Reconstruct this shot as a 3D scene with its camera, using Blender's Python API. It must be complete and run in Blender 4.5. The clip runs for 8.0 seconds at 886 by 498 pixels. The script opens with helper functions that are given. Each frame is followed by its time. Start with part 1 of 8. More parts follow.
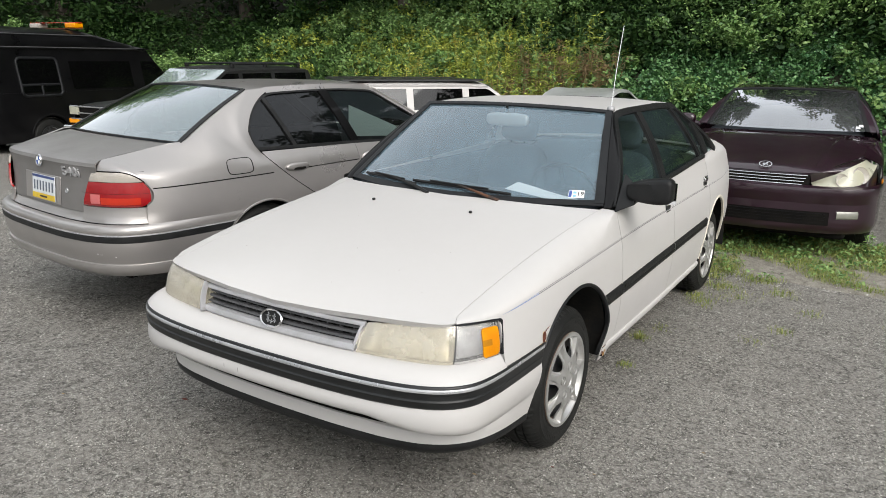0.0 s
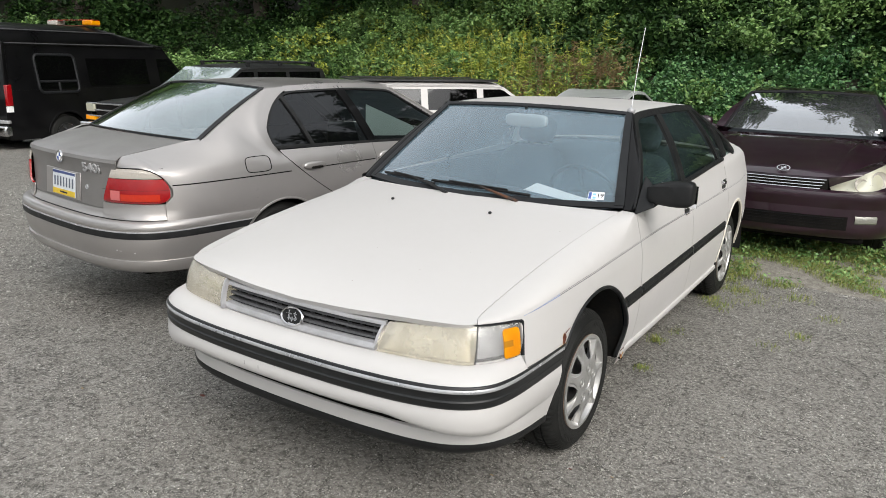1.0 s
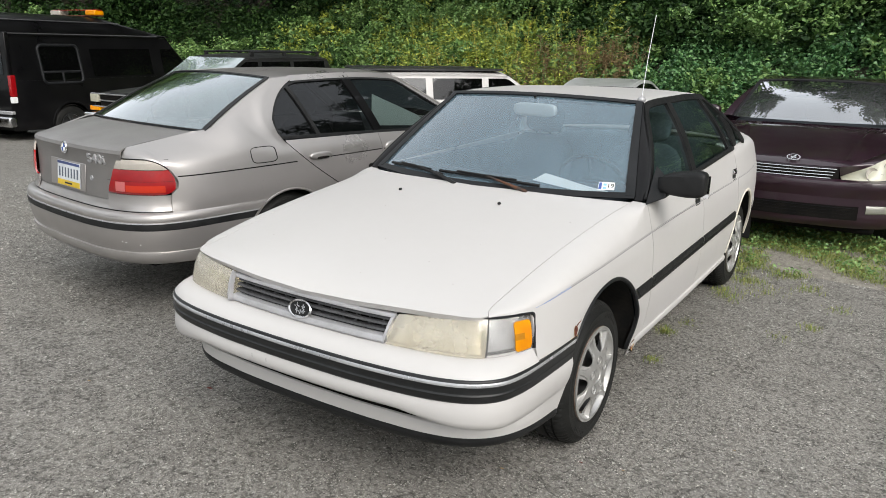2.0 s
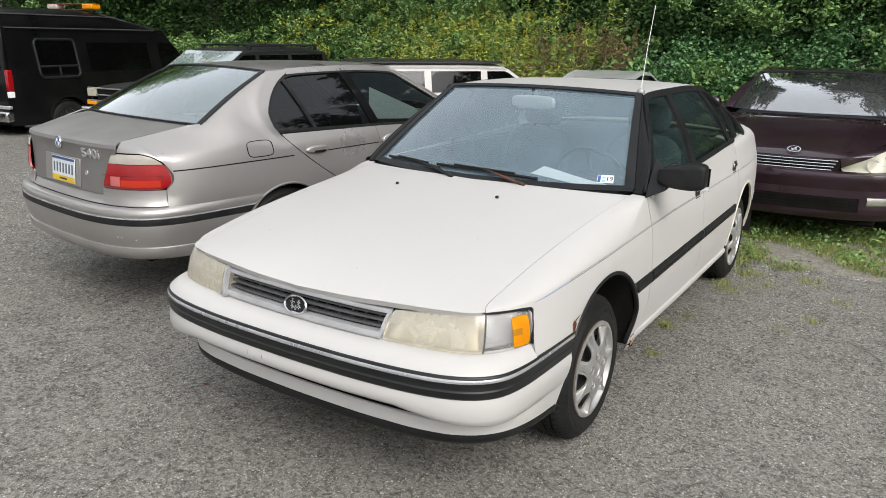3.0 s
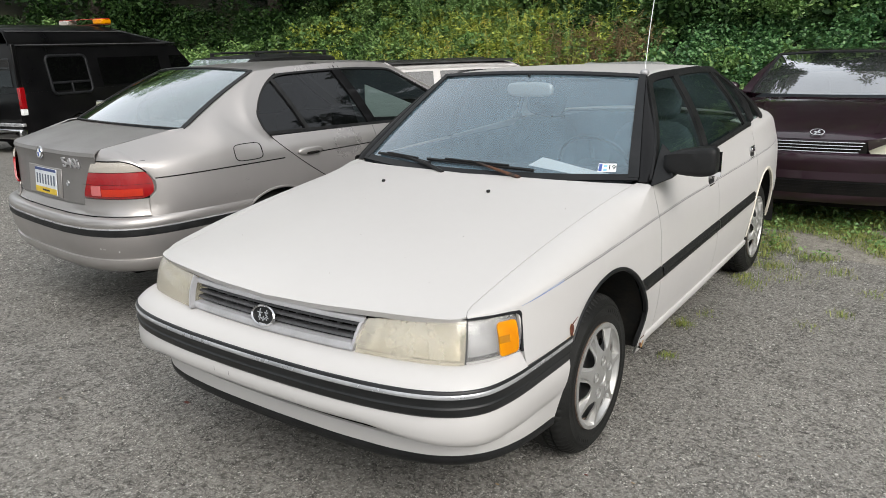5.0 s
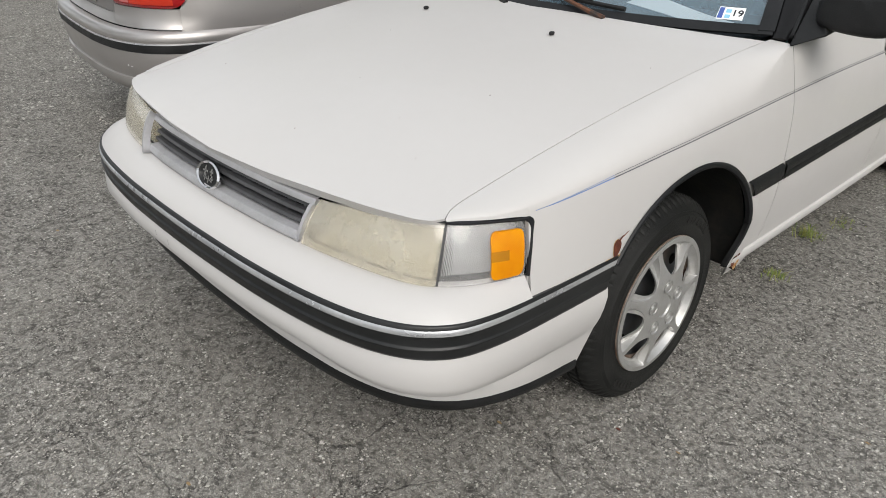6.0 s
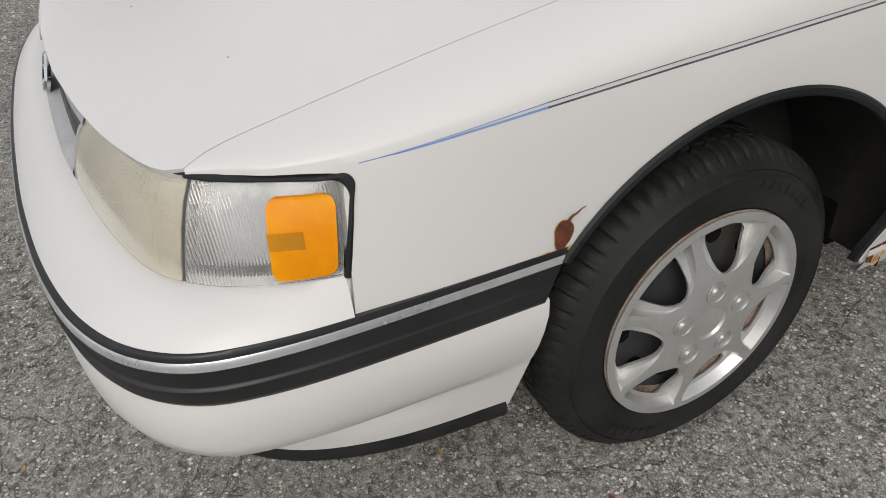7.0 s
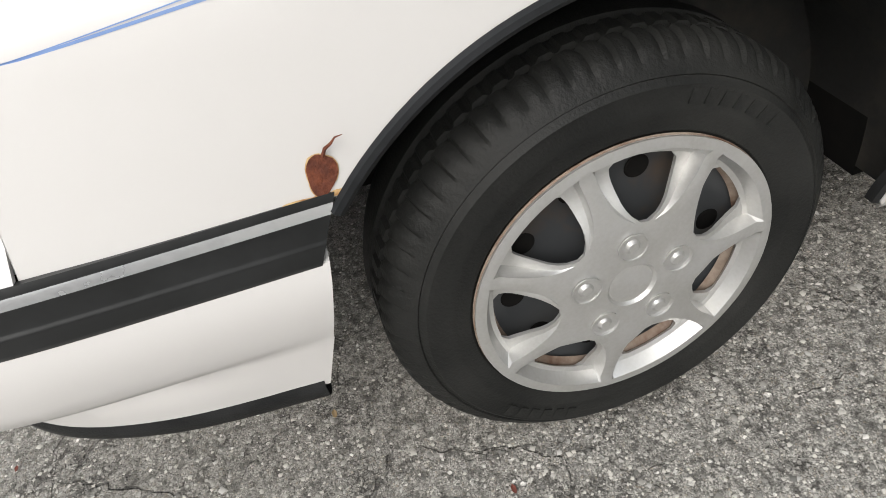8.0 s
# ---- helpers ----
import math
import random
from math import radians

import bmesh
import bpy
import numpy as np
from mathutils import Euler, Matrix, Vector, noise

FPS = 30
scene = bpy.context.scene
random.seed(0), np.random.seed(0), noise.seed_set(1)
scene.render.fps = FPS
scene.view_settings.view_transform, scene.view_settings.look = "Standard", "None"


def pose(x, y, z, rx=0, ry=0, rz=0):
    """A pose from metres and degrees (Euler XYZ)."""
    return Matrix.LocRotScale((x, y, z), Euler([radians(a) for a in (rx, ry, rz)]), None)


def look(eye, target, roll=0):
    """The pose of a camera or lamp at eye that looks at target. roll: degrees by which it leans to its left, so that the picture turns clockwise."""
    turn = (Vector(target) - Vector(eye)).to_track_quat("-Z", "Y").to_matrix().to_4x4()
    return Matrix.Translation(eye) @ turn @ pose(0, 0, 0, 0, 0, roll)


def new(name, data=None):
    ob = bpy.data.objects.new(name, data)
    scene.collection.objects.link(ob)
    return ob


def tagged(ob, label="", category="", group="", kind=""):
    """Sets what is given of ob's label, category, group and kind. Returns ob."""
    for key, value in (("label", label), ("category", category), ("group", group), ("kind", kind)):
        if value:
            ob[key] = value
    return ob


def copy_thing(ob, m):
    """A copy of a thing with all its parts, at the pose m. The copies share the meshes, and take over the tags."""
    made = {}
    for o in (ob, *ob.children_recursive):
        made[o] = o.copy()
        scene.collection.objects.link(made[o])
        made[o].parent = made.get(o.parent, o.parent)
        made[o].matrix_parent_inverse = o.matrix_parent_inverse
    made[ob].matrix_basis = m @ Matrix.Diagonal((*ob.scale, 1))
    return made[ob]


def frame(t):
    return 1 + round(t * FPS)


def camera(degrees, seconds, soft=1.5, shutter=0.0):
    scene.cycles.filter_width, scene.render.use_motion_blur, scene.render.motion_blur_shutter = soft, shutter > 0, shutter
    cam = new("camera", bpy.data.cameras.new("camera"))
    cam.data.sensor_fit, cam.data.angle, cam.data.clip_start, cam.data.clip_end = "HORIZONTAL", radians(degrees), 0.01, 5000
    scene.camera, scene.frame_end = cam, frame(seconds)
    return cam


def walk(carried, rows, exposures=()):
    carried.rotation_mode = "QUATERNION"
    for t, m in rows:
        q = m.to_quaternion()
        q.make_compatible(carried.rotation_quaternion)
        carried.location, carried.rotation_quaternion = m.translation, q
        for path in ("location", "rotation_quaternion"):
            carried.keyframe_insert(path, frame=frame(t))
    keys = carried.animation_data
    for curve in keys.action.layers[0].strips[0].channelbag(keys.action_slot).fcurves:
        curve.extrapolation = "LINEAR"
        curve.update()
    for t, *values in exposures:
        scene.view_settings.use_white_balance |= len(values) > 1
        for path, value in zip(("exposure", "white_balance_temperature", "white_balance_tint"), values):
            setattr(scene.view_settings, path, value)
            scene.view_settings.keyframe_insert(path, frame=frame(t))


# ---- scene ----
cam = camera(62.7, 8.0, soft=0.9)
PATH = [
    (0, (1.861, -2.668, 1.604), (0.839, -1.027, 1.094), 0.7),
    (0.5, (1.845, -2.681, 1.603), (0.806, -1.051, 1.088), 1.0),
    (1, (1.827, -2.69, 1.603), (0.781, -1.063, 1.093), 1.2),
    (1.5, (1.805, -2.685, 1.601), (0.754, -1.066, 1.078), 1.2),
    (3, (1.782, -2.637, 1.594), (0.734, -1.026, 1.04), 0.8),
    (3.5, (1.778, -2.617, 1.592), (0.746, -1.0, 1.025), 1.2),
    (4, (1.755, -2.574, 1.588), (0.737, -0.951, 1.014), 0.9),
    (4.2, (1.746, -2.579, 1.59), (0.738, -0.95, 1.014), 0.8),
    (5.3, (1.78, -2.206, 1.492), (0.643, -0.656, 0.942), -1.9),
    (5.5, (1.768, -2.088, 1.491), (0.589, -0.643, 0.767), -1.1),
    (6, (1.618, -1.617, 1.369), (0.351, -0.387, 0.429), 1.0),
    (6.5, (1.502, -1.162, 1.241), (0.146, -0.129, 0.196), -0.4),
    (7, (1.47, -0.77, 1.126), (-0.019, -0.093, -0.025), -4.2),
    (7.5, (1.376, -0.468, 0.992), (-0.065, 0.011, -0.309), -6.0),
    (8, (1.396, -0.323, 0.964), (-0.084, -0.062, -0.356), -12.0),
]
walk(cam, [(t, look(eye, target, roll)) for t, eye, target, roll in PATH],
     [(0, 0.56), (4.2, 0.56), (5.5, 0.42), (6.0, 0.32), (6.4, 0.16), (7.1, 0.20), (7.5, 0.55), (8, 0.76)])

# ---- light: a bright overcast sky with a very soft sun ----
SUN_EL, SUN_AZ = 38.0, 122.0
world = bpy.data.worlds.new("sky")
scene.world = world
world.use_nodes = True
wn = world.node_tree.nodes
sky = wn.new("ShaderNodeTexSky")
sky.sky_type = "NISHITA"
sky.sun_disc = False
sky.sun_elevation, sky.sun_rotation = radians(SUN_EL), radians(SUN_AZ)
sky.dust_density, sky.air_density, sky.ozone_density = 6.0, 1.0, 0.6
soften = wn.new("ShaderNodeHueSaturation")
soften.inputs["Saturation"].default_value = 0.35
world.node_tree.links.new(sky.outputs[0], soften.inputs["Color"])
# a thin, even cloud layer over the whole sky
veil = wn.new("ShaderNodeMix")
veil.data_type = "RGBA"
veil.inputs[0].default_value = 0.65
veil.inputs[7].default_value = (5.7, 5.9, 6.08, 1)
world.node_tree.links.new(soften.outputs[0], veil.inputs[6])
world.node_tree.links.new(veil.outputs[2], wn["Background"].inputs[0])
wn["Background"].inputs[1].default_value = 0.15
sun_data = bpy.data.lights.new("sun", "SUN")
sun_data.energy, sun_data.angle, sun_data.color = 1.35, radians(40), (1.0, 0.96, 0.9)
sun = new("sun", sun_data)
az = radians(SUN_AZ)
sun.matrix_basis = look((0, 0, 30), (-30 * math.sin(az) / math.tan(radians(SUN_EL)), -30 * math.cos(az) / math.tan(radians(SUN_EL)), 0))
# ---- materials ----
def mat(name, a, b=None, rough=0.5, metal=0.0, scale=6.0, fine=60.0, fine_amt=0.25, bump=0.0, bump_scale=None,
        coat=0.0, coat_rough=0.05, rough_var=0.1, lo=0.35, hi=0.65, island=0.0, trans=0.0, spec=0.5, stretch=(1, 1, 1)):
    """A principled surface whose colour wanders from a to b at two scales, with grain and fine relief."""
    m = bpy.data.materials.new(name)
    m.use_nodes = True
    nt = m.node_tree
    n, li = nt.nodes, nt.links.new
    p = n["Principled BSDF"]
    b = b or tuple(c * 0.85 for c in a)
    tc = n.new("ShaderNodeTexCoord")
    mp = n.new("ShaderNodeMapping")
    mp.inputs["Scale"].default_value = stretch
    li(tc.outputs["Object"], mp.inputs[0])
    big, small = n.new("ShaderNodeTexNoise"), n.new("ShaderNodeTexNoise")
    big.inputs["Scale"].default_value, small.inputs["Scale"].default_value = scale, fine
    big.inputs["Detail"].default_value, small.inputs["Detail"].default_value = 5, 3
    li(mp.outputs[0], big.inputs["Vector"])
    li(mp.outputs[0], small.inputs["Vector"])
    mixf = n.new("ShaderNodeMix")
    mixf.inputs[0].default_value = fine_amt
    li(big.outputs[0], mixf.inputs[2])
    li(small.outputs[0], mixf.inputs[3])
    fac = mixf.outputs[0]
    if island:
        geo = n.new("ShaderNodeNewGeometry")
        mi = n.new("ShaderNodeMix")
        mi.inputs[0].default_value = island
        li(fac, mi.inputs[2])
        li(geo.outputs["Random Per Island"], mi.inputs[3])
        fac = mi.outputs[0]
    ramp = n.new("ShaderNodeMapRange")
    ramp.inputs[1].default_value, ramp.inputs[2].default_value = lo, hi
    li(fac, ramp.inputs[0])
    col = n.new("ShaderNodeMix")
    col.data_type = "RGBA"
    col.inputs[6].default_value, col.inputs[7].default_value = (*a, 1), (*b, 1)
    li(ramp.outputs[0], col.inputs[0])
    li(col.outputs[2], p.inputs["Base Color"])
    rr = n.new("ShaderNodeMapRange")
    rr.inputs[1].default_value, rr.inputs[2].default_value = 0.3, 0.7
    rr.inputs[3].default_value, rr.inputs[4].default_value = max(0.0, rough - rough_var), min(1.0, rough + rough_var)
    li(mixf.outputs[0], rr.inputs[0])
    li(rr.outputs[0], p.inputs["Roughness"])
    p.inputs["Metallic"].default_value = metal
    p.inputs["Coat Weight"].default_value, p.inputs["Coat Roughness"].default_value = coat, coat_rough
    p.inputs["Specular IOR Level"].default_value = spec
    if trans:
        p.inputs["Transmission Weight"].default_value = trans
    if bump:
        bp = n.new("ShaderNodeBump")
        bp.inputs["Strength"].default_value, bp.inputs["Distance"].default_value = min(1.0, bump), 0.004
        src = small
        if bump_scale:
            src = n.new("ShaderNodeTexNoise")
            src.inputs["Scale"].default_value = bump_scale
            li(mp.outputs[0], src.inputs["Vector"])
        li(src.outputs[0], bp.inputs["Height"])
        li(bp.outputs[0], p.inputs["Normal"])
    return m


def glass_mat(name, tint, rough=0.02, gain=1.6, dust_sheen=0.03, dust_sheen_col=(0.5, 0.52, 0.55)):
    """Thin car glass: tinted see-through, Fresnel gloss, a dusty film holding painted sky sheen."""
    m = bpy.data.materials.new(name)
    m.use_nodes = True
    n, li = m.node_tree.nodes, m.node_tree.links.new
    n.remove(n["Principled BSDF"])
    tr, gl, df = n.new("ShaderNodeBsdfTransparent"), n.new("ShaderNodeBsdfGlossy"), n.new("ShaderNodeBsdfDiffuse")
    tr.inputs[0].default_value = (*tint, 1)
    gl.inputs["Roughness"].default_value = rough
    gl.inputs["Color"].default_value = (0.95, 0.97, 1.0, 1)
    df.inputs[0].default_value = (*dust_sheen_col, 1)
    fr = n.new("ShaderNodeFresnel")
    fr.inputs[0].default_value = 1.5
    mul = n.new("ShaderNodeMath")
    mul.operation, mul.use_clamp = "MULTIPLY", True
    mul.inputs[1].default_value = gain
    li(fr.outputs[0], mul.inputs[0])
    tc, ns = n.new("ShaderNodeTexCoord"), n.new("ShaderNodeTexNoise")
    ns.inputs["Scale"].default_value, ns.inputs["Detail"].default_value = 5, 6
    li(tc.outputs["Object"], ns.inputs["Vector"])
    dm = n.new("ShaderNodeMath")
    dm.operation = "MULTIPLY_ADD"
    dm.inputs[1].default_value, dm.inputs[2].default_value = dust_sheen * 0.7, dust_sheen * 0.65
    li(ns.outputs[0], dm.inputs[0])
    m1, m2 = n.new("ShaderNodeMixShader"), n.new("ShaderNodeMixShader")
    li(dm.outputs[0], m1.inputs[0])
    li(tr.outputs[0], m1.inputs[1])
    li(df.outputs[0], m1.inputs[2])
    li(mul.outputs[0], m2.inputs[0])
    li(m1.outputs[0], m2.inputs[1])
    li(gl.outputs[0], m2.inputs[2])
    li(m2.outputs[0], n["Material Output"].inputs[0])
    return m


WHITE = mat("white_paint", (0.55, 0.538, 0.53), (0.538, 0.526, 0.516), rough=0.42, scale=2.0, fine=25, coat=0.15, coat_rough=0.15, rough_var=0.03)
WHITE_OLD = mat("yellowed_white", (0.74, 0.71, 0.64), (0.62, 0.57, 0.47), rough=0.5, scale=8)
GREY = mat("champagne_metallic", (0.450, 0.430, 0.420), (0.410, 0.392, 0.382), rough=0.34, metal=0.72, scale=2.0, fine=500, fine_amt=0.15, coat=0.35, coat_rough=0.12)
GREY_DULL = mat("faded_metallic", (0.235, 0.228, 0.222), (0.19, 0.183, 0.178), rough=0.5, metal=0.4, scale=3.0, fine=300, fine_amt=0.4, coat=0.15, coat_rough=0.3)
PLUM = mat("dark_plum_paint", (0.0135, 0.0024, 0.0082), (0.020, 0.0037, 0.0120), rough=0.40, spec=0.35, metal=0.0, scale=3, fine=400, coat=1.0, coat_rough=0.03)
BLACKP = mat("black_paint", (0.003, 0.003, 0.0035), (0.006, 0.006, 0.0065), rough=0.35, spec=0.1, scale=3, coat=0.28, coat_rough=0.05)
BLACK_FADED = mat("faded_black_paint", (0.012, 0.013, 0.013), (0.025, 0.026, 0.027), rough=0.4, scale=4, coat=0.4, coat_rough=0.15)
SILVER_PALE = mat("pale_silver_paint", (0.56, 0.58, 0.57), (0.5, 0.52, 0.51), rough=0.4, metal=0.4, scale=3, fine=300, coat=0.4)
PLASTIC = mat("black_plastic", (0.009, 0.0095, 0.010), (0.018, 0.0185, 0.019), rough=0.5, scale=15, fine=200, bump=0.15, bump_scale=500, spec=0.25)
TRIM = mat("dark_trim_vinyl", (0.010, 0.011, 0.012), (0.018, 0.019, 0.021), rough=0.42, scale=10, fine=120, spec=0.2)
STRIP = mat("rubber_strip", (0.009, 0.010, 0.0105), (0.019, 0.020, 0.021), rough=0.38, scale=9, fine=90, spec=0.4)
STRIP_HI = mat("worn_bright_strip", (0.52, 0.53, 0.54), (0.30, 0.31, 0.33), rough=0.25, metal=0.5, scale=5, fine=60, lo=0.4, hi=0.7)
SEAL = mat("grey_panel_gap", (0.10, 0.10, 0.10), (0.16, 0.16, 0.155), rough=0.8, scale=20)
# Near-black: the shade of gaps, openings and undersides put into the colour.
VOID = mat("cavity_shade", (0.006, 0.006, 0.006), (0.012, 0.011, 0.010), rough=0.85, scale=8, spec=0.05)
TYRE = mat("tyre_rubber", (0.0085, 0.0090, 0.0088), (0.022, 0.0222, 0.0210), spec=0.20, rough=0.58, scale=7, fine=150, bump=0.25, bump_scale=260)
HUBCAP = mat("silver_hubcap_paint", (0.54, 0.54, 0.535), (0.45, 0.445, 0.43), rough=0.40, metal=0.65, scale=14, fine=200)
RIM_RUST = mat("rust_stained_rim", (0.26, 0.21, 0.17), (0.11, 0.06, 0.038), rough=0.6, metal=0.2, scale=18, fine=120, lo=0.4, hi=0.65)
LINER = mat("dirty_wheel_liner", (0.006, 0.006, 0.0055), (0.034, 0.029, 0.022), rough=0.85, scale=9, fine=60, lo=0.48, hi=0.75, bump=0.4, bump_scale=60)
STEEL = mat("black_steel_wheel", (0.055, 0.058, 0.062), (0.11, 0.075, 0.05), rough=0.45, metal=0.4, scale=14, lo=0.5, hi=0.8)
CHROME = mat("chrome", (0.75, 0.76, 0.77), (0.6, 0.6, 0.61), rough=0.12, metal=1.0, scale=15)
GRILLE_SILVER = mat("silver_grille_paint", (0.50, 0.50, 0.52), (0.40, 0.40, 0.41), rough=0.42, metal=0.35, scale=12, fine=150)
GRILLE_DARK = mat("dark_grille_paint", (0.075, 0.076, 0.08), (0.05, 0.051, 0.054), rough=0.5, scale=12, fine=150)
RUST = mat("rust", (0.16, 0.040, 0.014), (0.065, 0.016, 0.008), rough=0.8, scale=60, fine=300, bump=0.6, bump_scale=220)
RUST_DARK = mat("dark_rusty_steel", (0.030, 0.022, 0.018), (0.13, 0.05, 0.022), rough=0.7, scale=25, fine=120, lo=0.42, hi=0.62)
RUST_EDGE = mat("rust_bleed", (0.62, 0.45, 0.22), (0.30, 0.12, 0.03), rough=0.7, scale=70, fine=200)
PINSTRIPE = mat("blue_pinstripe", (0.16, 0.27, 0.55), (0.23, 0.34, 0.6), rough=0.4, scale=20)
PIN_GREY = mat("dark_pinstripe", (0.06, 0.065, 0.085), (0.12, 0.13, 0.16), rough=0.4, scale=20)
CLOTH = mat("blue_grey_seat_cloth", (0.055, 0.07, 0.085), (0.035, 0.046, 0.058), rough=0.95, scale=10, fine=300, bump=0.3, bump_scale=700)
CLOTH_TEAL = mat("teal_seat_cloth", (0.03, 0.085, 0.085), (0.02, 0.06, 0.06), rough=0.95, scale=10, fine=300, bump=0.3, bump_scale=700)
TAN = mat("tan_seat_leather", (0.30, 0.27, 0.23), (0.24, 0.21, 0.18), rough=0.6, scale=8)
DASH = mat("dashboard_vinyl", (0.03, 0.036, 0.045), (0.045, 0.052, 0.062), rough=0.6, scale=8, fine=150, bump=0.2, bump_scale=500)
PAPER = mat("white_paper", (0.88, 0.89, 0.89), (0.82, 0.83, 0.83), rough=0.8, scale=5)
BAR = mat("printed_grey", (0.12, 0.14, 0.18), rough=0.8)
INK = mat("dark_ink", (0.02, 0.022, 0.03), rough=0.7)
BLUE_INK = mat("blue_ink", (0.05, 0.10, 0.35), rough=0.6)
CYAN_INK = mat("pale_cyan_ink", (0.25, 0.55, 0.72), rough=0.6)
PLATE_W = mat("plate_white", (0.72, 0.75, 0.78), (0.6, 0.64, 0.68), rough=0.4, scale=12)
PLATE_Y = mat("plate_yellow", (0.72, 0.50, 0.03), (0.6, 0.42, 0.03), rough=0.4, scale=12)
PLATE_B = mat("plate_blue", (0.04, 0.07, 0.22), rough=0.4)
LEAF_RED = mat("dry_red_leaf", (0.20, 0.05, 0.03), (0.12, 0.04, 0.03), rough=0.8)


def lens_mat(name, col, trans, rough, scale=(90, 1, 1), bump=0.5, haze=None, along="X"):
    """A moulded lamp lens with fine ribs across it and an uneven haze."""
    m = mat(name, col, haze or tuple(c * 0.9 for c in col), rough=rough, scale=9, fine=60, coat=0.5, coat_rough=0.08, trans=trans, rough_var=0.05)
    n, li = m.node_tree.nodes, m.node_tree.links.new
    tc, wv, bp = n.new("ShaderNodeTexCoord"), n.new("ShaderNodeTexWave"), n.new("ShaderNodeBump")
    mp = n.new("ShaderNodeMapping")
    mp.inputs["Scale"].default_value = scale
    li(tc.outputs["Object"], mp.inputs[0])
    li(mp.outputs[0], wv.inputs["Vector"])
    wv.inputs["Scale"].default_value, wv.bands_direction = 1.0, along
    bp.inputs["Strength"].default_value, bp.inputs["Distance"].default_value = bump, 0.003
    li(wv.outputs[0], bp.inputs["Height"])
    li(bp.outputs[0], n["Principled BSDF"].inputs["Normal"])
    return m


LENS_YELLOW = lens_mat("hazed_headlamp_lens", (0.83, 0.80, 0.705), 0.70, 0.16, (30, 0, 0), 0.05, (0.72, 0.68, 0.575))
LENS_CLEAR = lens_mat("clear_ribbed_lens", (0.93, 0.93, 0.93), 0.90, 0.05, (0, 90, 0), 0.32, (0.86, 0.86, 0.86), "Y")
LENS_AMBER = lens_mat("amber_reflector", (0.88, 0.365, 0.0), 0.15, 0.30, (0, 150, 150), 0.10, (0.78, 0.26, 0.0), "DIAGONAL")
LENS_AMBER.node_tree.nodes["Principled BSDF"].inputs["Coat Weight"].default_value = 0.1
LENS_AMBER.node_tree.nodes["Principled BSDF"].inputs["Specular IOR Level"].default_value = 0.2
AMBER_DARK = lens_mat("dark_amber_window", (0.62, 0.27, 0.008), 0.15, 0.2, (0, 110, 110), 0.1, (0.52, 0.21, 0.006))
LENS_RED = lens_mat("red_lamp_lens", (0.30, 0.004, 0.008), 0.15, 0.10, (160, 0, 0), 0.1, (0.38, 0.006, 0.008))
LENS_RED_HOT = lens_mat("orange_red_lamp_lens", (0.62, 0.035, 0.012), 0.15, 0.14, (160, 0, 0), 0.25)
LENS_PINK = lens_mat("pink_reverse_lens", (0.62, 0.16, 0.16), 0.1, 0.2, (160, 0, 0), 0.25)
LENS_SMOKE = lens_mat("pale_indicator_lens", (0.56, 0.52, 0.46), 0.3, 0.18, (160, 0, 0), 0.3)
LENS_FOG = lens_mat("dull_fog_lens", (0.26, 0.265, 0.22), 0.3, 0.2, (60, 0, 0), 0.1)
LENS_CLOUDY = lens_mat("cloudy_headlamp_cover", (0.52, 0.52, 0.42), 0.25, 0.3, (0, 0, 0), 0.0, (0.55, 0.54, 0.41))
LAMP_BACK = mat("dull_lamp_back", (0.50, 0.505, 0.51), (0.26, 0.265, 0.27), rough=0.4, metal=0.35, scale=14)
REFLECT = mat("lamp_reflector", (0.82, 0.80, 0.74), (0.7, 0.67, 0.6), rough=0.22, metal=0.9, scale=20)
# Bluish diffuse film: the sky's reflection put into the windshield's colour.
WSCREEN = glass_mat("windshield_glass", (0.84, 0.91, 0.94), gain=1.9, dust_sheen=0.20, dust_sheen_col=(0.36, 0.56, 0.70))
SIDEGLASS = glass_mat("side_glass", (0.66, 0.84, 0.80), gain=1.2, dust_sheen=0.025, dust_sheen_col=(0.36, 0.50, 0.47))
DARKGLASS = glass_mat("tinted_glass", (0.09, 0.105, 0.105), gain=1.0, dust_sheen=0.004)
# Its pale film adds sky reflection as colour, beside the true gloss.
BACKGLASS = glass_mat("rear_glass", (0.35, 0.42, 0.42), gain=2.4, dust_sheen=0.30, dust_sheen_col=(0.42, 0.54, 0.58))
# A thin pale film brightens the reflected sky by colour.
LEXGLASS = glass_mat("clear_windshield", (0.55, 0.62, 0.62), gain=6.0, dust_sheen=0.16)
# Heavy pale film: stands in for the sky reflected in these windshields.
SUVGLASS = glass_mat("pale_windshield", (0.5, 0.58, 0.58), gain=2.5, dust_sheen=0.55, dust_sheen_col=(0.50, 0.60, 0.62))
MIDGLASS = glass_mat("grey_side_glass", (0.34, 0.40, 0.39), gain=1.3, dust_sheen=0.01)
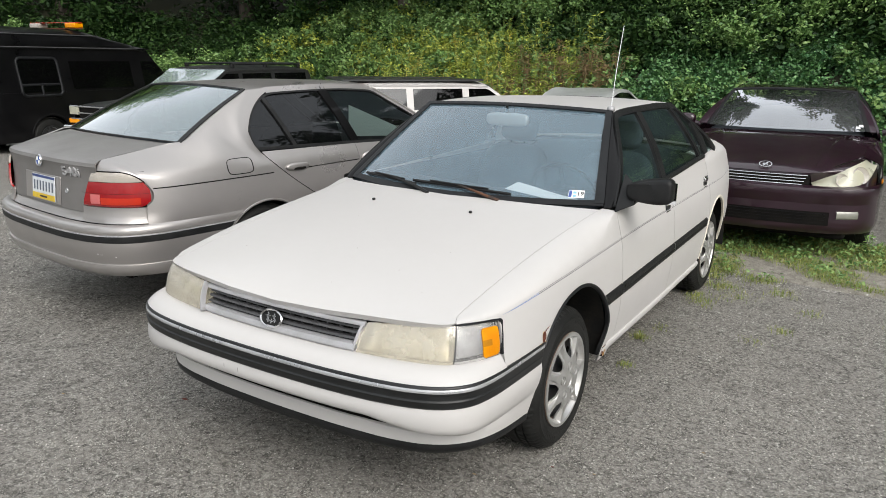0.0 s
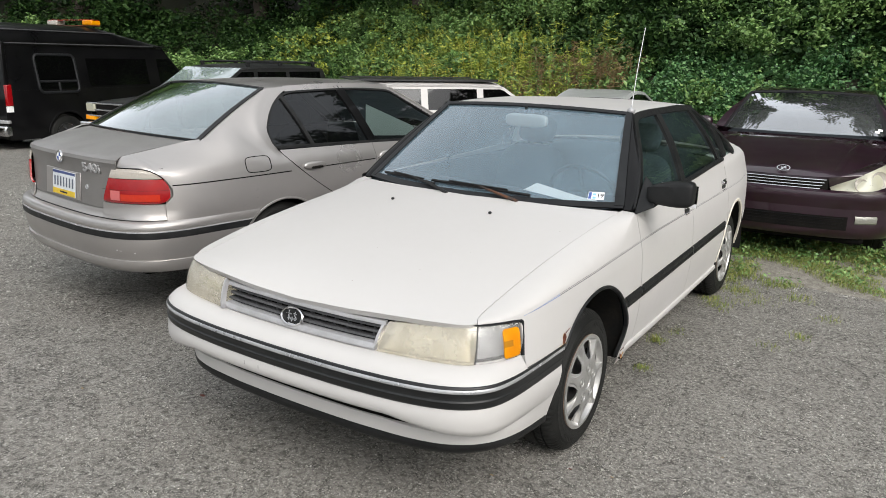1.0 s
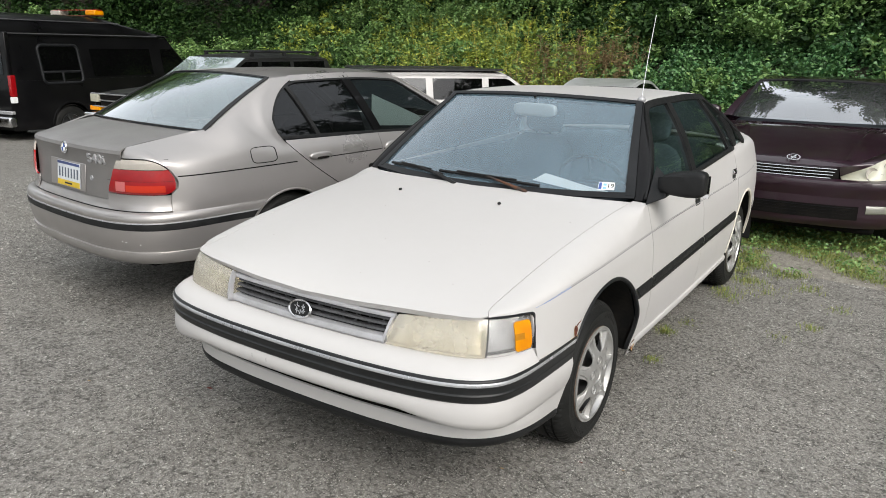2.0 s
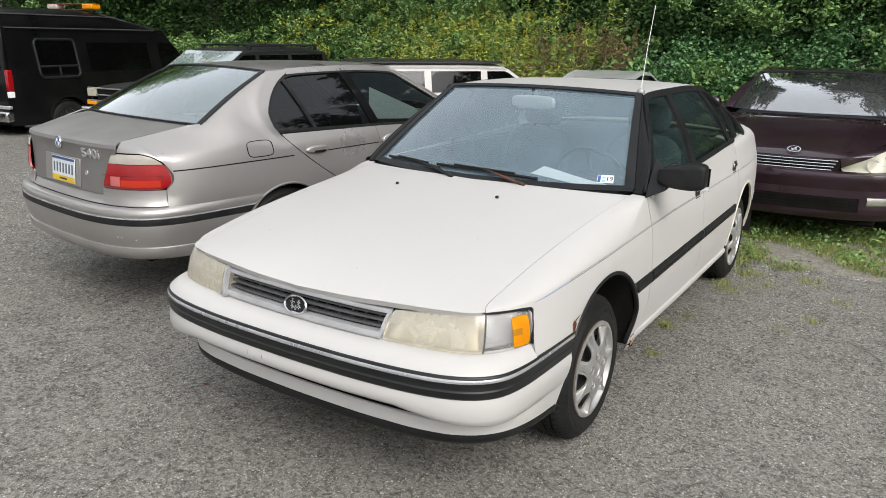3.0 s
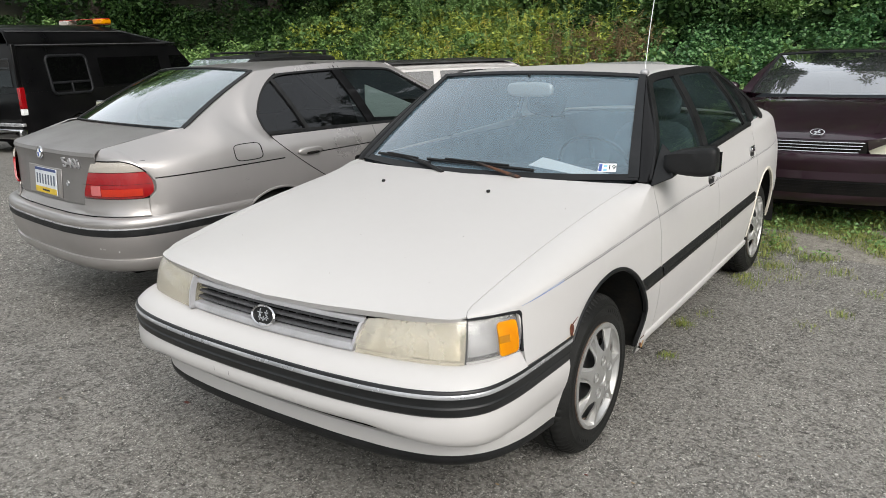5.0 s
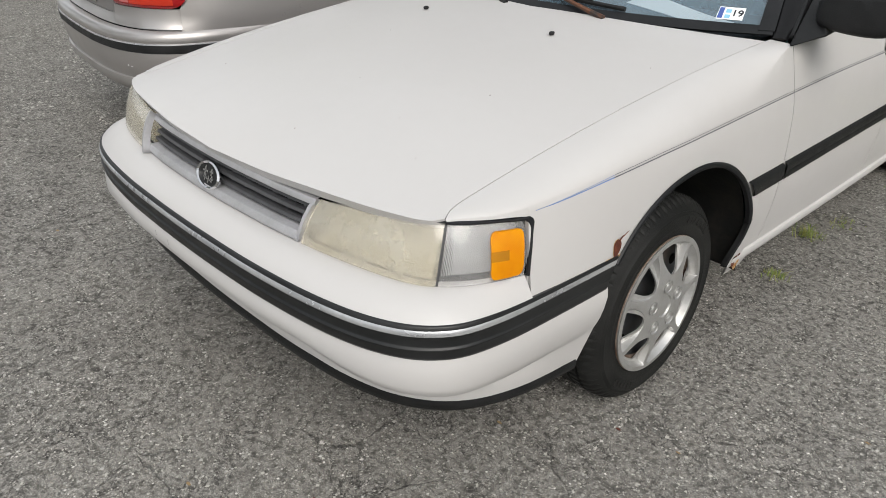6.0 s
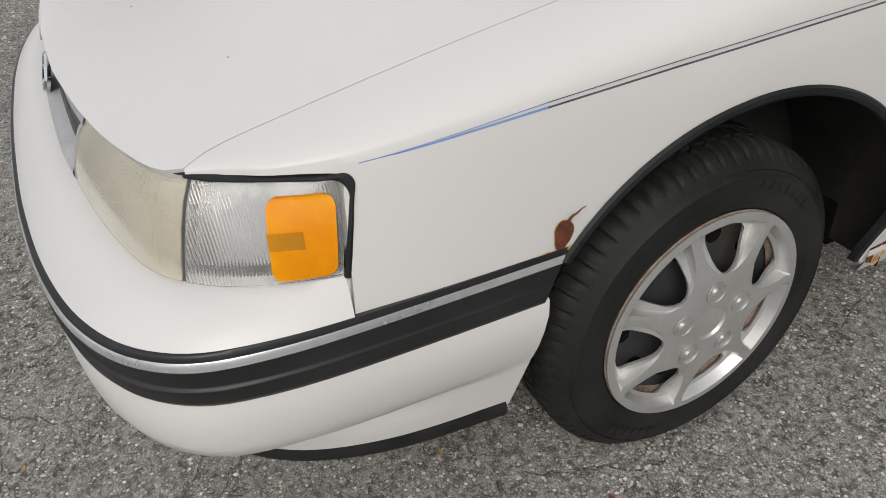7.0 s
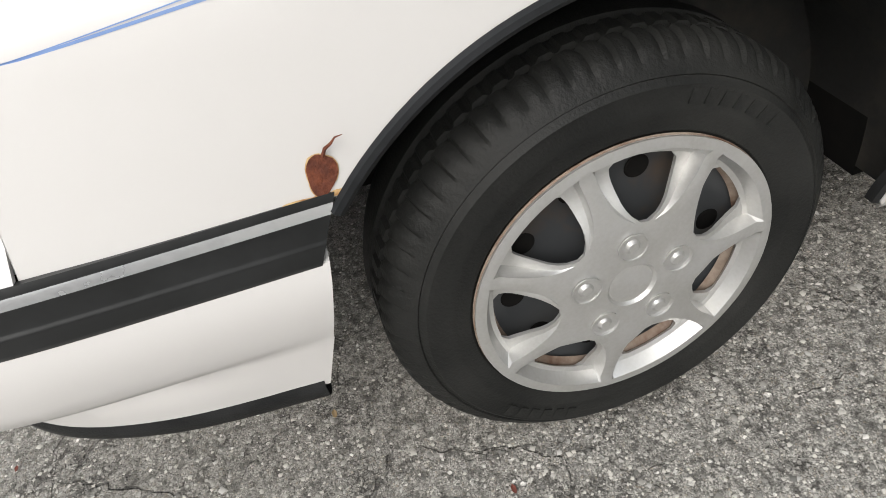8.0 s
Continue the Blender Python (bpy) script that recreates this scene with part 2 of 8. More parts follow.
# ---- building helpers ----
def C(*pts):
    """A smooth curve through (a, value) pairs, flat beyond its ends."""
    xs, ys = [p[0] for p in pts], [p[1] for p in pts]
    n = len(xs)
    d = [(ys[i + 1] - ys[i]) / (xs[i + 1] - xs[i]) for i in range(n - 1)]
    m = [d[0]] + [0.0 if d[i - 1] * d[i] <= 0 else 2 * d[i - 1] * d[i] / (d[i - 1] + d[i]) for i in range(1, n - 1)] + [d[-1]]

    def f(x):
        if x <= xs[0]:
            return ys[0]
        if x >= xs[-1]:
            return ys[-1]
        i = max(k for k in range(n - 1) if xs[k] <= x)
        h = xs[i + 1] - xs[i]
        t = (x - xs[i]) / h
        return ((1 + 2 * t) * (1 - t) ** 2 * ys[i] + t * (1 - t) ** 2 * h * m[i]
                + t * t * (3 - 2 * t) * ys[i + 1] + t * t * (t - 1) * h * m[i + 1])
    return f


def L(*pts):
    """Straight pieces through (a, value) pairs."""
    xs, ys = [p[0] for p in pts], [p[1] for p in pts]
    return lambda x: float(np.interp(x, xs, ys))


def lin(a, b, n):
    return [a + (b - a) * i / (n - 1) for i in range(n)]


def mesh_of(name, verts, faces, material, smooth=True, sharp=40):
    me = bpy.data.meshes.new(name)
    me.from_pydata([tuple(v) for v in verts], [], faces)
    me.validate()
    bm = bmesh.new()
    bm.from_mesh(me)
    bmesh.ops.remove_doubles(bm, verts=bm.verts, dist=1e-5)
    bm.to_mesh(me)
    bm.free()
    if material:
        me.materials.append(material)
    if smooth:
        me.polygons.foreach_set("use_smooth", [True] * len(me.polygons))
        me.set_sharp_from_angle(angle=radians(sharp))
    me.update()
    return me


def put(name, me, parent=None, label="", thick=0.0, bevel=0.0, offset=-1.0):
    ob = new(name, me)
    if parent:
        ob.parent = parent
    if label:
        tagged(ob, label)
    if thick:
        mo = ob.modifiers.new("thickness", "SOLIDIFY")
        mo.thickness, mo.offset = thick, offset
        # crisp rims: the open edges of the sheet stay sharp
        use = np.zeros(len(me.edges), int)
        le = np.empty(len(me.loops), int)
        me.loops.foreach_get("edge_index", le)
        np.add.at(use, le, 1)
        sharp = np.empty(len(me.edges), bool)
        me.edges.foreach_get("use_edge_sharp", sharp)
        me.edges.foreach_set("use_edge_sharp", sharp | (use == 1))
    if bevel:
        mo = ob.modifiers.new("edges", "BEVEL")
        mo.width, mo.segments, mo.limit_method = bevel, 2, "ANGLE"
        mo.angle_limit = radians(35)
    return ob


def part(name, bm, material, parent, label="", bevel=0.0, smooth=True):
    """Links a bmesh as one mesh under a thing or a part."""
    me = bpy.data.meshes.new(name)
    bm.normal_update()
    bm.to_mesh(me)
    bm.free()
    me.materials.append(material)
    if smooth:
        me.polygons.foreach_set("use_smooth", [True] * len(me.polygons))
        me.set_sharp_from_angle(angle=radians(40))
    return put(name, me, parent, label, bevel=bevel)


def grid(name, rows, material, parent=None, label="", thick=0.0, close=False, keep=None, sharp=40, flip=False, offset=-1.0, smooth=True):
    """A sheet over rows of points; keep(i, j) tells which cells stay."""
    w = len(rows[0])
    verts = [p for r in rows for p in r]
    faces = []
    for i in range(len(rows) - 1):
        for j in range(w if close else w - 1):
            if keep and not keep(i, j):
                continue
            k = (j + 1) % w
            f = (i * w + j, i * w + k, (i + 1) * w + k, (i + 1) * w + j)
            faces.append(f[::-1] if flip else f)
    return put(name, mesh_of(name, verts, faces, material, smooth, sharp), parent, label, thick, offset=offset)


def thing(name, label, category, m=None, group="", kind=""):
    ob = new(name)
    ob.empty_display_size = 0.1
    tagged(ob, label, category, group, kind)
    if m is not None:
        ob.matrix_basis = m
    return ob


def box_bm(x0, x1, y0, y1, z0, z1, bm=None, m=None):
    bm = bm or bmesh.new()
    r = bmesh.ops.create_cube(bm, size=1)
    t = Matrix.LocRotScale(((x0 + x1) / 2, (y0 + y1) / 2, (z0 + z1) / 2), None, (abs(x1 - x0), abs(y1 - y0), abs(z1 - z0)))
    bmesh.ops.transform(bm, matrix=(m or Matrix()) @ t, verts=r["verts"])
    return bm


def revolve(name, profile, material, parent=None, label="", n=64, m=None, keep=None, sharp=35, wob=None, thick=0.0):
    """Turns (r, x) pairs about the x axis."""
    rows = []
    for i, (r, x) in enumerate(profile):
        rows.append([Vector((x + (wob(i, k) if wob else 0), r * math.cos(2 * math.pi * k / n), r * math.sin(2 * math.pi * k / n))) for k in range(n)])
    if m:
        rows = [[m @ p for p in r] for r in rows]
    return grid(name, rows, material, parent, label, close=True, keep=keep, sharp=sharp, thick=thick)


def tube(name, pts, r, material, parent=None, label="", n=8, taper=None):
    pts = [Vector(p) for p in pts]
    rows = []
    for i, p in enumerate(pts):
        d = (pts[min(i + 1, len(pts) - 1)] - pts[max(i - 1, 0)]).normalized()
        a = d.orthogonal().normalized() if i == 0 else (a - d * a.dot(d)).normalized()
        b = d.cross(a)
        rr = r * (taper(i / (len(pts) - 1)) if taper else 1)
        rows.append([p + (a * math.cos(2 * math.pi * k / n) + b * math.sin(2 * math.pi * k / n)) * rr for k in range(n)])
    rows = [[pts[0]] * n] + rows + [[pts[-1]] * n]
    return grid(name, rows, material, parent, label, close=True, sharp=50)


def blob(name, c, size, material, parent=None, label="", power=3.0, n=20, m=None, sharp=60):
    """A rounded block: a superellipsoid of full size `size` round c."""
    rows = []
    sp = lambda v: math.copysign(abs(v) ** (2 / power), v)
    for i in range(n // 2 + 1):
        a = -math.pi / 2 + math.pi * i / (n // 2)
        row = []
        for k in range(n):
            b = 2 * math.pi * k / n
            p = Vector((sp(math.cos(a)) * sp(math.cos(b)) * size[0] / 2, sp(math.cos(a)) * sp(math.sin(b)) * size[1] / 2, sp(math.sin(a)) * size[2] / 2))
            row.append((m @ p if m else p) + Vector(c))
        rows.append(row)
    return grid(name, rows, material, parent, label, close=True, sharp=sharp)


def letters(name, text, size, depth, material, parent, m, label="", bold=0.0):
    cu = bpy.data.curves.new(name, "FONT")
    cu.body, cu.size, cu.extrude, cu.align_x, cu.align_y, cu.offset = text, size, depth, "CENTER", "CENTER", bold
    tmp = bpy.data.objects.new(name, cu)
    scene.collection.objects.link(tmp)
    me = bpy.data.meshes.new_from_object(tmp.evaluated_get(bpy.context.evaluated_depsgraph_get()))
    bpy.data.objects.remove(tmp)
    me.transform(m)
    me.materials.clear()
    me.materials.append(material)
    return put(name, me, parent, label)


class Sweep:
    """The plan curve of one end of a car, from its middle round to its side, with the way outwards at each place."""

    def __init__(self, pts, w=None, n=160):
        ts = [0.0]
        for a, b in zip(pts, pts[1:]):
            ts.append(ts[-1] + math.dist(a, b))
        # symmetric about the middle, so that the curve runs square there
        fx = C((-ts[1], -pts[1][0]), *[(t, p[0]) for t, p in zip(ts, pts)])
        fy = C((-ts[1], pts[1][1]), *[(t, p[1]) for t, p in zip(ts, pts)])
        self.p = [Vector((fx(ts[-1] * i / n), fy(ts[-1] * i / n))) for i in range(n + 1)]
        for _ in range(10):
            q = [v.copy() for v in self.p]
            for i in range(1, n):
                self.p[i] = (q[i - 1] + 2 * q[i] + q[i + 1]) / 4
        self.s = [0.0]
        for a, b in zip(self.p, self.p[1:]):
            self.s.append(self.s[-1] + (b - a).length)
        self.len, self.w, self.bias = self.s[-1], w or (lambda f: 1.0), 0.0

    def base(self, s):
        a = abs(s)
        x = float(np.interp(a, self.s, [v.x for v in self.p]))
        y = float(np.interp(a, self.s, [v.y for v in self.p]))
        e = 0.004
        x1, x0 = (float(np.interp(min(self.len, a + e), self.s, [v.x for v in self.p])), float(np.interp(max(0, a - e), self.s, [v.x for v in self.p])))
        y1, y0 = (float(np.interp(min(self.len, a + e), self.s, [v.y for v in self.p])), float(np.interp(max(0, a - e), self.s, [v.y for v in self.p])))
        t = Vector((x1 - x0, y1 - y0)).normalized()
        nrm = Vector((t.y, -t.x))
        if a < 1e-6:
            nrm = Vector((0, -1))
        return x, y, nrm

    def at(self, s, z, off, lift=0.0):
        x, y, nrm = self.base(s)
        o = (off + self.bias) * self.w(abs(s) / self.len) + lift
        return Vector((math.copysign(1, s) * (x + nrm.x * o) if s else 0.0, y + nrm.y * o, z))

    def s_x(self, x):
        return float(np.interp(x, [v.x for v in self.p], self.s))

    def s_y(self, y):
        return float(np.interp(y, [v.y for v in self.p], self.s))

    def band(self, name, s0, s1, profile, material, parent=None, label="", n=90, lift=0.0, thick=0.0, dz=None, sharp=35, both=None):
        """Sweeps (z, off) pairs from s0 to s1; s0 and s1 may be pairs (at the bottom, at the top) or functions of z."""
        pick = lambda s, z, f: s(z) if callable(s) else s[0] + (s[1] - s[0]) * f if isinstance(s, tuple) else s
        rows, m = [], len(profile)
        for j, (z, off) in enumerate(profile):
            f = j / (m - 1) if m > 1 else 0
            a, b = pick(s0, z, f), pick(s1, z, f)
            rows.append([self.at(s, z + (dz(abs(s), f) if dz else 0), off, lift) for s in lin(a, b, n)])
        return grid(name, rows, material, parent, label, thick=thick, sharp=sharp)


def quad(name, fn, nu, nv, material, parent=None, label="", thick=0.0, sharp=40, offset=-1.0, flip=False):
    """A sheet fn(u, v), both from 0 to 1."""
    return grid(name, [[fn(i / nu, j / nv) for i in range(nu + 1)] for j in range(nv + 1)], material, parent, label, thick=thick, sharp=sharp, offset=offset, flip=flip)


def side_sheet(name, ys, zlo, zhi, X, s, material, parent, label="", rows=16, lift=0.0, thick=0.008):
    g = []
    for j in range(rows + 1):
        f = j / rows
        r = []
        for y in ys:
            z = zlo(y) + (zhi(y) - zlo(y)) * f
            r.append(Vector((s * (X(y, z) + lift), y, z)))
        g.append(r)
    return grid(name, g, material, parent, label, thick=thick, flip=(s < 0))


def arch_cols(y0, y1, arches, n=26, m=22):
    """Places along a side, close together where an arch begins and ends."""
    ys = set(lin(y0, y1, n))
    for yc, R, zc in arches:
        ys |= {yc - R * math.cos(math.pi * k / m) for k in range(m + 1)}
        ys |= {yc - R - 0.001, yc + R + 0.001}
    return sorted(y for y in ys if y0 - 1e-6 <= y <= y1 + 1e-6)


def arch_bottom(sill, arches):
    def f(y):
        z = sill(y)
        for yc, R, zc in arches:
            if abs(y - yc) < R:
                z = max(z, zc + math.sqrt(R * R - (y - yc) ** 2))
        return z
    return f


def wheel(parent, x, y, s, R=0.305, rim=0.198, width=0.185, detail=True, cap=None, style="star", turn=0.0):
    """A wheel with its outer face at x, turned to side s: tyre, disc, trim, nuts."""
    w = put("wheel", None, parent)
    w.matrix_basis = pose(s * x, y, R - 0.004, 0, 0, 0 if s > 0 else 180) @ pose(0, 0, 0, turn, 0, 0)
    n = 420 if detail else 72
    t = width
    prof = [(rim - 0.012, -0.02), (rim + 0.002, -0.006), (rim + 0.008, -0.001), (rim + 0.03, 0.002), (rim + 0.033, 0.0027), (rim + 0.036, 0.002), ((rim + R) / 2 + 0.01, 0.004),
            (R - 0.036, -0.003), (R - 0.034, -0.0012), (R - 0.030, -0.004), (R - 0.022, -0.010), (R - 0.012, -0.018), (R - 0.005, -0.028), (R - 0.001, -0.040),
            (R, -0.052), (R - 0.008, -0.053), (R - 0.008, -0.060), (R, -0.061),
            (R, -t / 2 + 0.006), (R - 0.008, -t / 2 + 0.004), (R - 0.008, -t / 2 - 0.004), (R, -t / 2 - 0.006),
            (R, -t + 0.050), (R - 0.006, -t + 0.026), (R - 0.025, -t + 0.008), (rim + 0.03, -t), (rim - 0.012, -t + 0.02)]
    rows = []
    for i, (r, xx) in enumerate(prof):
        row = []
        for k in range(n):
            rr = r
            if detail and 11 <= i <= 14 and k % 6 < 2:
                rr -= (0.0052, 0.0020)[k % 6]
            if detail and 10 <= i <= 14 and k % 6 == 4 and k % 12 > 6:
                rr -= 0.001
            if detail and i in (17, 18) and (k + 3) % 6 < 2:
                rr -= 0.005
            a = 2 * math.pi * k / n + (0.010 if i >= 14 else 0.0)
            row.append(Vector((xx, rr * math.cos(a), rr * math.sin(a))))
        rows.append(row)
    tyre = grid("tyre", rows, TYRE, w, "worn black tyre with shoulder tread blocks", close=True, sharp=28)
    if detail:
        # raised lettering, kept as plain bars
        for a0, cnt in ((0.75, 7), (3.85, 6)):
            for k in range(cnt):
                a = a0 - k * 0.085
                bm = box_bm(-0.0015, 0.0009, -0.006, 0.006, -0.009, 0.009)
                ob = part("sidewall_bar", bm, TYRE, tyre)
                rr = (rim + R) / 2 - 0.003
                ob.matrix_basis = pose(0.0035, 0, 0) @ Matrix.Rotation(a, 4, "X") @ pose(0, rr, 0, 90, 0, 0)
    revolve("rim_flange", [(rim - 0.03, -0.03), (rim - 0.012, -0.016), (rim, -0.008), (rim + 0.002, -0.002), (rim - 0.002, 0.001), (rim - 0.006, -0.004)], RIM_RUST if detail else HUBCAP, w, n=72)
    revolve("wheel_disc", [(0.0, -0.030), (0.05, -0.030), (0.10, -0.036), (rim - 0.05, -0.042), (rim - 0.015, -0.03), (rim - 0.01, -0.06)], STEEL, w, n=48)
    if detail:
        for k in range(10):
            a = 2 * math.pi * (k + 0.3) / 10
            revolve("vent_hole", [(0.0, 0.0), (0.014, 0.0), (0.0165, -0.002)], VOID, w, n=18, m=Matrix.Translation((-0.0375, 0.138 * math.cos(a), 0.138 * math.sin(a))))
        revolve("rust_line", [(rim + 0.001, -0.002), (rim + 0.003, 0.001), (rim + 0.005, -0.001)], RIM_RUST, w, n=72)
    nsec, per = (7, 20) if style == "star" else (5, 20) if style == "five" else (9, 12)
    if not detail:
        per = 12
    r0, r1 = (0.096, rim - 0.024) if style != "slots" else (0.13, rim - 0.03)
    radii = [0.0, 0.02, 0.033, 0.036, 0.06, 0.085] + lin(r0, r1, 10) + [r1 + 0.008, r1 + 0.016, rim - 0.004, rim + 0.003]
    wid = C((r0, 0.06), (r0 + 0.005, 0.14), (r0 + 0.014, 0.215), (r0 + 0.026, 0.265), (r1 - 0.02, 0.300), (r1 - 0.007, 0.29), (r1, 0.23))
    smooth = lambda k: (lambda u: u * u * (3 - 2 * u))(max(0.0, min(1.0, k)))
    rows = []
    for r in radii:
        row = []
        for k in range(nsec * per):
            sec, c = divmod(k, per)
            q = (c / per) * 2 - 1
            ww = wid(r)
            b = abs(q)
            # a raised wedge on each spoke, pointed at the rim, with a low ledge round each opening
            hw = 0.06 + (0.40 - ww) * (1 - smooth((r - 0.075) / (r1 - 0.085)))
            we = max(ww + 0.012, 0.5 - hw)
            f = float(np.interp(b, [0, 0.5, 0.7, 0.8, 1.0], [0, ww, we, min(we + 0.020, 0.49), 0.5]))
            f = math.copysign(f, q)
            a = 2 * math.pi * (sec + f) / nsec
            dome = (0.013 - 0.015 * (r / rim) ** 2.2 if style == "star" else 0.030 - 0.034 * (r / rim) ** 2.2) - (0.010 if r < 0.034 else 0.0) * (0.4 if 0.02 < r else 0.6)
            ridge = 0.0
            if 0.06 < r < r1 + 0.012:
                deep = 0.020 * smooth((r - 0.090) / (r1 - 0.100))
                if r > r1 + 0.002:
                    deep *= 0.75
                ridge = -deep * smooth((0.8 - b) / 0.07)
            if r > r1 + 0.012:
                dome += 0.003
            row.append(Vector((dome + ridge, r * math.cos(a), r * math.sin(a))))
        rows.append(row)
    i0 = 6
    cut = lambda i, j: not (i0 <= i < i0 + 9 and per * 0.25 <= (j % per) < per * 0.75)
    trim = grid("wheel_trim", rows, cap or HUBCAP, w, "silver plastic hubcap with seven openings" if style == "star" else "", close=True, keep=cut, thick=0.005, sharp=24)
    if detail:
        revolve("centre_cap", [(0.0, 0.0150), (0.022, 0.0148), (0.029, 0.0135), (0.031, 0.0105), (0.034, 0.0095), (0.035, 0.008)], cap or HUBCAP, trim, n=36)
    for k in range(5):
        a = 2 * math.pi * (k - 0.15) / 5
        c = Matrix.Translation((0.002 if detail else 0.0185, 0.0645 * math.cos(a), 0.0645 * math.sin(a))) @ (Matrix.Scale(1.12, 4) if detail else Matrix())
        if detail:
            revolve("nut_well", [(0.0165, 0.0165), (0.0185, 0.0165), (0.0175, 0.0135), (0.013, 0.0115), (0.0125, 0.004)], cap or HUBCAP, trim, n=24, m=c)
        revolve("lug_nut", [(0.0, 0.0165), (0.006, 0.016), (0.0105, 0.012), (0.0125, 0.005), (0.0125, 0.0)], cap or HUBCAP, trim, n=6 if not detail else 12, m=c, sharp=24)
    return w


def seat(parent, x, y, m, width=0.48, tall=True, h0=0.30):
    """A front seat facing -y: cushion, backrest, headrest on two posts."""
    st = put("seat", None, parent)
    st.location = (x, y, 0)
    blob("seat_cushion", (0, 0, h0 + 0.08), (width, 0.52, 0.18), m, st, power=4)
    lean = Matrix.Rotation(radians(-20), 4, "X")
    blob("backrest", (0, 0.33, h0 + 0.43), (width, 0.16, 0.66), m, st, power=4, m=lean)
    if tall:
        hr = blob("headrest", (0, 0.46, h0 + 0.84), (0.26, 0.10, 0.18), m, st, power=3.5, m=lean)
        for q in (-0.05, 0.05):
            tube("post", [(q, 0.41, h0 + 0.68), (q, 0.45, h0 + 0.80)], 0.006, STEEL, hr)
    return st
# ---- parts that every saloon shares ----
class Cabin:
    """The glasshouse of a car: two end screens, a roof, and sides that lean inwards."""

    def __init__(self, near, far, belt, X, rail_z, rail_x):
        self.near, self.far, self.belt, self.X, self.rail_z, self.rail_x = near, far, belt, X, rail_z, rail_x

    def screen(self, d, u, v, lift=0.0, arch=0.018):
        """d: xb, ybc, ybe, zbc, zbe, xt, ytc, yte, ztc, zte."""
        xb, ybc, ybe, zbc, zbe, xt, ytc, yte, ztc, zte = d
        q = u * u
        p0 = Vector((u * xb, ybc + (ybe - ybc) * q, zbc + (zbe - zbc) * q))
        p1 = Vector((u * xt, ytc + (yte - ytc) * q, ztc + (zte - ztc) * q))
        p = p0.lerp(p1, v)
        out = Vector((0, -1 if ytc > ybc else 1, 0.9)).normalized()
        return p + out * (arch * math.sin(math.pi * v) * (1 - 0.6 * abs(u) ** 3) + lift)

    def top(self, y):
        n, f = self.near, self.far
        if y <= n[7]:
            return n[4] + (n[9] - n[4]) * max(0, (y - n[2])) / (n[7] - n[2])
        if y >= f[7]:
            return f[4] + (f[9] - f[4]) * max(0, (f[2] - y)) / (f[2] - f[7])
        return self.rail_z(y)

    def S(self, y, z, lift=0.0):
        zb = self.belt(y)
        zr = max(self.rail_z(y), zb + 0.1)
        f = max(0.0, (z - zb) / (zr - zb))
        x0 = self.X(y, zb) - 0.012
        xr = self.rail_x(y)
        return x0 + (xr - x0) * f + 0.02 * math.sin(math.pi * min(1, f)) + lift

    def side_glass(self, parent, s, m, y0, y1, label="", inset=0.012):
        return side_sheet("side_window", lin(y0, y1, 22), lambda y: self.belt(y) - 0.005, lambda y: max(self.top(y) - 0.012, self.belt(y)), lambda y, z: self.S(y, z) - inset, s, m, parent, label, rows=8, thick=0.0)

    def side_band(self, name, parent, s, line, width, m, label="", lift=0.003, thick=0.016, n=40):
        """A strip along a line of (y, z) on the side, its width towards the inside of the window."""
        pts = [Vector(p) for p in line]
        d = [0.0]
        for a, b in zip(pts, pts[1:]):
            d.append(d[-1] + (b - a).length)
        fy, fz = [p.x for p in pts], [p.y for p in pts]
        P = [Vector((float(np.interp(t, d, fy)), float(np.interp(t, d, fz)))) for t in lin(0, d[-1], n)]
        for _ in range(2):
            P = [P[0]] + [(P[i - 1] + 2 * P[i] + P[i + 1]) / 4 for i in range(1, n - 1)] + [P[-1]]
        rows = []
        for k in (0.0, 0.5, 1.0):
            r = []
            for i, p in enumerate(P):
                t = (P[min(i + 1, n - 1)] - P[max(i - 1, 0)]).normalized()
                q = p + Vector((t.y, -t.x)) * width * k
                r.append(Vector((s * self.S(q.x, q.y, lift), q.x, q.y)))
            rows.append(r)
        return grid(name, rows, m, parent, label, thick=thick, flip=(s > 0))

    def outline(self, n=60):
        ys = lin(self.near[2], self.far[2], n)
        return [(y, self.top(y)) for y in ys]

    def roof(self, parent, m, drop=0.03, label=""):
        def fn(a, b):
            u = a * 2 - 1
            q = u * u
            y0, y1 = self.near[6] + (self.near[7] - self.near[6]) * q, self.far[6] + (self.far[7] - self.far[6]) * q
            y = y0 + (y1 - y0) * b
            edge = self.rail_z(y)
            crown = self.near[8] + (self.far[8] - self.near[8]) * b + 0.016 * math.sin(math.pi * b)
            x = u * (self.rail_x(y) + 0.006)
            return Vector((x, y, edge + (crown - edge) * (1 - abs(u) ** 2.6) - 0.012 * max(0, abs(u) - 0.94) / 0.06))
        return quad("roof", fn, 36, 24, m, parent, label, thick=0.02)


def deck(name, parent, m, front, rear, xg, zc, crown, label="", pw=2.5, nu=40, nv=30, gap=0.0010, lip=0.0, thick=0.014):
    """A bonnet or boot lid: from the edge front(u) to rear(u), with half-width xg(y) and middle height zc(y)."""
    rows = []
    for j in range(-1 if lip else 0, nv + 1):
        v = max(0, j) / nv
        r = []
        for i in range(nu + 1):
            u = 2 * i / nu - 1
            u = math.copysign(abs(u) ** 0.8, u)
            y = front(u) + (rear(u) - front(u)) * v
            z = zc(y) - crown(y) * abs(u) ** pw
            x = u * (xg(y) - gap)
            if j < 0:
                y, z = y + 0.012, z - lip
            r.append(Vector((x, y, z)))
        rows.append(r)
    return grid(name, rows, m, parent, label, thick=0.014, sharp=50)


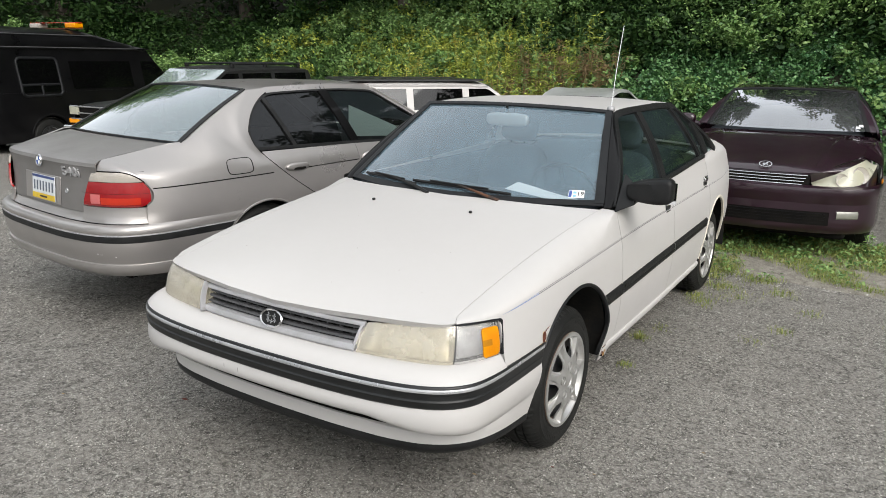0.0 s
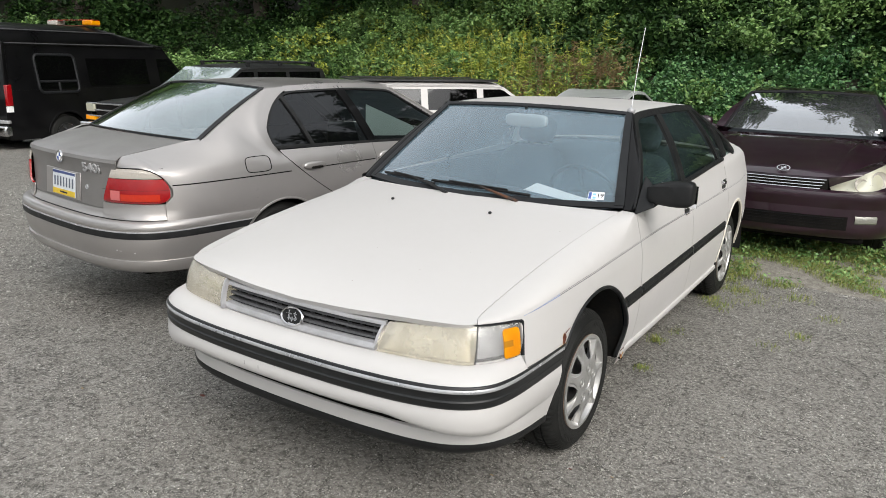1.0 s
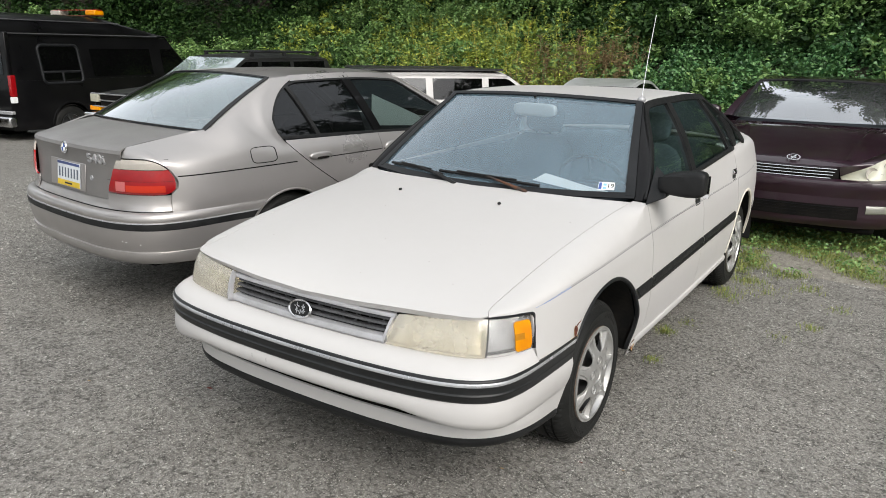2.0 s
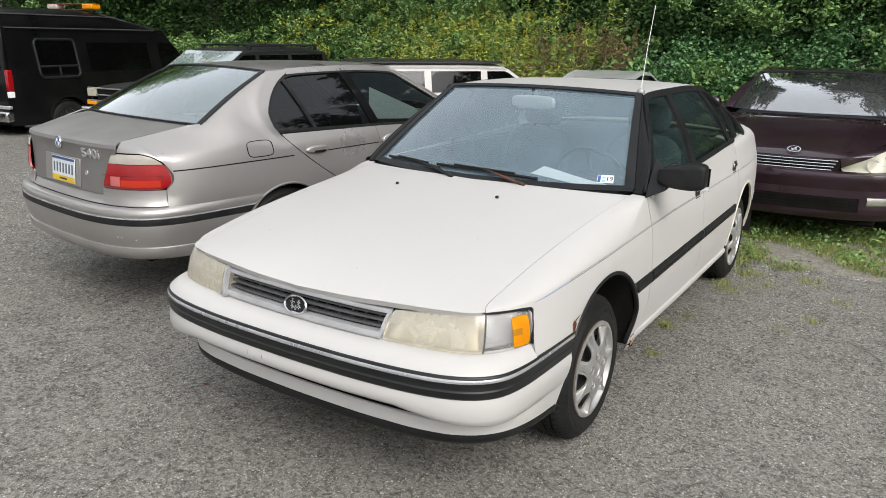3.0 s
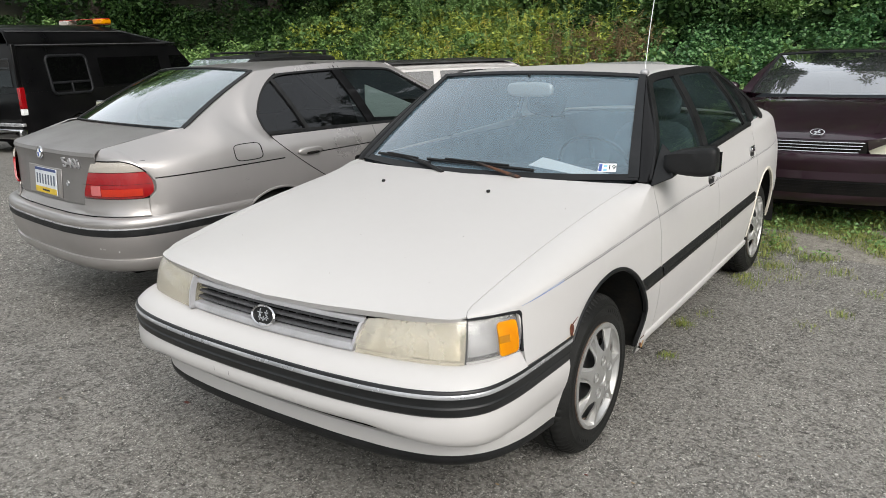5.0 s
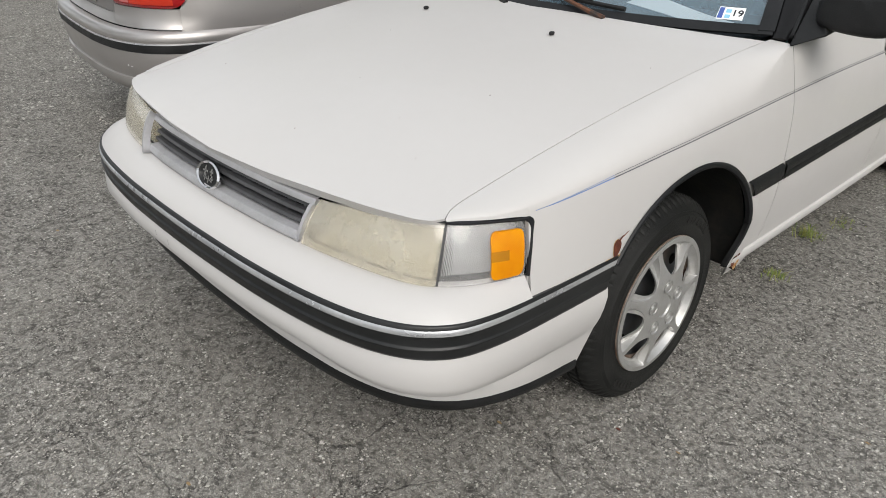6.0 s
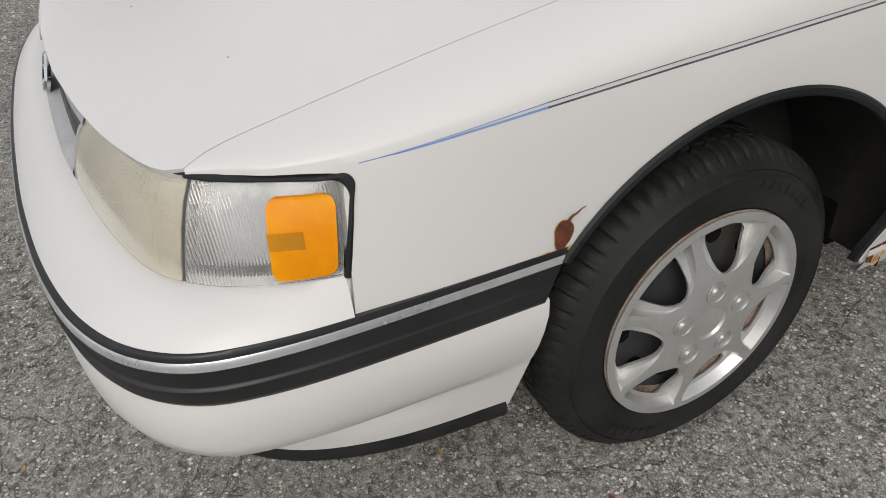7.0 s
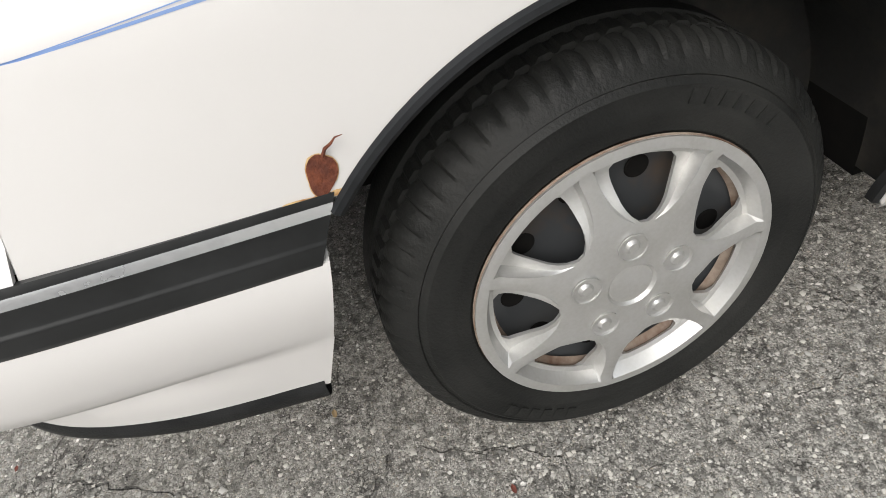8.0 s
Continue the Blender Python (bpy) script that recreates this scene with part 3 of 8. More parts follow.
def side_with_top(name, parent, s, m, ys, zlo, zcr, X, xg, zg, bulge=0.7, rows=14, top=9, label="", thick=0.008, gap=0.0010, shear=None):
    """A wing: the upright side up to the crease zcr and the shoulder over to the deck, in one sheet."""
    g = []
    for j in range(rows + top + 1):
        r = []
        for y in ys:
            zc_ = max(zcr(y), zlo(y) + 0.002)
            if j <= rows:
                z = zlo(y) + (zc_ - zlo(y)) * j / rows
                r.append(Vector((s * X(y, z), y + (shear(y, z) if shear else 0), z)))
            else:
                f = (j - rows) / top
                p0, p2 = Vector((X(y, zc_), zc_)), Vector((xg(y) + gap, zg(y)))
                p1 = Vector((p0.x - (p0.x - p2.x) * (1 - bulge), p0.y + (p2.y - p0.y) * bulge))
                q = p0 * (1 - f) ** 2 + p1 * 2 * f * (1 - f) + p2 * f * f
                r.append(Vector((s * q.x, y, q.y)))
        g.append(r)
    return grid(name, g, m, parent, label, thick=thick, flip=(s < 0))


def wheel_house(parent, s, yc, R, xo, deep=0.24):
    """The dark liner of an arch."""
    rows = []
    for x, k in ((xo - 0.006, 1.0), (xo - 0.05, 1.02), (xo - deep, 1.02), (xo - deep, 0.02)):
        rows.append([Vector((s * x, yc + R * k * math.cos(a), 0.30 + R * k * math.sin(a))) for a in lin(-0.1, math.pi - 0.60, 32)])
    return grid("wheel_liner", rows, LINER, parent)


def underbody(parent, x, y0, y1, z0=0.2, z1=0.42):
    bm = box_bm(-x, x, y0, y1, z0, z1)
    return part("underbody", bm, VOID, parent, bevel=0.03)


def arch_trim(parent, s, X, yc, R, zc, a0, a1, m, w=0.016):
    rows = []
    for dr, dx in ((0.003, 0.002), (0.0, 0.007), (-0.006, 0.008), (-w, 0.003), (-w, -0.010)):
        r = []
        for a in lin(a0, a1, 48):
            y, z = yc + (R + dr) * math.cos(a), zc + (R + dr) * math.sin(a)
            r.append(Vector((s * (X(y, z) + dx), y, z)))
        rows.append(r)
    return grid("arch_trim", rows, m, parent, flip=(s > 0))


def door_gap_bar(parent, s, y, X, z0, z1):
    """The dark rubber seen in the joint between two panels."""
    rows = [[Vector((s * (X(y, z) - 0.006), y + d, z)) for z in lin(z0, z1, 14)] for d in (-0.003, 0.003)]
    return grid("door_seal", rows, SEAL, parent, thick=0.004)
# ---- the white saloon ----
def white_saloon():
    car = thing("white_sedan", "old white four-door sedan with black side strips parked on asphalt", "car")
    plan = C((-0.74, 0.755), (-0.70, 0.775), (-0.64, 0.815), (-0.58, 0.832), (-0.45, 0.845), (-0.3, 0.849), (0, 0.853), (0.6, 0.856), (2.0, 0.856), (2.6, 0.847), (3.05, 0.808), (3.35, 0.765))
    inset = C((0.16, 0.085), (0.22, 0.06), (0.30, 0.03), (0.42, 0.008), (0.50, 0.0), (0.60, 0.0), (0.74, 0.007), (0.80, 0.018), (0.90, 0.044), (1.0, 0.072))
    lean_in, fore = C((0.57, 0.0), (0.62, 0.014), (0.70, 0.032), (0.76, 0.044)), C((-0.62, 1.0), (-0.5, 0.75), (-0.3, 0.3), (-0.05, 0.0))
    X = lambda y, z: plan(y) - inset(z) - lean_in(z) * fore(y)
    xg = C((-0.74, 0.712), (-0.722, 0.703), (-0.70, 0.692), (-0.66, 0.688), (-0.5, 0.691), (0.1, 0.711), (0.55, 0.736))
    zc = C((-0.865, 0.726), (-0.845, 0.744), (-0.80, 0.764), (-0.72, 0.789), (-0.6, 0.815), (-0.3, 0.868), (0, 0.910), (0.3, 0.944), (0.45, 0.958), (0.55, 0.966))
    crown = C((-0.86, 0.0), (-0.75, 0.03), (-0.6, 0.033), (0.45, 0.03))
    zg = lambda y: zc(y) - crown(y)
    zcr = C((-0.75, 0.753), (-0.58, 0.760), (-0.3, 0.783), (0, 0.799), (1.0, 0.818), (2.2, 0.816), (3.2, 0.805))
    belt = C((0.35, 0.938), (0.9, 0.955), (1.6, 0.976), (2.2, 0.998), (2.7, 1.006), (3.2, 0.99), (3.4, 0.955))
    sill = C((-0.4, 0.30), (0.4, 0.225), (1.0, 0.215), (2.2, 0.225), (3.0, 0.30), (3.4, 0.34))
    FA, RA = (0.0, 0.418, 0.296), (2.58, 0.40, 0.296)
    zlo = arch_bottom(sill, [FA, RA])

    # -- front end --
    sw = Sweep([(0, -0.955), (0.25, -0.950), (0.45, -0.935), (0.62, -0.905), (0.745, -0.850), (0.811, -0.765), (0.836, -0.63), (0.844, -0.48), (0.850, -0.305)],
               w=C((0, 1.0), (0.45, 1.0), (0.62, 0.80), (0.78, 0.36), (1.0, 0.2)))
    s_gap = sw.s_y(-0.600)
    # the narrower curve of lamps and grille, and that of the valance below
    ns = Sweep([(0, -0.878), (0.25, -0.870), (0.42, -0.852), (0.58, -0.824), (0.69, -0.788), (0.752, -0.730), (0.788, -0.66), (0.808, -0.59), (0.822, -0.50)], w=C((0, 1.0), (0.55, 1.0), (0.75, 0.9), (1.0, 0.62)))
    ns.bias = 0.097
    vs_ = Sweep([(0, -0.842), (0.25, -0.837), (0.45, -0.820), (0.59, -0.788), (0.69, -0.733), (0.755, -0.648), (0.793, -0.54), (0.812, -0.40), (0.818, -0.32)])
    n_gap = ns.s_y(-0.594)
    fs_ = lin(-1, 1, 131)
    rows = [[ns.at(f * n_gap, z, o - 0.097) for f in fs_] for z, o in ((0.6215, -0.03), (0.6225, 0.0))]
    rows += [[ns.at(f * n_gap, 0.6225, -0.097).lerp(sw.at(f * s_gap, 0.584, -0.003), k) + Vector((0, 0, h * max(0.0, 1 - abs(f) ** 6))) for f in fs_] for k, h in ((0.25, 0.009), (0.5, 0.013), (0.75, 0.0125), (0.92, 0.0065))]
    rows += [[sw.at(f * s_gap, z, o) for f in fs_] for z, o in ((0.5845, -0.002), (0.572, -0.010))]
    bumper = grid("front_bumper", rows, WHITE, car, "white bumper with a dark rubber strip and black lower lip", thick=0.006, flip=True)
    fr = [(0.508, -0.016), (0.504, -0.005), (0.492, 0.001), (0.475, 0.003), (0.460, 0.003), (0.452, -0.003), (0.446, -0.016)]
    sd = [(0.508, -0.016), (0.5035, -0.004), (0.486, 0.0), (0.460, -0.001), (0.434, -0.005), (0.414, -0.011), (0.404, -0.015)]
    bz = C((0.38, 0.0), (0.46, 0.40), (0.56, 0.80), (0.70, 1.0), (1.0, 1.0))
    bl = C((0.55, 0.0), (0.70, 0.30), (0.82, 0.75), (0.95, 1.0))
    fs_ = lin(-1, 1, 151)
    rows = []
    for (z1, o), (z, o2) in zip(fr, sd):
        end = sw.s_y(-0.337 - 0.045 * (0.508 - z) / 0.2)
        rows.append([sw.at(f * end, z1 + (z - z1) * bz(abs(f)), 0.0, o + (o2 - o) * bl(abs(f))) for f in fs_])
    for z1, o, z in ((0.440, 0.018, 0.396), (0.386, -0.010, 0.385), (0.376, 0.028, 0.362), (0.350, 0.030, 0.337), (0.322, 0.026, 0.308)):
        end = vs_.s_y(-0.358 - 0.026 * (0.40 - z) / 0.09)
        rows.append([vs_.at(f * end, z1 + (z - z1) * bz(abs(f)), 0.0, o + (0.0155 * (z - 0.306) / 0.088 - o) * bl(abs(f))) for f in fs_])
    grid("bumper_skirt", rows, WHITE, bumper, thick=0.006)
    # dark sheet over the white recess; the slot's shade is its colour
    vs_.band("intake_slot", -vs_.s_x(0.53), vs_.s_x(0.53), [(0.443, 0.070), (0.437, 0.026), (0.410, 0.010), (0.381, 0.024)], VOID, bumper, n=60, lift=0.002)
    sw.band("rust_streak", sw.s_x(0.555), (sw.s_x(0.655), sw.s_x(0.63)), [(0.4495, -0.002), (0.443, -0.010), (0.436, -0.022)], RUST, bumper, n=12, lift=0.007)
    rows = []
    for z, o in ((0.320, -0.012), (0.320, 0.006), (0.306, 0.012), (0.288, 0.008), (0.272, -0.008), (0.266, -0.06)):
        end = vs_.s_y(-0.390)
        rows.append([vs_.at(f * end, z + 0.014 * (1 - bl(abs(f))), 0.0, o + 0.026 * (1 - bl(abs(f)))) for f in lin(-1, 1, 131)])
    grid("lower_lip", rows, PLASTIC, bumper, "black plastic lip")
    e_ = lambda z: sw.s_y(-0.347 + 0.035 * (z - 0.503) / 0.084)
    ee = lambda: (lambda z: -e_(z), e_)
    strip = sw.band("bumper_strip", *ee(), [(0.583, -0.02), (0.5845, 0.001), (0.581, 0.0045), (0.575, 0.0065)], STRIP, bumper, "dark rubber strip with a worn bright edge", n=150, sharp=60)
    sw.band("bright_edge", *ee(), [(0.575, 0.0065), (0.573, 0.0088), (0.568, 0.0105), (0.563, 0.0105)], STRIP_HI, strip, n=150, sharp=80)
    sw.band("strip_face", *ee(), [(0.563, 0.0105), (0.5585, 0.0070), (0.538, 0.0055), (0.5345, 0.0065), (0.533, 0.0105), (0.530, 0.0110), (0.5275, 0.0080), (0.512, 0.0080), (0.506, 0.005), (0.503, -0.012)], STRIP, strip, n=150, sharp=60)
    for s in (-1, 1):
        p = [sw.at(s * e_(z), z, o) for z, o in ((0.503, -0.012), (0.506, 0.005), (0.5605, 0.0085), (0.581, 0.0035), (0.583, -0.02))]
        put("strip_end", mesh_of("strip_end", p, [(0, 1, 2, 3, 4)], STRIP), strip)
    for x in (-0.16, -0.085):
        sw.band("bumper_scratch", sw.s_x(abs(x)) * -1 - 0.0012, -sw.s_x(abs(x)) + 0.0012, [(0.490, 0.002), (0.475, 0.002), (0.456, -0.003)], GREY_DULL, bumper, n=3, lift=0.0075)

    # -- lamps and grille --
    dz = lambda s, f: f * float(np.interp(s, [0, ns.s_x(0.4), ns.s_x(0.71), ns.s_y(-0.6)], [0.0, 0.0, 0.022, 0.012]))
    s1, s2, s3 = (ns.s_x(0.379), ns.s_x(0.407)), (ns.s_x(0.722), ns.s_x(0.735)), (ns.s_y(-0.594), ns.s_y(-0.572))
    prof = [(0.6245, -0.097), (0.65, -0.102), (0.68, -0.112), (0.705, -0.125), (0.7225, -0.140)]
    deep = [(z, o - 0.05) for z, o in prof]
    cavity = ns.band("lamp_cavity", -s3[1] + 0.02, s3[1] - 0.02, [(z, o - 0.075) for z, o in prof], VOID, car, n=100, dz=dz)
    for s in (-1, 1):
        g = lambda a: (s * a[0], s * a[1])
        hl = ns.band("headlight", g((s1[0] + 0.006, s1[1] + 0.006)), g((s2[0] - 0.003, s2[1] - 0.003)), prof, LENS_YELLOW, car, "yellowed hazy headlight", n=40, dz=dz, thick=0.006)
        hl.visible_shadow = False
        refl = ns.band("reflector", g((s1[0] + 0.012, s1[1] + 0.012)), g((s2[0] - 0.012, s2[1] - 0.012)), [(z, o - 0.035 - 0.03 * math.sin(math.pi * (z - 0.6245) / 0.098)) for z, o in prof], REFLECT, hl, n=20, dz=dz)
        k0 = (s2[0] + 0.003, s2[1] + 0.003)
        cl = ns.band("corner_lamp", g(k0), g((s3[0] - 0.003, s3[1] - 0.003)), prof, LENS_CLEAR, car, "clear ribbed corner lamp with an amber reflector", n=40, dz=dz, thick=0.004)
        cl.visible_shadow = False
        ns.band("lamp_back", g((k0[0] + 0.01, k0[1] + 0.01)), g((s3[0] - 0.02, s3[1] - 0.02)), [(z, o - 0.03) for z, o in prof], LAMP_BACK, cl, n=20, dz=dz, lift=-0.02)
        a0, a1 = s3[0] - 0.082, s3[0] - 0.008
        rows = []
        amp = C((0.629, -0.0975), (0.641, -0.099), (0.675, -0.109), (0.698, -0.121), (0.709, -0.128))
        for z in [0.629 + 0.081 * (0.5 - 0.5 * math.cos(math.pi * j / 16)) for j in range(17)]:
            f = (z - 0.629) / 0.081
            d = max(0.0, min(z - 0.629, 0.710 - z, 0.012))
            q = 0.012 - math.sqrt(max(0.0, 0.012 ** 2 - (0.012 - d) ** 2))
            rows.append([ns.at(s * ss, z + dz(ss, f), amp(z), 0.0025) for ss in lin(a0 + q + 0.006 * f, a1 - q + 0.012 * f, 20)])
        am = grid("amber_reflector", rows, LENS_AMBER, cl, "orange amber reflector", thick=0.004)
        ns.band("amber_notch", g((a0 + 0.002, a0 + 0.002)), g((a0 + 0.043, a0 + 0.043)), [(0.662, -0.1045), (0.674, -0.1085)], AMBER_DARK, am, n=8, dz=dz, lift=0.0034)
        # black gasket: over the headlight, then round the corner lamp with a rounded corner
        ns.band("lamp_gasket", g((s1[1] + 0.012, s1[1] + 0.012)), g((s2[1] + 0.01, s2[1] + 0.01)), [(0.7225, -0.146), (0.7275, -0.137), (0.7325, -0.143), (0.737, -0.18)], PLASTIC, car, n=40, dz=lambda s, f: dz(s, 1.0))
        zt = lambda q: 0.7225 + dz(q, 1.0)
        sr = lambda z: s3[0] + (s3[1] - s3[0]) * (z - 0.6245) / 0.11
        oz = lambda z: float(np.interp(z, [p_[0] for p_ in prof] + [0.745], [p_[1] for p_ in prof] + [-0.150]))

        def ring(r, it, ir):
            """A path along the top and down the rear edge, set in from the opening, with a corner of radius r."""
            out = []
            q1 = sr(zt(s3[1])) - ir
            z1 = zt(q1) + 0.007 - it
            for q in lin(s2[1] - 0.002, q1 - r, 16):
                out.append((q, zt(q) + 0.007 - it))
            for a_ in lin(0, math.pi / 2, 10)[1:]:
                out.append((q1 - r + r * math.sin(a_), z1 - r + r * math.cos(a_)))
            for z in lin(z1 - r, 0.626, 14)[1:]:
                out.append((sr(z) - ir + (q1 - sr(z1 - r) + ir) * max(0.0, (z - 0.626) / (z1 - r - 0.626)), z))
            return out
        rows = []
        for r_, it, ir, l_ in ((0.012, -0.003, -0.0055, -0.002), (0.013, -0.002, -0.005, 0.0068), (0.018, 0.0, -0.0015, 0.0085), (0.021, 0.0025, 0.0025, 0.0068), (0.022, 0.0035, 0.0038, 0.002)):
            row = []
            for q, z in ring(r_, it, ir):
                p = ns.at(s * q, z, oz(z - dz(q, 1.0) * max(0.0, (z - 0.6245) / 0.10)), l_)
                if l_ > 0:
                    k_ = max(0.0, min(1.0, (p.y + 0.66) / 0.07))
                    p.x = s * (abs(p.x) + (max(abs(p.x), X(p.y, p.z) + l_ - 0.004) - abs(p.x)) * k_ * k_ * (3 - 2 * k_))
                row.append(p)
            rows.append(row)
        grid("lamp_gasket", rows, TRIM, car, "black rubber gasket", flip=(s < 0))
        ns.band("lamp_divider", g((s2[0] - 0.0026, s2[1] - 0.0026)), g((s2[0] + 0.0026, s2[1] + 0.0026)), [(z, o - 0.002) for z, o in prof], GRILLE_DARK, car, n=4, dz=dz)
    gi = (s1[0] - 0.004, s1[1] - 0.004)
    grille = ns.band("grille", -gi[0], gi[0], [(0.6245, -0.100), (0.632, -0.096), (0.640, -0.098), (0.648, -0.104), (0.650, -0.13)], GRILLE_SILVER, car, "silver grille with dark slots and an oval badge", n=60)
    ns.band("grille_top", (-gi[1]), gi[1], [(0.7095, -0.153), (0.709, -0.130), (0.714, -0.130), (0.722, -0.135), (0.7235, -0.148)], GRILLE_SILVER, grille, n=60)
    ns.band("grille_back", -gi[1], gi[1], [(0.645, -0.173), (0.715, -0.183)], VOID, grille, n=40)
    for s in (-1, 1):
        ns.band("grille_end", (s * (gi[0] - 0.010), s * (gi[1] - 0.010)), (s * gi[0], s * gi[1]), prof, GRILLE_SILVER, grille, n=5, thick=0.02)
    for z0 in (0.660, 0.680, 0.6985):
        ns.band("grille_slat", -gi[1] + 0.02, gi[1] - 0.02, [(z0 - 0.003, -0.15), (z0 - 0.003, -0.118 - (z0 - 0.65) * 0.4), (z0 + 0.004, -0.122 - (z0 - 0.65) * 0.4), (z0 + 0.004, -0.15)], GRILLE_DARK, grille, n=50)
    for k in range(-6, 7):
        if k == 0:
            continue
        ss = k * 0.058
        ns.band("grille_rib", ss - 0.003, ss + 0.003, [(0.648, -0.136), (0.71, -0.156)], GRILLE_DARK, grille, n=3, thick=0.02)
    tilt = Matrix.Translation((0, -0.862, 0.669)) @ Matrix.Rotation(radians(-20), 4, "X")
    ring = []
    for q, d in ((1.0, 0.0), (1.03, -0.006), (0.94, -0.010), (0.84, -0.007), (0.83, -0.002)):
        ring.append([tilt @ Vector((0.055 * q * math.cos(a), d, 0.034 * q * math.sin(a))) for a in lin(0, 2 * math.pi * 47 / 48, 48)])
    badge = grid("badge", ring, CHROME, grille, "oval chrome badge", close=True)
    put("badge_field", mesh_of("badge_field", [tilt @ Vector((0.047 * math.cos(a), -0.002, 0.029 * math.sin(a))) for a in lin(0, 2 * math.pi * 31 / 32, 32)], [tuple(range(32))], PLASTIC), badge)
    for bx, bz, ln in ((-0.016, 0.008, 0.026), (0.014, 0.010, 0.018), (-0.012, -0.008, 0.018), (0.004, -0.010, 0.018), (0.02, -0.006, 0.016)):
        part("badge_mark", box_bm(bx - 0.003, bx + 0.003, -0.006, -0.001, bz - ln / 2, bz + ln / 2), CHROME, badge).matrix_basis = tilt
        part("badge_mark", box_bm(bx - ln / 2, bx + ln / 2, -0.006, -0.001, bz - 0.002, bz + 0.002), CHROME, badge).matrix_basis = tilt

    # -- bonnet --
    hf = C((0.0, -0.852), (0.30, -0.844), (0.55, -0.826), (0.75, -0.803), (0.88, -0.777), (0.96, -0.753), (1.0, -0.727))
    hr = C((0.0, 0.345), (0.5, 0.383), (0.8, 0.440), (1.0, 0.505))
    hood = deck("hood", car, WHITE, lambda u: hf(abs(u)), lambda u: hr(abs(u)), xg, zc, crown, "white hood with two washer nozzles", nu=56, nv=44, lip=0.022)
    for x in (-0.285, 0.262):
        z = zc(0.13) - crown(0.13) * (abs(x) / 0.717) ** 2.5
        blob("washer_nozzle", (x, 0.13, z + 0.006), (0.014, 0.020, 0.012), PLASTIC, hood, power=2.5, n=12)

    # small paint chips and dirt specks
    for x, y, r in ((0.42, -0.30, 0.0016), (0.33, -0.52, 0.0012), (0.05, -0.42, 0.0011), (0.62, 0.10, 0.0014), (-0.20, -0.10, 0.0012), (0.15, -0.70, 0.0014), (0.50, -0.62, 0.0012), (-0.45, -0.55, 0.0013)):
        z = zc(y) - crown(y) * (abs(x) / xg(y)) ** 2.5
        blob("paint_chip", (x, y, z), (r * 2, r * 2.6, 0.0012), RUST, hood, n=6)
    # Dark strip under each hood joint: the gap's shade given as colour.
    for s in (-1, 1):
        rows = [[Vector((s * (xg(y) + d), y, zg(y) - 0.0035)) for y in lin(-0.72, 0.42, 40)] for d in (-0.008, 0.008)]
        grid("hood_gap_shade", rows, VOID, car)
    # -- sides --
    for s in (-1, 1):
        xs = lambda y, z: X(y, z)
        lens_top = C((-0.73, 0.749), (-0.66, 0.750), (-0.60, 0.747), (-0.570, 0.742))
        def f_lo(y):
            if y < -0.572:
                return lens_top(y)
            return max(zlo(y), 0.578 if y < -0.28 else 0.0)
        def zcr_f(y):
            k = max(0.0, min(1.0, (y - 0.22) / 0.30))
            k = k * k * (3 - 2 * k)
            return zcr(y) + (belt(y) - 0.014 - zcr(y)) * k
        ys = sorted(set(lin(-0.727, -0.574, 12) + [-0.5715] + [y for y in arch_cols(-0.5705, 0.530, [FA], 30, 30)]))
        fender = side_with_top("front_fender", car, s, WHITE, ys, f_lo, zcr_f, xs, xg, zg, shear=lambda y, z: min(0.0, (z - 0.742) * 0.16) * max(0.0, min(1.0, (-0.45 - y) / 0.12)) if y > -0.573 else 0.0, label="white front fender with a dark pinstripe" if s < 0 else "white front fender with a rust spot by the arch", rows=18, top=12, bulge=0.84)
        rows = [[Vector((s * (X(y, z) - 0.009), y, z)) for y in lin(-0.604, -0.562, 5)] for z in lin(0.580, 0.622, 6)]
        grid("joint_backing", rows, WHITE, fender, flip=(s < 0))
        pw, door_f, door_r = 0.534, 1.420, 2.300
        # doors
        rise = lambda y: 0.004 + 0.008 * max(0.0, y - 0.2)
        for nm, y0, y1 in (("front_door", pw, door_f), ("rear_door", door_f + 0.0035, door_r)):
            d = side_sheet(nm, arch_cols(y0, y1, [RA], 24, 26), lambda y: max(zlo(y), 0.30), lambda y: belt(y) - 0.012, xs, s, WHITE, car, "white door with a dark rubber strip and chrome handle", rows=20)
            hy, hz = (1.315, 0.830) if nm == "front_door" else (2.195, 0.842)
            hx = X(hy, hz)
            hd = part("handle_plate", box_bm(s * (hx - 0.004), s * (hx + 0.004), hy - 0.05, hy + 0.05, hz - 0.038, hz + 0.038), CHROME, d, "recessed chrome door handle", bevel=0.003)
            part("handle_recess", box_bm(s * hx, s * (hx + 0.0055), hy - 0.040, hy + 0.040, hz - 0.028, hz + 0.004), STRIP, hd, bevel=0.002)
            part("handle_flap", box_bm(s * hx, s * (hx + 0.012), hy - 0.036, hy + 0.034, hz + 0.004, hz + 0.028), CHROME, hd, bevel=0.004)
            part("handle_edge", box_bm(s * hx, s * (hx + 0.008), hy - 0.045, hy + 0.045, hz - 0.034, hz - 0.027), CHROME, hd, bevel=0.002)
            # rub strip
            e0, e1 = (y0 + 0.006, y1 - 0.004) if nm == "front_door" else (y0 + 0.004, y1 - 0.085)
            rows = [[Vector((s * (X(y, z) + o), y, z + rise(y))) for y in lin(e0, e1, 14)] for z, o in ((0.531, 0.0), (0.534, 0.009), (0.552, 0.012), (0.556, 0.009), (0.560, 0.012), (0.579, 0.011), (0.585, 0.007), (0.587, 0.0))]
            grid("rub_strip", rows, PLASTIC, d, flip=(s < 0), sharp=60)
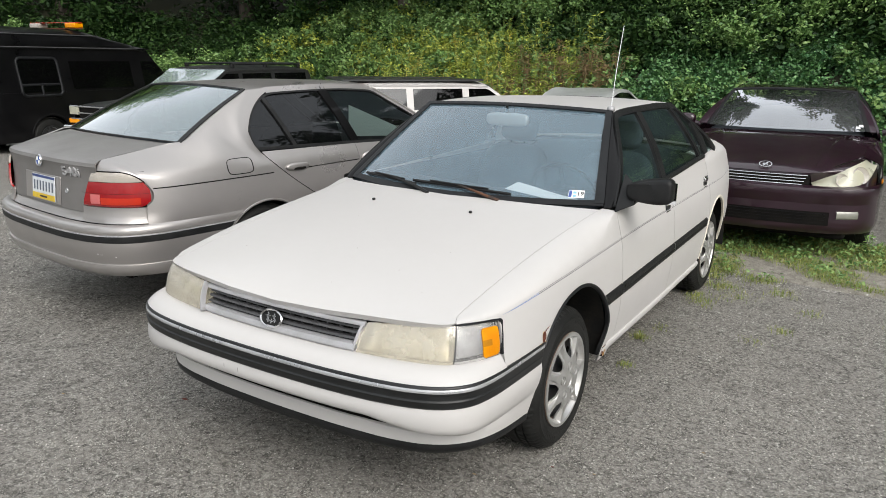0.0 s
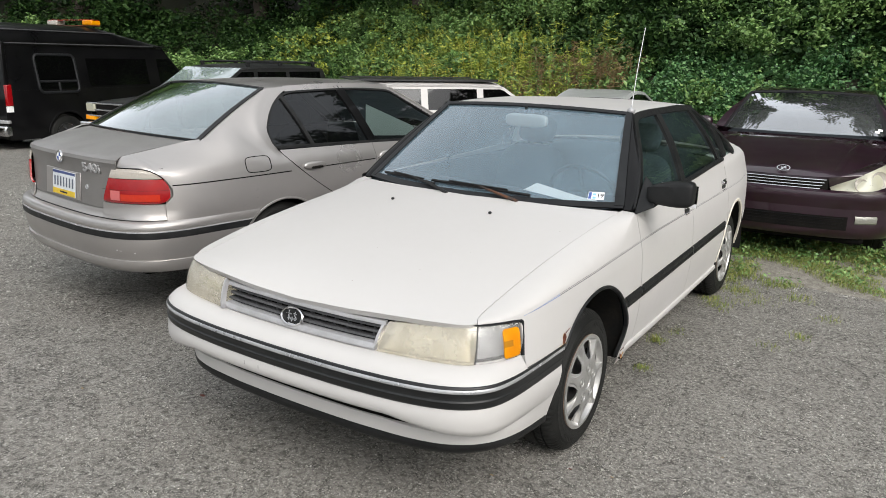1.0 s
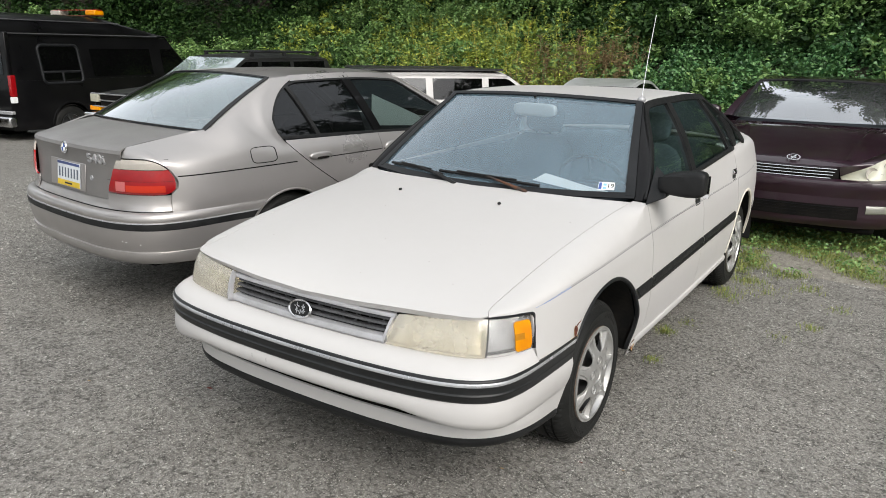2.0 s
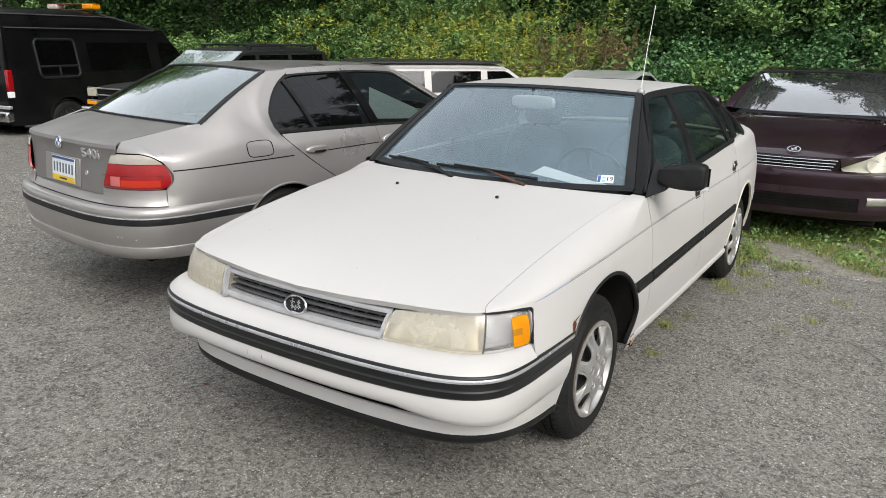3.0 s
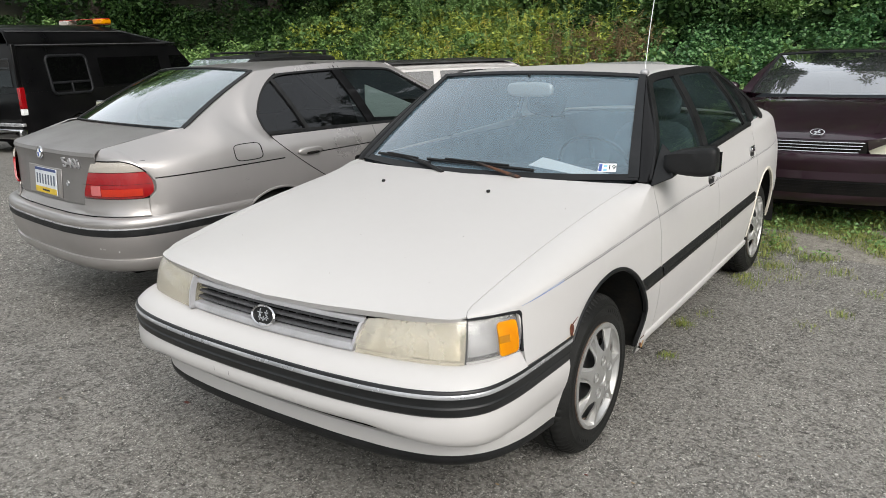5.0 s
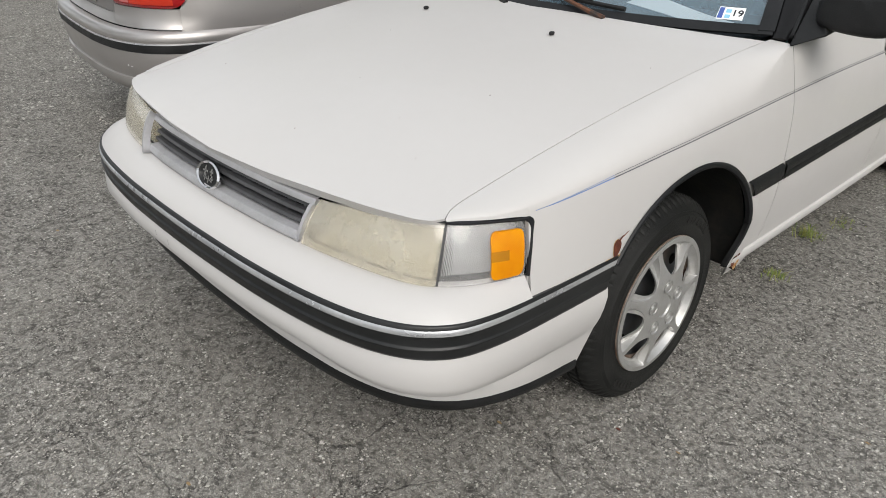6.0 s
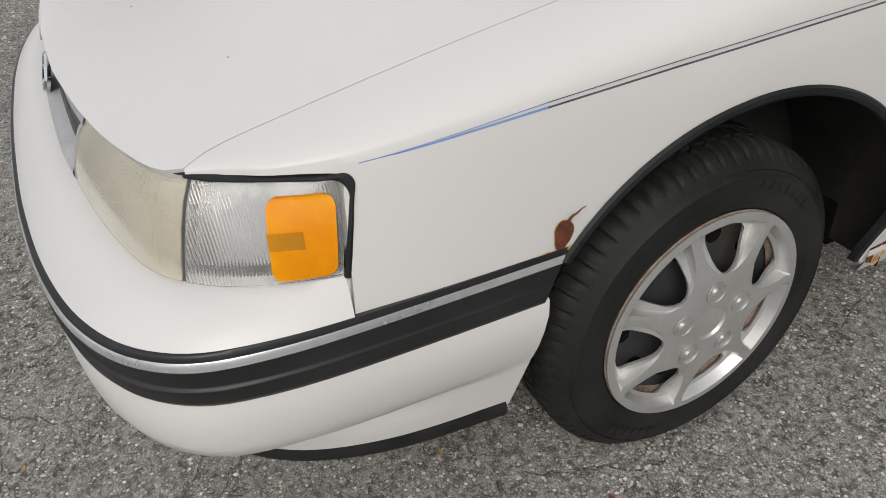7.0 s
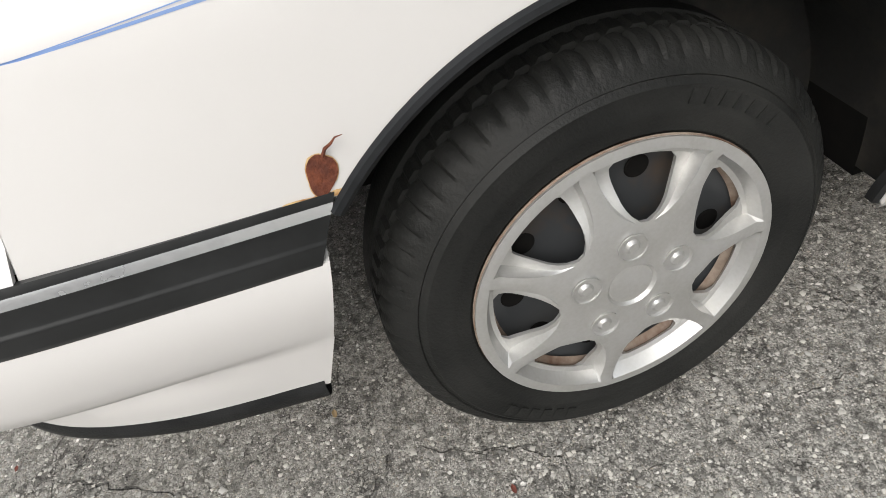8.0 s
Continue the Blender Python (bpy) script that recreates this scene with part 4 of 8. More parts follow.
            # belt moulding
            rows = [[Vector((s * (X(y, belt(y)) + o), y, belt(y) + dz_)) for y in lin(y0, y1, 18)] for dz_, o in ((-0.016, 0.0), (-0.014, 0.007), (0.002, 0.007), (0.012, -0.006))]
            grid("belt_moulding", rows, PLASTIC, d, flip=(s < 0))
        rows = [[Vector((s * (X(y, z) + o), y, z + rise(y))) for y in lin(math.sqrt(0.418 ** 2 - (z - 0.296) ** 2) + 0.010, 0.526, 6)] for z, o in ((0.531, 0.0), (0.536, 0.010), (0.56, 0.012), (0.583, 0.009), (0.587, 0.0))]
        grid("rub_strip", rows, PLASTIC, fender, flip=(s < 0), sharp=60)
        for yy in (pw - 0.002, door_f + 0.003, door_r + 0.003):
            door_gap_bar(car, s, yy, xs, 0.31 if yy < 2 else 0.66, belt(yy) - 0.02)
        # foot of the fender behind the wheel, eaten by rust, with the dark edge of the arch on it
        y_in = C((0.284, 0.366), (0.292, 0.356), (0.317, 0.358), (0.343, 0.367), (0.372, 0.381), (0.40, 0.391), (0.44, 0.394))
        zs_ = lin(0.286, 0.438, 16)
        rows = [[Vector((s * (X(y, z) + 0.001 * (1 - k)), y, z)) for k, y in ((k, y_in(z) + (math.sqrt(0.418 ** 2 - (z - 0.296) ** 2) + 0.008 - y_in(z)) * k) for k in lin(0, 1, 6))] for z in zs_]
        foot_ = grid("fender_foot", rows, WHITE, car, "white foot of the fender with rusted edge", thick=0.006, flip=(s > 0))
        rows = [[Vector((s * (X(y_in(z), z) + o), y_in(z) + d_, z)) for z in lin(0.290, 0.452, 16)] for d_, o in ((0.004, 0.002), (0.0, 0.006), (-0.007, 0.002), (-0.007, -0.012))]
        grid("arch_edge", rows, PLASTIC, foot_, flip=(s < 0))
        # sill panel below the doors, a little proud of them, worn at its front end
        rows = [[Vector((s * (X(y, 0.30) - 0.004 + o), y, z + 0.012 * max(0.0, 1.2 - y))) for y in lin(0.366 if z > 0.26 else 0.46, 2.18, 30)] for z, o in ((0.312, 0.0), (0.307, 0.012), (0.300, 0.014), (0.284, 0.010), (0.264, -0.004), (0.252, -0.03), (0.250, -0.08))]
        sill_ob = grid("sill", rows, WHITE, car, "white sill with rust at its front end", thick=0.004, flip=(s < 0))
        rng = random.Random(5 + s)
        for k in range(7):
            y0, z0, r0 = 0.372 + rng.random() * 0.045, 0.278 + rng.random() * 0.05, 0.004 + rng.random() * 0.009
            vs = [Vector((s * (X(y0, 0.30) + 0.0120 - max(0, 0.290 - z0) * 0.45), y0 + r0 * (0.7 + 0.5 * rng.random()) * math.cos(a), z0 + 1.2 * r0 * math.sin(a))) for a in lin(0, 5.6, 9)]
            put("rust_spot", mesh_of("rust_spot", vs, [tuple(range(9))], (RUST, RUST_EDGE, LINER)[k % 3]), sill_ob)
        # rear quarter
        ysq = arch_cols(door_r + 0.006, 3.35, [RA], 26, 26)
        qzg = lambda y: belt(y) + 0.012
        qxg = C((2.2, 0.66), (2.7, 0.675), (3.35, 0.64))
        q = side_with_top("quarter_panel", car, s, WHITE, ysq, lambda y: zlo(y), lambda y: belt(y) - 0.05, xs, qxg, qzg, bulge=0.8, label="white rear quarter panel with peeling arch paint", rows=16, top=8)
        for k in range(4):
            rows = [[Vector((s * (X(y, z) + 0.0015), y, z + 0.004 * d)) for y in lin(3.02, 3.30, 10)] for d, z in ((0, 0.80 - k * 0.028), (1, 0.80 - k * 0.028))]
            grid("paint_stripe", rows, GRILLE_SILVER, q, flip=(s < 0))
        # pinstripes along the crease, painted blue at the front for sky reflection, dark further back
        for nm, m_, y0, y1 in (("blue_pinstripe", PINSTRIPE, -0.555, -0.33), ("dark_pinstripe", PIN_GREY, -0.33, 3.2)):
            for dz_, w_ in ((0.0, 0.0034 if y0 < -0.5 else 0.0028), (0.0078, 0.0013)):
                ww = lambda y: w_ * (1.0 if y > -0.3 else 0.6 + 0.4 * (y + 0.555) / 0.255)
                dd = lambda y: dz_ * min(1.0, (y + 0.56) / 0.25)
                rows = [[Vector((s * (X(y, zcr(y) - 0.004) + 0.0022), y, zcr(y) - 0.012 + dd(y) + k * ww(y))) for y in lin(y0, y1, 40)] for k in (0, 1)]
                grid(nm, rows, m_, fender, flip=(s < 0))
        arch_trim(car, s, X, FA[0], FA[1], FA[2], radians(21), radians(140), TRIM, w=0.012)
        arch_trim(car, s, X, RA[0], RA[1], RA[2], radians(0), radians(175), PLASTIC if s < 0 else WHITE_OLD)
        for yc, R, _ in (FA, RA):
            wheel_house(car, s, yc, R - 0.004, 0.84)
        # rust hole in front of the arch
        if s > 0:
            y0, z0 = -0.319, 0.604
            rng = random.Random(3)
            def patch(nm, m_, ry, rz, lift, cy, cz):
                vs = []
                for a in lin(0, 2 * math.pi * 27 / 28, 28):
                    k = 1 + 0.10 * math.sin(3 * a + 1) + 0.05 * rng.random()
                    yy, zz = cy + ry * k * math.cos(a) + 0.25 * rz * math.sin(a) * 0.6, cz + rz * k * math.sin(a)
                    vs.append(Vector((X(yy, zz) + lift, yy, zz)))
                return put(nm, mesh_of(nm, vs, [tuple(range(28))], m_), fender)
            patch("rust_halo", RUST_EDGE, 0.0144, 0.0208, 0.0012, y0, z0)
            patch("rust_spot", RUST, 0.0135, 0.0200, 0.0020, y0, z0)
            for ax, az, br, bz in ((-0.028, -0.0215, 0.016, 0.0035), (-0.006, -0.0225, 0.010, 0.004), (0.010, -0.0215, 0.008, 0.003)):
                patch("rust_halo", RUST_EDGE, br, bz, 0.0014, y0 + ax, z0 + az)
            tube("paint_curl", [(X(y0, z0) + 0.003, y0 + 0.006, z0 + 0.019), (X(y0, z0) + 0.006, y0 + 0.009, z0 + 0.027), (X(y0, z0) + 0.009, y0 + 0.015, z0 + 0.032), (X(y0, z0) + 0.011, y0 + 0.020, z0 + 0.038), (X(y0, z0) + 0.010, y0 + 0.027, z0 + 0.038)], 0.0018, RUST, fender, n=6, taper=lambda f: 1.2 - f)

    # -- glasshouse --
    rail_z = C((1.0, 1.338), (1.3, 1.352), (1.7, 1.354), (2.1, 1.340), (2.3, 1.325))
    rail_x = C((0.4, 0.66), (1.05, 0.565), (1.6, 0.575), (2.25, 0.555), (2.9, 0.62))
    near = (0.735, 0.36, 0.545, 0.945, 0.950, 0.565, 1.00, 1.06, 1.357, 1.338)
    far = (0.66, 2.86, 2.72, 1.020, 1.015, 0.55, 2.27, 2.22, 1.350, 1.330)
    cab = Cabin(near, far, belt, X, rail_z, rail_x)
    cab.roof(car, WHITE, label="white roof with a whip antenna")
    ws = quad("windshield", lambda a, b: cab.screen(near, a * 2 - 1, b), 30, 20, WSCREEN, car, "dusty windshield with a painted sky sheen and an inspection sticker")
    ws.visible_shadow = False
    rw = quad("rear_window", lambda a, b: cab.screen(far, 1 - a * 2, b), 24, 14, SIDEGLASS, car)
    rw.visible_shadow = False
    # dark frame round the windshield
    for nm, fn in (("screen_trim", lambda a, b: cab.screen(near, a * 2 - 1, 1.005 - 0.035 * b, 0.004)),
                   ("screen_trim", lambda a, b: cab.screen(near, -1.005 + 0.055 * b, a, 0.004)),
                   ("screen_trim", lambda a, b: cab.screen(near, 1.005 - 0.055 * b, 1 - a, 0.004)),
                   ("screen_trim", lambda a, b: cab.screen(near, 1 - a * 2, -0.02 + 0.050 * b, 0.002))):
        quad(nm, fn, 30, 2, TRIM, ws, thick=0.006)
    tr = quad("rear_screen_trim", lambda a, b: cab.screen(far, a * 2 - 1, 1.0 - 0.06 * b, 0.004), 24, 2, PLASTIC, rw, thick=0.006)
    for s in (-1, 1):
        o = cab.outline(70)
        g = cab.side_glass(car, s, SIDEGLASS, near[2] + 0.02, far[2] - 0.05, "green-tinted side windows")
        g.visible_shadow = False
        cab.side_band("door_frame", car, s, o, 0.030, PLASTIC, "black door frames", lift=0.006, n=90)
        zt = lambda y: cab.top(y) - 0.02
        for y0, y1, wd in ((1.335, 1.40, 0.075), (2.20, 2.10, 0.055)):
            cab.side_band("window_post", car, s, [(y0, belt(y0)), (y1 - 0.03, zt(y1))], wd, PLASTIC, lift=0.005)
        # black C pillar panel
        rows = [[Vector((s * cab.S(y, belt(y) + (cab.top(y) - belt(y)) * f, 0.004 - 0.075 * ((y - 2.36) / 0.34) ** 2), y, belt(y) + (cab.top(y) - belt(y)) * f)) for y in lin(2.36, 2.70, 12)] for f in lin(0, 1, 8)]
        grid("c_pillar", rows, PLASTIC, car, flip=(s < 0), thick=0.012)
        # door mirror with its foot
        # pillar from the windshield's edge round to the side
        for dd, pm in ((near, BLACKP), (far, PLASTIC)):
            def pil(a, b, dd=dd):
                v = -0.03 + 1.03 * b
                p0 = cab.screen(dd, s * 1.0, v, 0.003)
                y, z = dd[2] + (dd[7] - dd[2]) * v, dd[4] + (dd[9] - dd[4]) * v
                q = Vector((s * (cab.S(y, z, -0.004)), y + (0.004 if dd is near else -0.012), z))
                r = p0.lerp(q, a)
                return r + Vector((s * 0.5, -0.5 if dd is near else 0.5, 0.4)) * 0.012 * math.sin(math.pi * a)
            quad("pillar", pil, 6, 20, pm, car, "dark window pillar", thick=0.012, flip=((s > 0) == (dd is far)))
        if s > 0:
            rows = []
            for f in [0.0, 0.004, 0.02, 0.06] + lin(0.12, 0.88, 10) + [0.94, 0.98, 0.996, 1.0]:
                c = math.cos(math.pi * (f - 0.5)) ** 0.13 if 0 < f < 1 else 0.02
                xx = 0.822 + 0.218 * f
                hz, hy = (0.054 + 0.014 * f) * c, (0.060 - 0.008 * f) * c
                cz, cy = 1.026 + 0.010 * f, 0.585 + 0.04 * (1 - f)
                row = []
                for k in range(28):
                    a = 2 * math.pi * k / 28
                    ca, sa = math.cos(a), math.sin(a)
                    row.append(Vector((xx, cy + hy * math.copysign(abs(ca) ** 0.45, ca), cz + hz * math.copysign(abs(sa) ** 0.42, sa) - (0.022 * (1 - f) if sa > 0.3 else 0))))
                rows.append(row)
            mir = grid("door_mirror", rows, PLASTIC, car, "black plastic door mirror", close=True, sharp=50)
            quad("mirror_glass", lambda a, b: Vector((0.865 + a * 0.175, 0.6705 - 0.03 * a, 1.015 + (b - 0.5) * 0.10)), 2, 2, CHROME, mir, thick=0.004)
            put("mirror_foot", mesh_of("mirror_foot", [Vector((x, y, z)) for x, y, z in ((0.80, 0.50, 0.925), (0.80, 0.74, 0.965), (0.765, 0.74, 1.08), (0.775, 0.66, 1.03), (0.875, 0.57, 0.960), (0.875, 0.64, 0.965), (0.86, 0.64, 1.03), (0.86, 0.58, 1.02))],
                [(0, 1, 5, 4), (1, 2, 6, 5), (2, 3, 7, 6), (3, 0, 4, 7), (4, 5, 6, 7), (0, 3, 2, 1)], PLASTIC), mir, bevel=0.006)
    # cowl and wipers
    quad("cowl", lambda a, b: Vector(((a * 2 - 1) * 0.72, 0.30 + 0.10 * (a * 2 - 1) ** 2 + b * 0.13, 0.900 + 0.012 * b)), 24, 4, PLASTIC, car, thick=0.01)
    def on_ws(u, v, lift):
        return cab.screen(near, u, v, lift)
    for u0, v0, u1, v1, up, vp in ((-0.86, 0.055, -0.30, 0.045, -0.42, -0.035), (-0.34, 0.075, 0.44, 0.045, 0.10, -0.035)):
        wp = put("wiper", None, car, "black wiper with a rusty arm")
        tube("wiper_blade", [on_ws(u0 + (u1 - u0) * f, v0 + (v1 - v0) * f + 0.012 * math.sin(math.pi * f), 0.012) for f in lin(0, 1, 14)], 0.008, PLASTIC, wp, n=6)
        mid = on_ws((u0 + u1) / 2, (v0 + v1) / 2 + 0.02, 0.022)
        tube("wiper_arm", [on_ws(up + 0.28, vp + 0.01, 0.02), on_ws(up + 0.16, 0.015, 0.026), mid], 0.0075, PLASTIC if u0 < -0.5 else RUST_DARK, wp, n=6, taper=lambda f: 1.3 - 0.6 * f)
        tube("wiper_link", [on_ws(u0 + (u1 - u0) * f, v0 + (v1 - v0) * f + 0.018, 0.018 + 0.006 * math.sin(math.pi * f)) for f in lin(0.2, 0.8, 8)], 0.005, PLASTIC, wp, n=6)
    # aerial on the corner of the roof
    ab = Vector((0.555, 1.075, 1.352))
    an = put("antenna", None, car, "thin chrome whip antenna with a round base")
    blob("antenna_base", ab, (0.042, 0.05, 0.034), GRILLE_SILVER, an, power=2.2, n=16)
    tube("antenna_rod", [ab + Vector((0, 0, 0.01)), ab + Vector((-0.006, 0.06, 0.20)), ab + Vector((0.004, 0.10, 0.42))], 0.0019, CHROME, an, n=6)
    # sticker inside the glass
    def stick(u0, u1, v0, v1, m_, nm, lift):
        return quad(nm, lambda a, b: cab.screen(near, u0 + (u1 - u0) * a, v0 + (v1 - v0) * b, lift), 4, 2, m_, ws)
    stick(0.790, 0.885, 0.055, 0.125, PAPER, "inspection_sticker", 0.0015)
    stick(0.793, 0.811, 0.06, 0.12, BLUE_INK, "sticker_mark", 0.0022)
    stick(0.818, 0.838, 0.062, 0.082, CYAN_INK, "sticker_mark", 0.0022)
    stick(0.818, 0.838, 0.092, 0.112, CYAN_INK, "sticker_mark", 0.0022)
    c0, cx, cz = cab.screen(near, 0.862, 0.090, 0.003), cab.screen(near, 0.872, 0.090, 0.003), cab.screen(near, 0.862, 0.110, 0.003)
    ex, ez = (cx - c0).normalized(), (cz - c0).normalized()
    mt = Matrix((ex, ez, ex.cross(ez))).transposed().to_4x4()
    mt.translation = c0
    letters("sticker_number", "19", 0.034, 0.0003, INK, ws, mt, bold=0.0006)
    # -- inside --
    inside = put("interior", None, car, "blue-grey cloth interior")
    quad("dashboard", lambda a, b: Vector(((a * 2 - 1) * 0.70, 0.42 + 0.13 * (a * 2 - 1) ** 2 + b * 0.46, 0.925 + 0.012 * math.sin(b * 3) - 0.25 * max(0, b - 0.86) * 7)), 24, 20, DASH, inside, thick=0.02)
    for x in (-0.36, 0.36):
        seat(inside, x, 1.42, CLOTH, h0=0.30)
    blob("rear_seat_cushion", (0, 2.12, 0.42), (1.25, 0.5, 0.2), CLOTH, inside, power=5)
    blob("rear_backrest", (0, 2.48, 0.72), (1.25, 0.16, 0.62), CLOTH, inside, power=5, m=Matrix.Rotation(radians(-22), 4, "X"))
    part("parcel_shelf", box_bm(-0.66, 0.66, 2.55, 2.90, 0.975, 0.99), DASH, inside, bevel=0.005)
    part("floor_pan", box_bm(-0.70, 0.70, 0.56, 2.7, 0.24, 0.28), VOID, inside)
    part("bulkhead", box_bm(-0.72, 0.72, 0.42, 0.45, 0.24, 0.90), VOID, inside)
    for s in (-1, 1):
        part("door_card", box_bm(s * 0.755, s * 0.775, 0.55, 2.45, 0.28, 0.945), CLOTH_TEAL if s > 0 else CLOTH, inside, bevel=0.01)
    stw = put("steering_wheel", None, inside, "dark steering wheel")
    stw.matrix_basis = pose(0.36, 0.985, 0.90, -62, 0, 0)
    rim = [[Vector(((0.185 + 0.013 * math.cos(b)) * math.cos(a), (0.185 + 0.013 * math.cos(b)) * math.sin(a), 0.013 * math.sin(b))) for b in lin(0, 2 * math.pi * 9 / 10, 10)] for a in lin(0, 2 * math.pi, 49)]
    grid("wheel_rim", rim, TRIM, stw, close=True)
    blob("horn_pad", (0, 0, -0.01), (0.17, 0.12, 0.04), PLASTIC, stw)
    for a in (0.0, math.pi, -math.pi / 2):
        tube("wheel_spoke", [(0.06 * math.cos(a), 0.06 * math.sin(a), 0), (0.18 * math.cos(a), 0.18 * math.sin(a), 0)], 0.011, PLASTIC, stw)
    tube("steering_column", [(0, 0, -0.02), (0, 0.02, -0.42)], 0.03, PLASTIC, stw)
    mr = blob("inner_mirror", (0.0, 0.98, 1.275), (0.26, 0.04, 0.072), SILVER_PALE, inside, "rear-view mirror", power=4)
    tube("mirror_stem", [(0, 0.98, 1.30), (0, 0.97, 1.35)], 0.008, PLASTIC, mr)
    for x in (-0.30, 0.30):
        part("sun_visor", box_bm(x - 0.2, x + 0.2, 1.03, 1.19, 1.312, 1.325), CLOTH, inside, bevel=0.005)
    # -- rear --
    rs = Sweep([(0, 0), (0.3, 0.006), (0.52, 0.04), (0.65, 0.11), (0.72, 0.20), (0.745, 0.30)])
    def rear(nm, prof_, m_):
        rows = [[Vector((p.x, 3.63 - (p.y), p.z)) for p in [rs.at(s_, z, 0, o) for s_ in lin(-rs.len, rs.len, 40)]] for z, o in prof_]
        return grid(nm, rows, m_, car, thick=0.006, flip=True)
    rear("rear_panel", [(0.62, -0.04), (0.8, -0.05), (0.93, -0.07), (0.985, -0.10), (1.01, -0.16)], WHITE)
    rear("rear_bumper", [(0.62, -0.04), (0.61, 0.01), (0.5, 0.02), (0.38, 0.01), (0.32, -0.03)], WHITE)
    deck("trunk_lid", car, WHITE, lambda u: 2.84 - 0.12 * u * u, lambda u: 3.50 - 0.06 * u * u, C((2.2, 0.66), (2.7, 0.675), (3.5, 0.64)), lambda y: belt(y) + 0.03, lambda y: 0.018)
    underbody(car, 0.50, 0.46, 3.30, 0.26, 0.40)
    part("engine_block", box_bm(-0.45, 0.45, -0.70, 0.30, 0.30, 0.62), VOID, car)
    part("radiator_support", box_bm(-0.55, 0.55, -0.78, -0.70, 0.32, 0.56), VOID, car)
    for s in (-1, 1):
        wheel(car, 0.812, 0.0, s, turn=29)
        wheel(car, 0.805, 2.58, s, turn=70)
    return car, near, cab


white, w_near, w_cab = white_saloon()


def dash_paper():
    rows = []
    for j, f in enumerate(lin(0, 1, 7)):
        rows.append([Vector((0.15 + 0.41 * a + 0.03 * f, 0.68 - 0.18 * a + 0.095 * f, 0.946 + 0.010 * math.sin(3 * a + 2 * f) * f + 0.016 * f)) for a in lin(0, 1, 12)])
    ob = grid("paper_sheet", rows, PAPER, None, "", thick=0.0015)
    tagged(ob, "creased white sheet of paper lying on the dashboard", "paper")
    for k in range(3):
        r = [[Vector((0.34 + 0.02 * k + 0.10 * a, 0.655 - 0.058 * a + 0.03 * k + 0.004 * b, 0.9535 + 0.0016 * k)) for a in (0, 1)] for b in (0, 1)]
        grid("print_bar", r, BAR, ob)
    return ob


dash_paper()
# ---- the ground ----
def ground_z(x, y):
    a = max(0.0, -x - 3.0)
    b = max(0.0, y - 4.5)
    k = max(0.0, min(1.0, (-x - 10.5) / 3.5))
    return -0.34 * (1 - math.exp(-a / 9.0)) - 0.20 * (1 - math.exp(-b / 6.0)) - 0.19 * k * k * (3 - 2 * k)


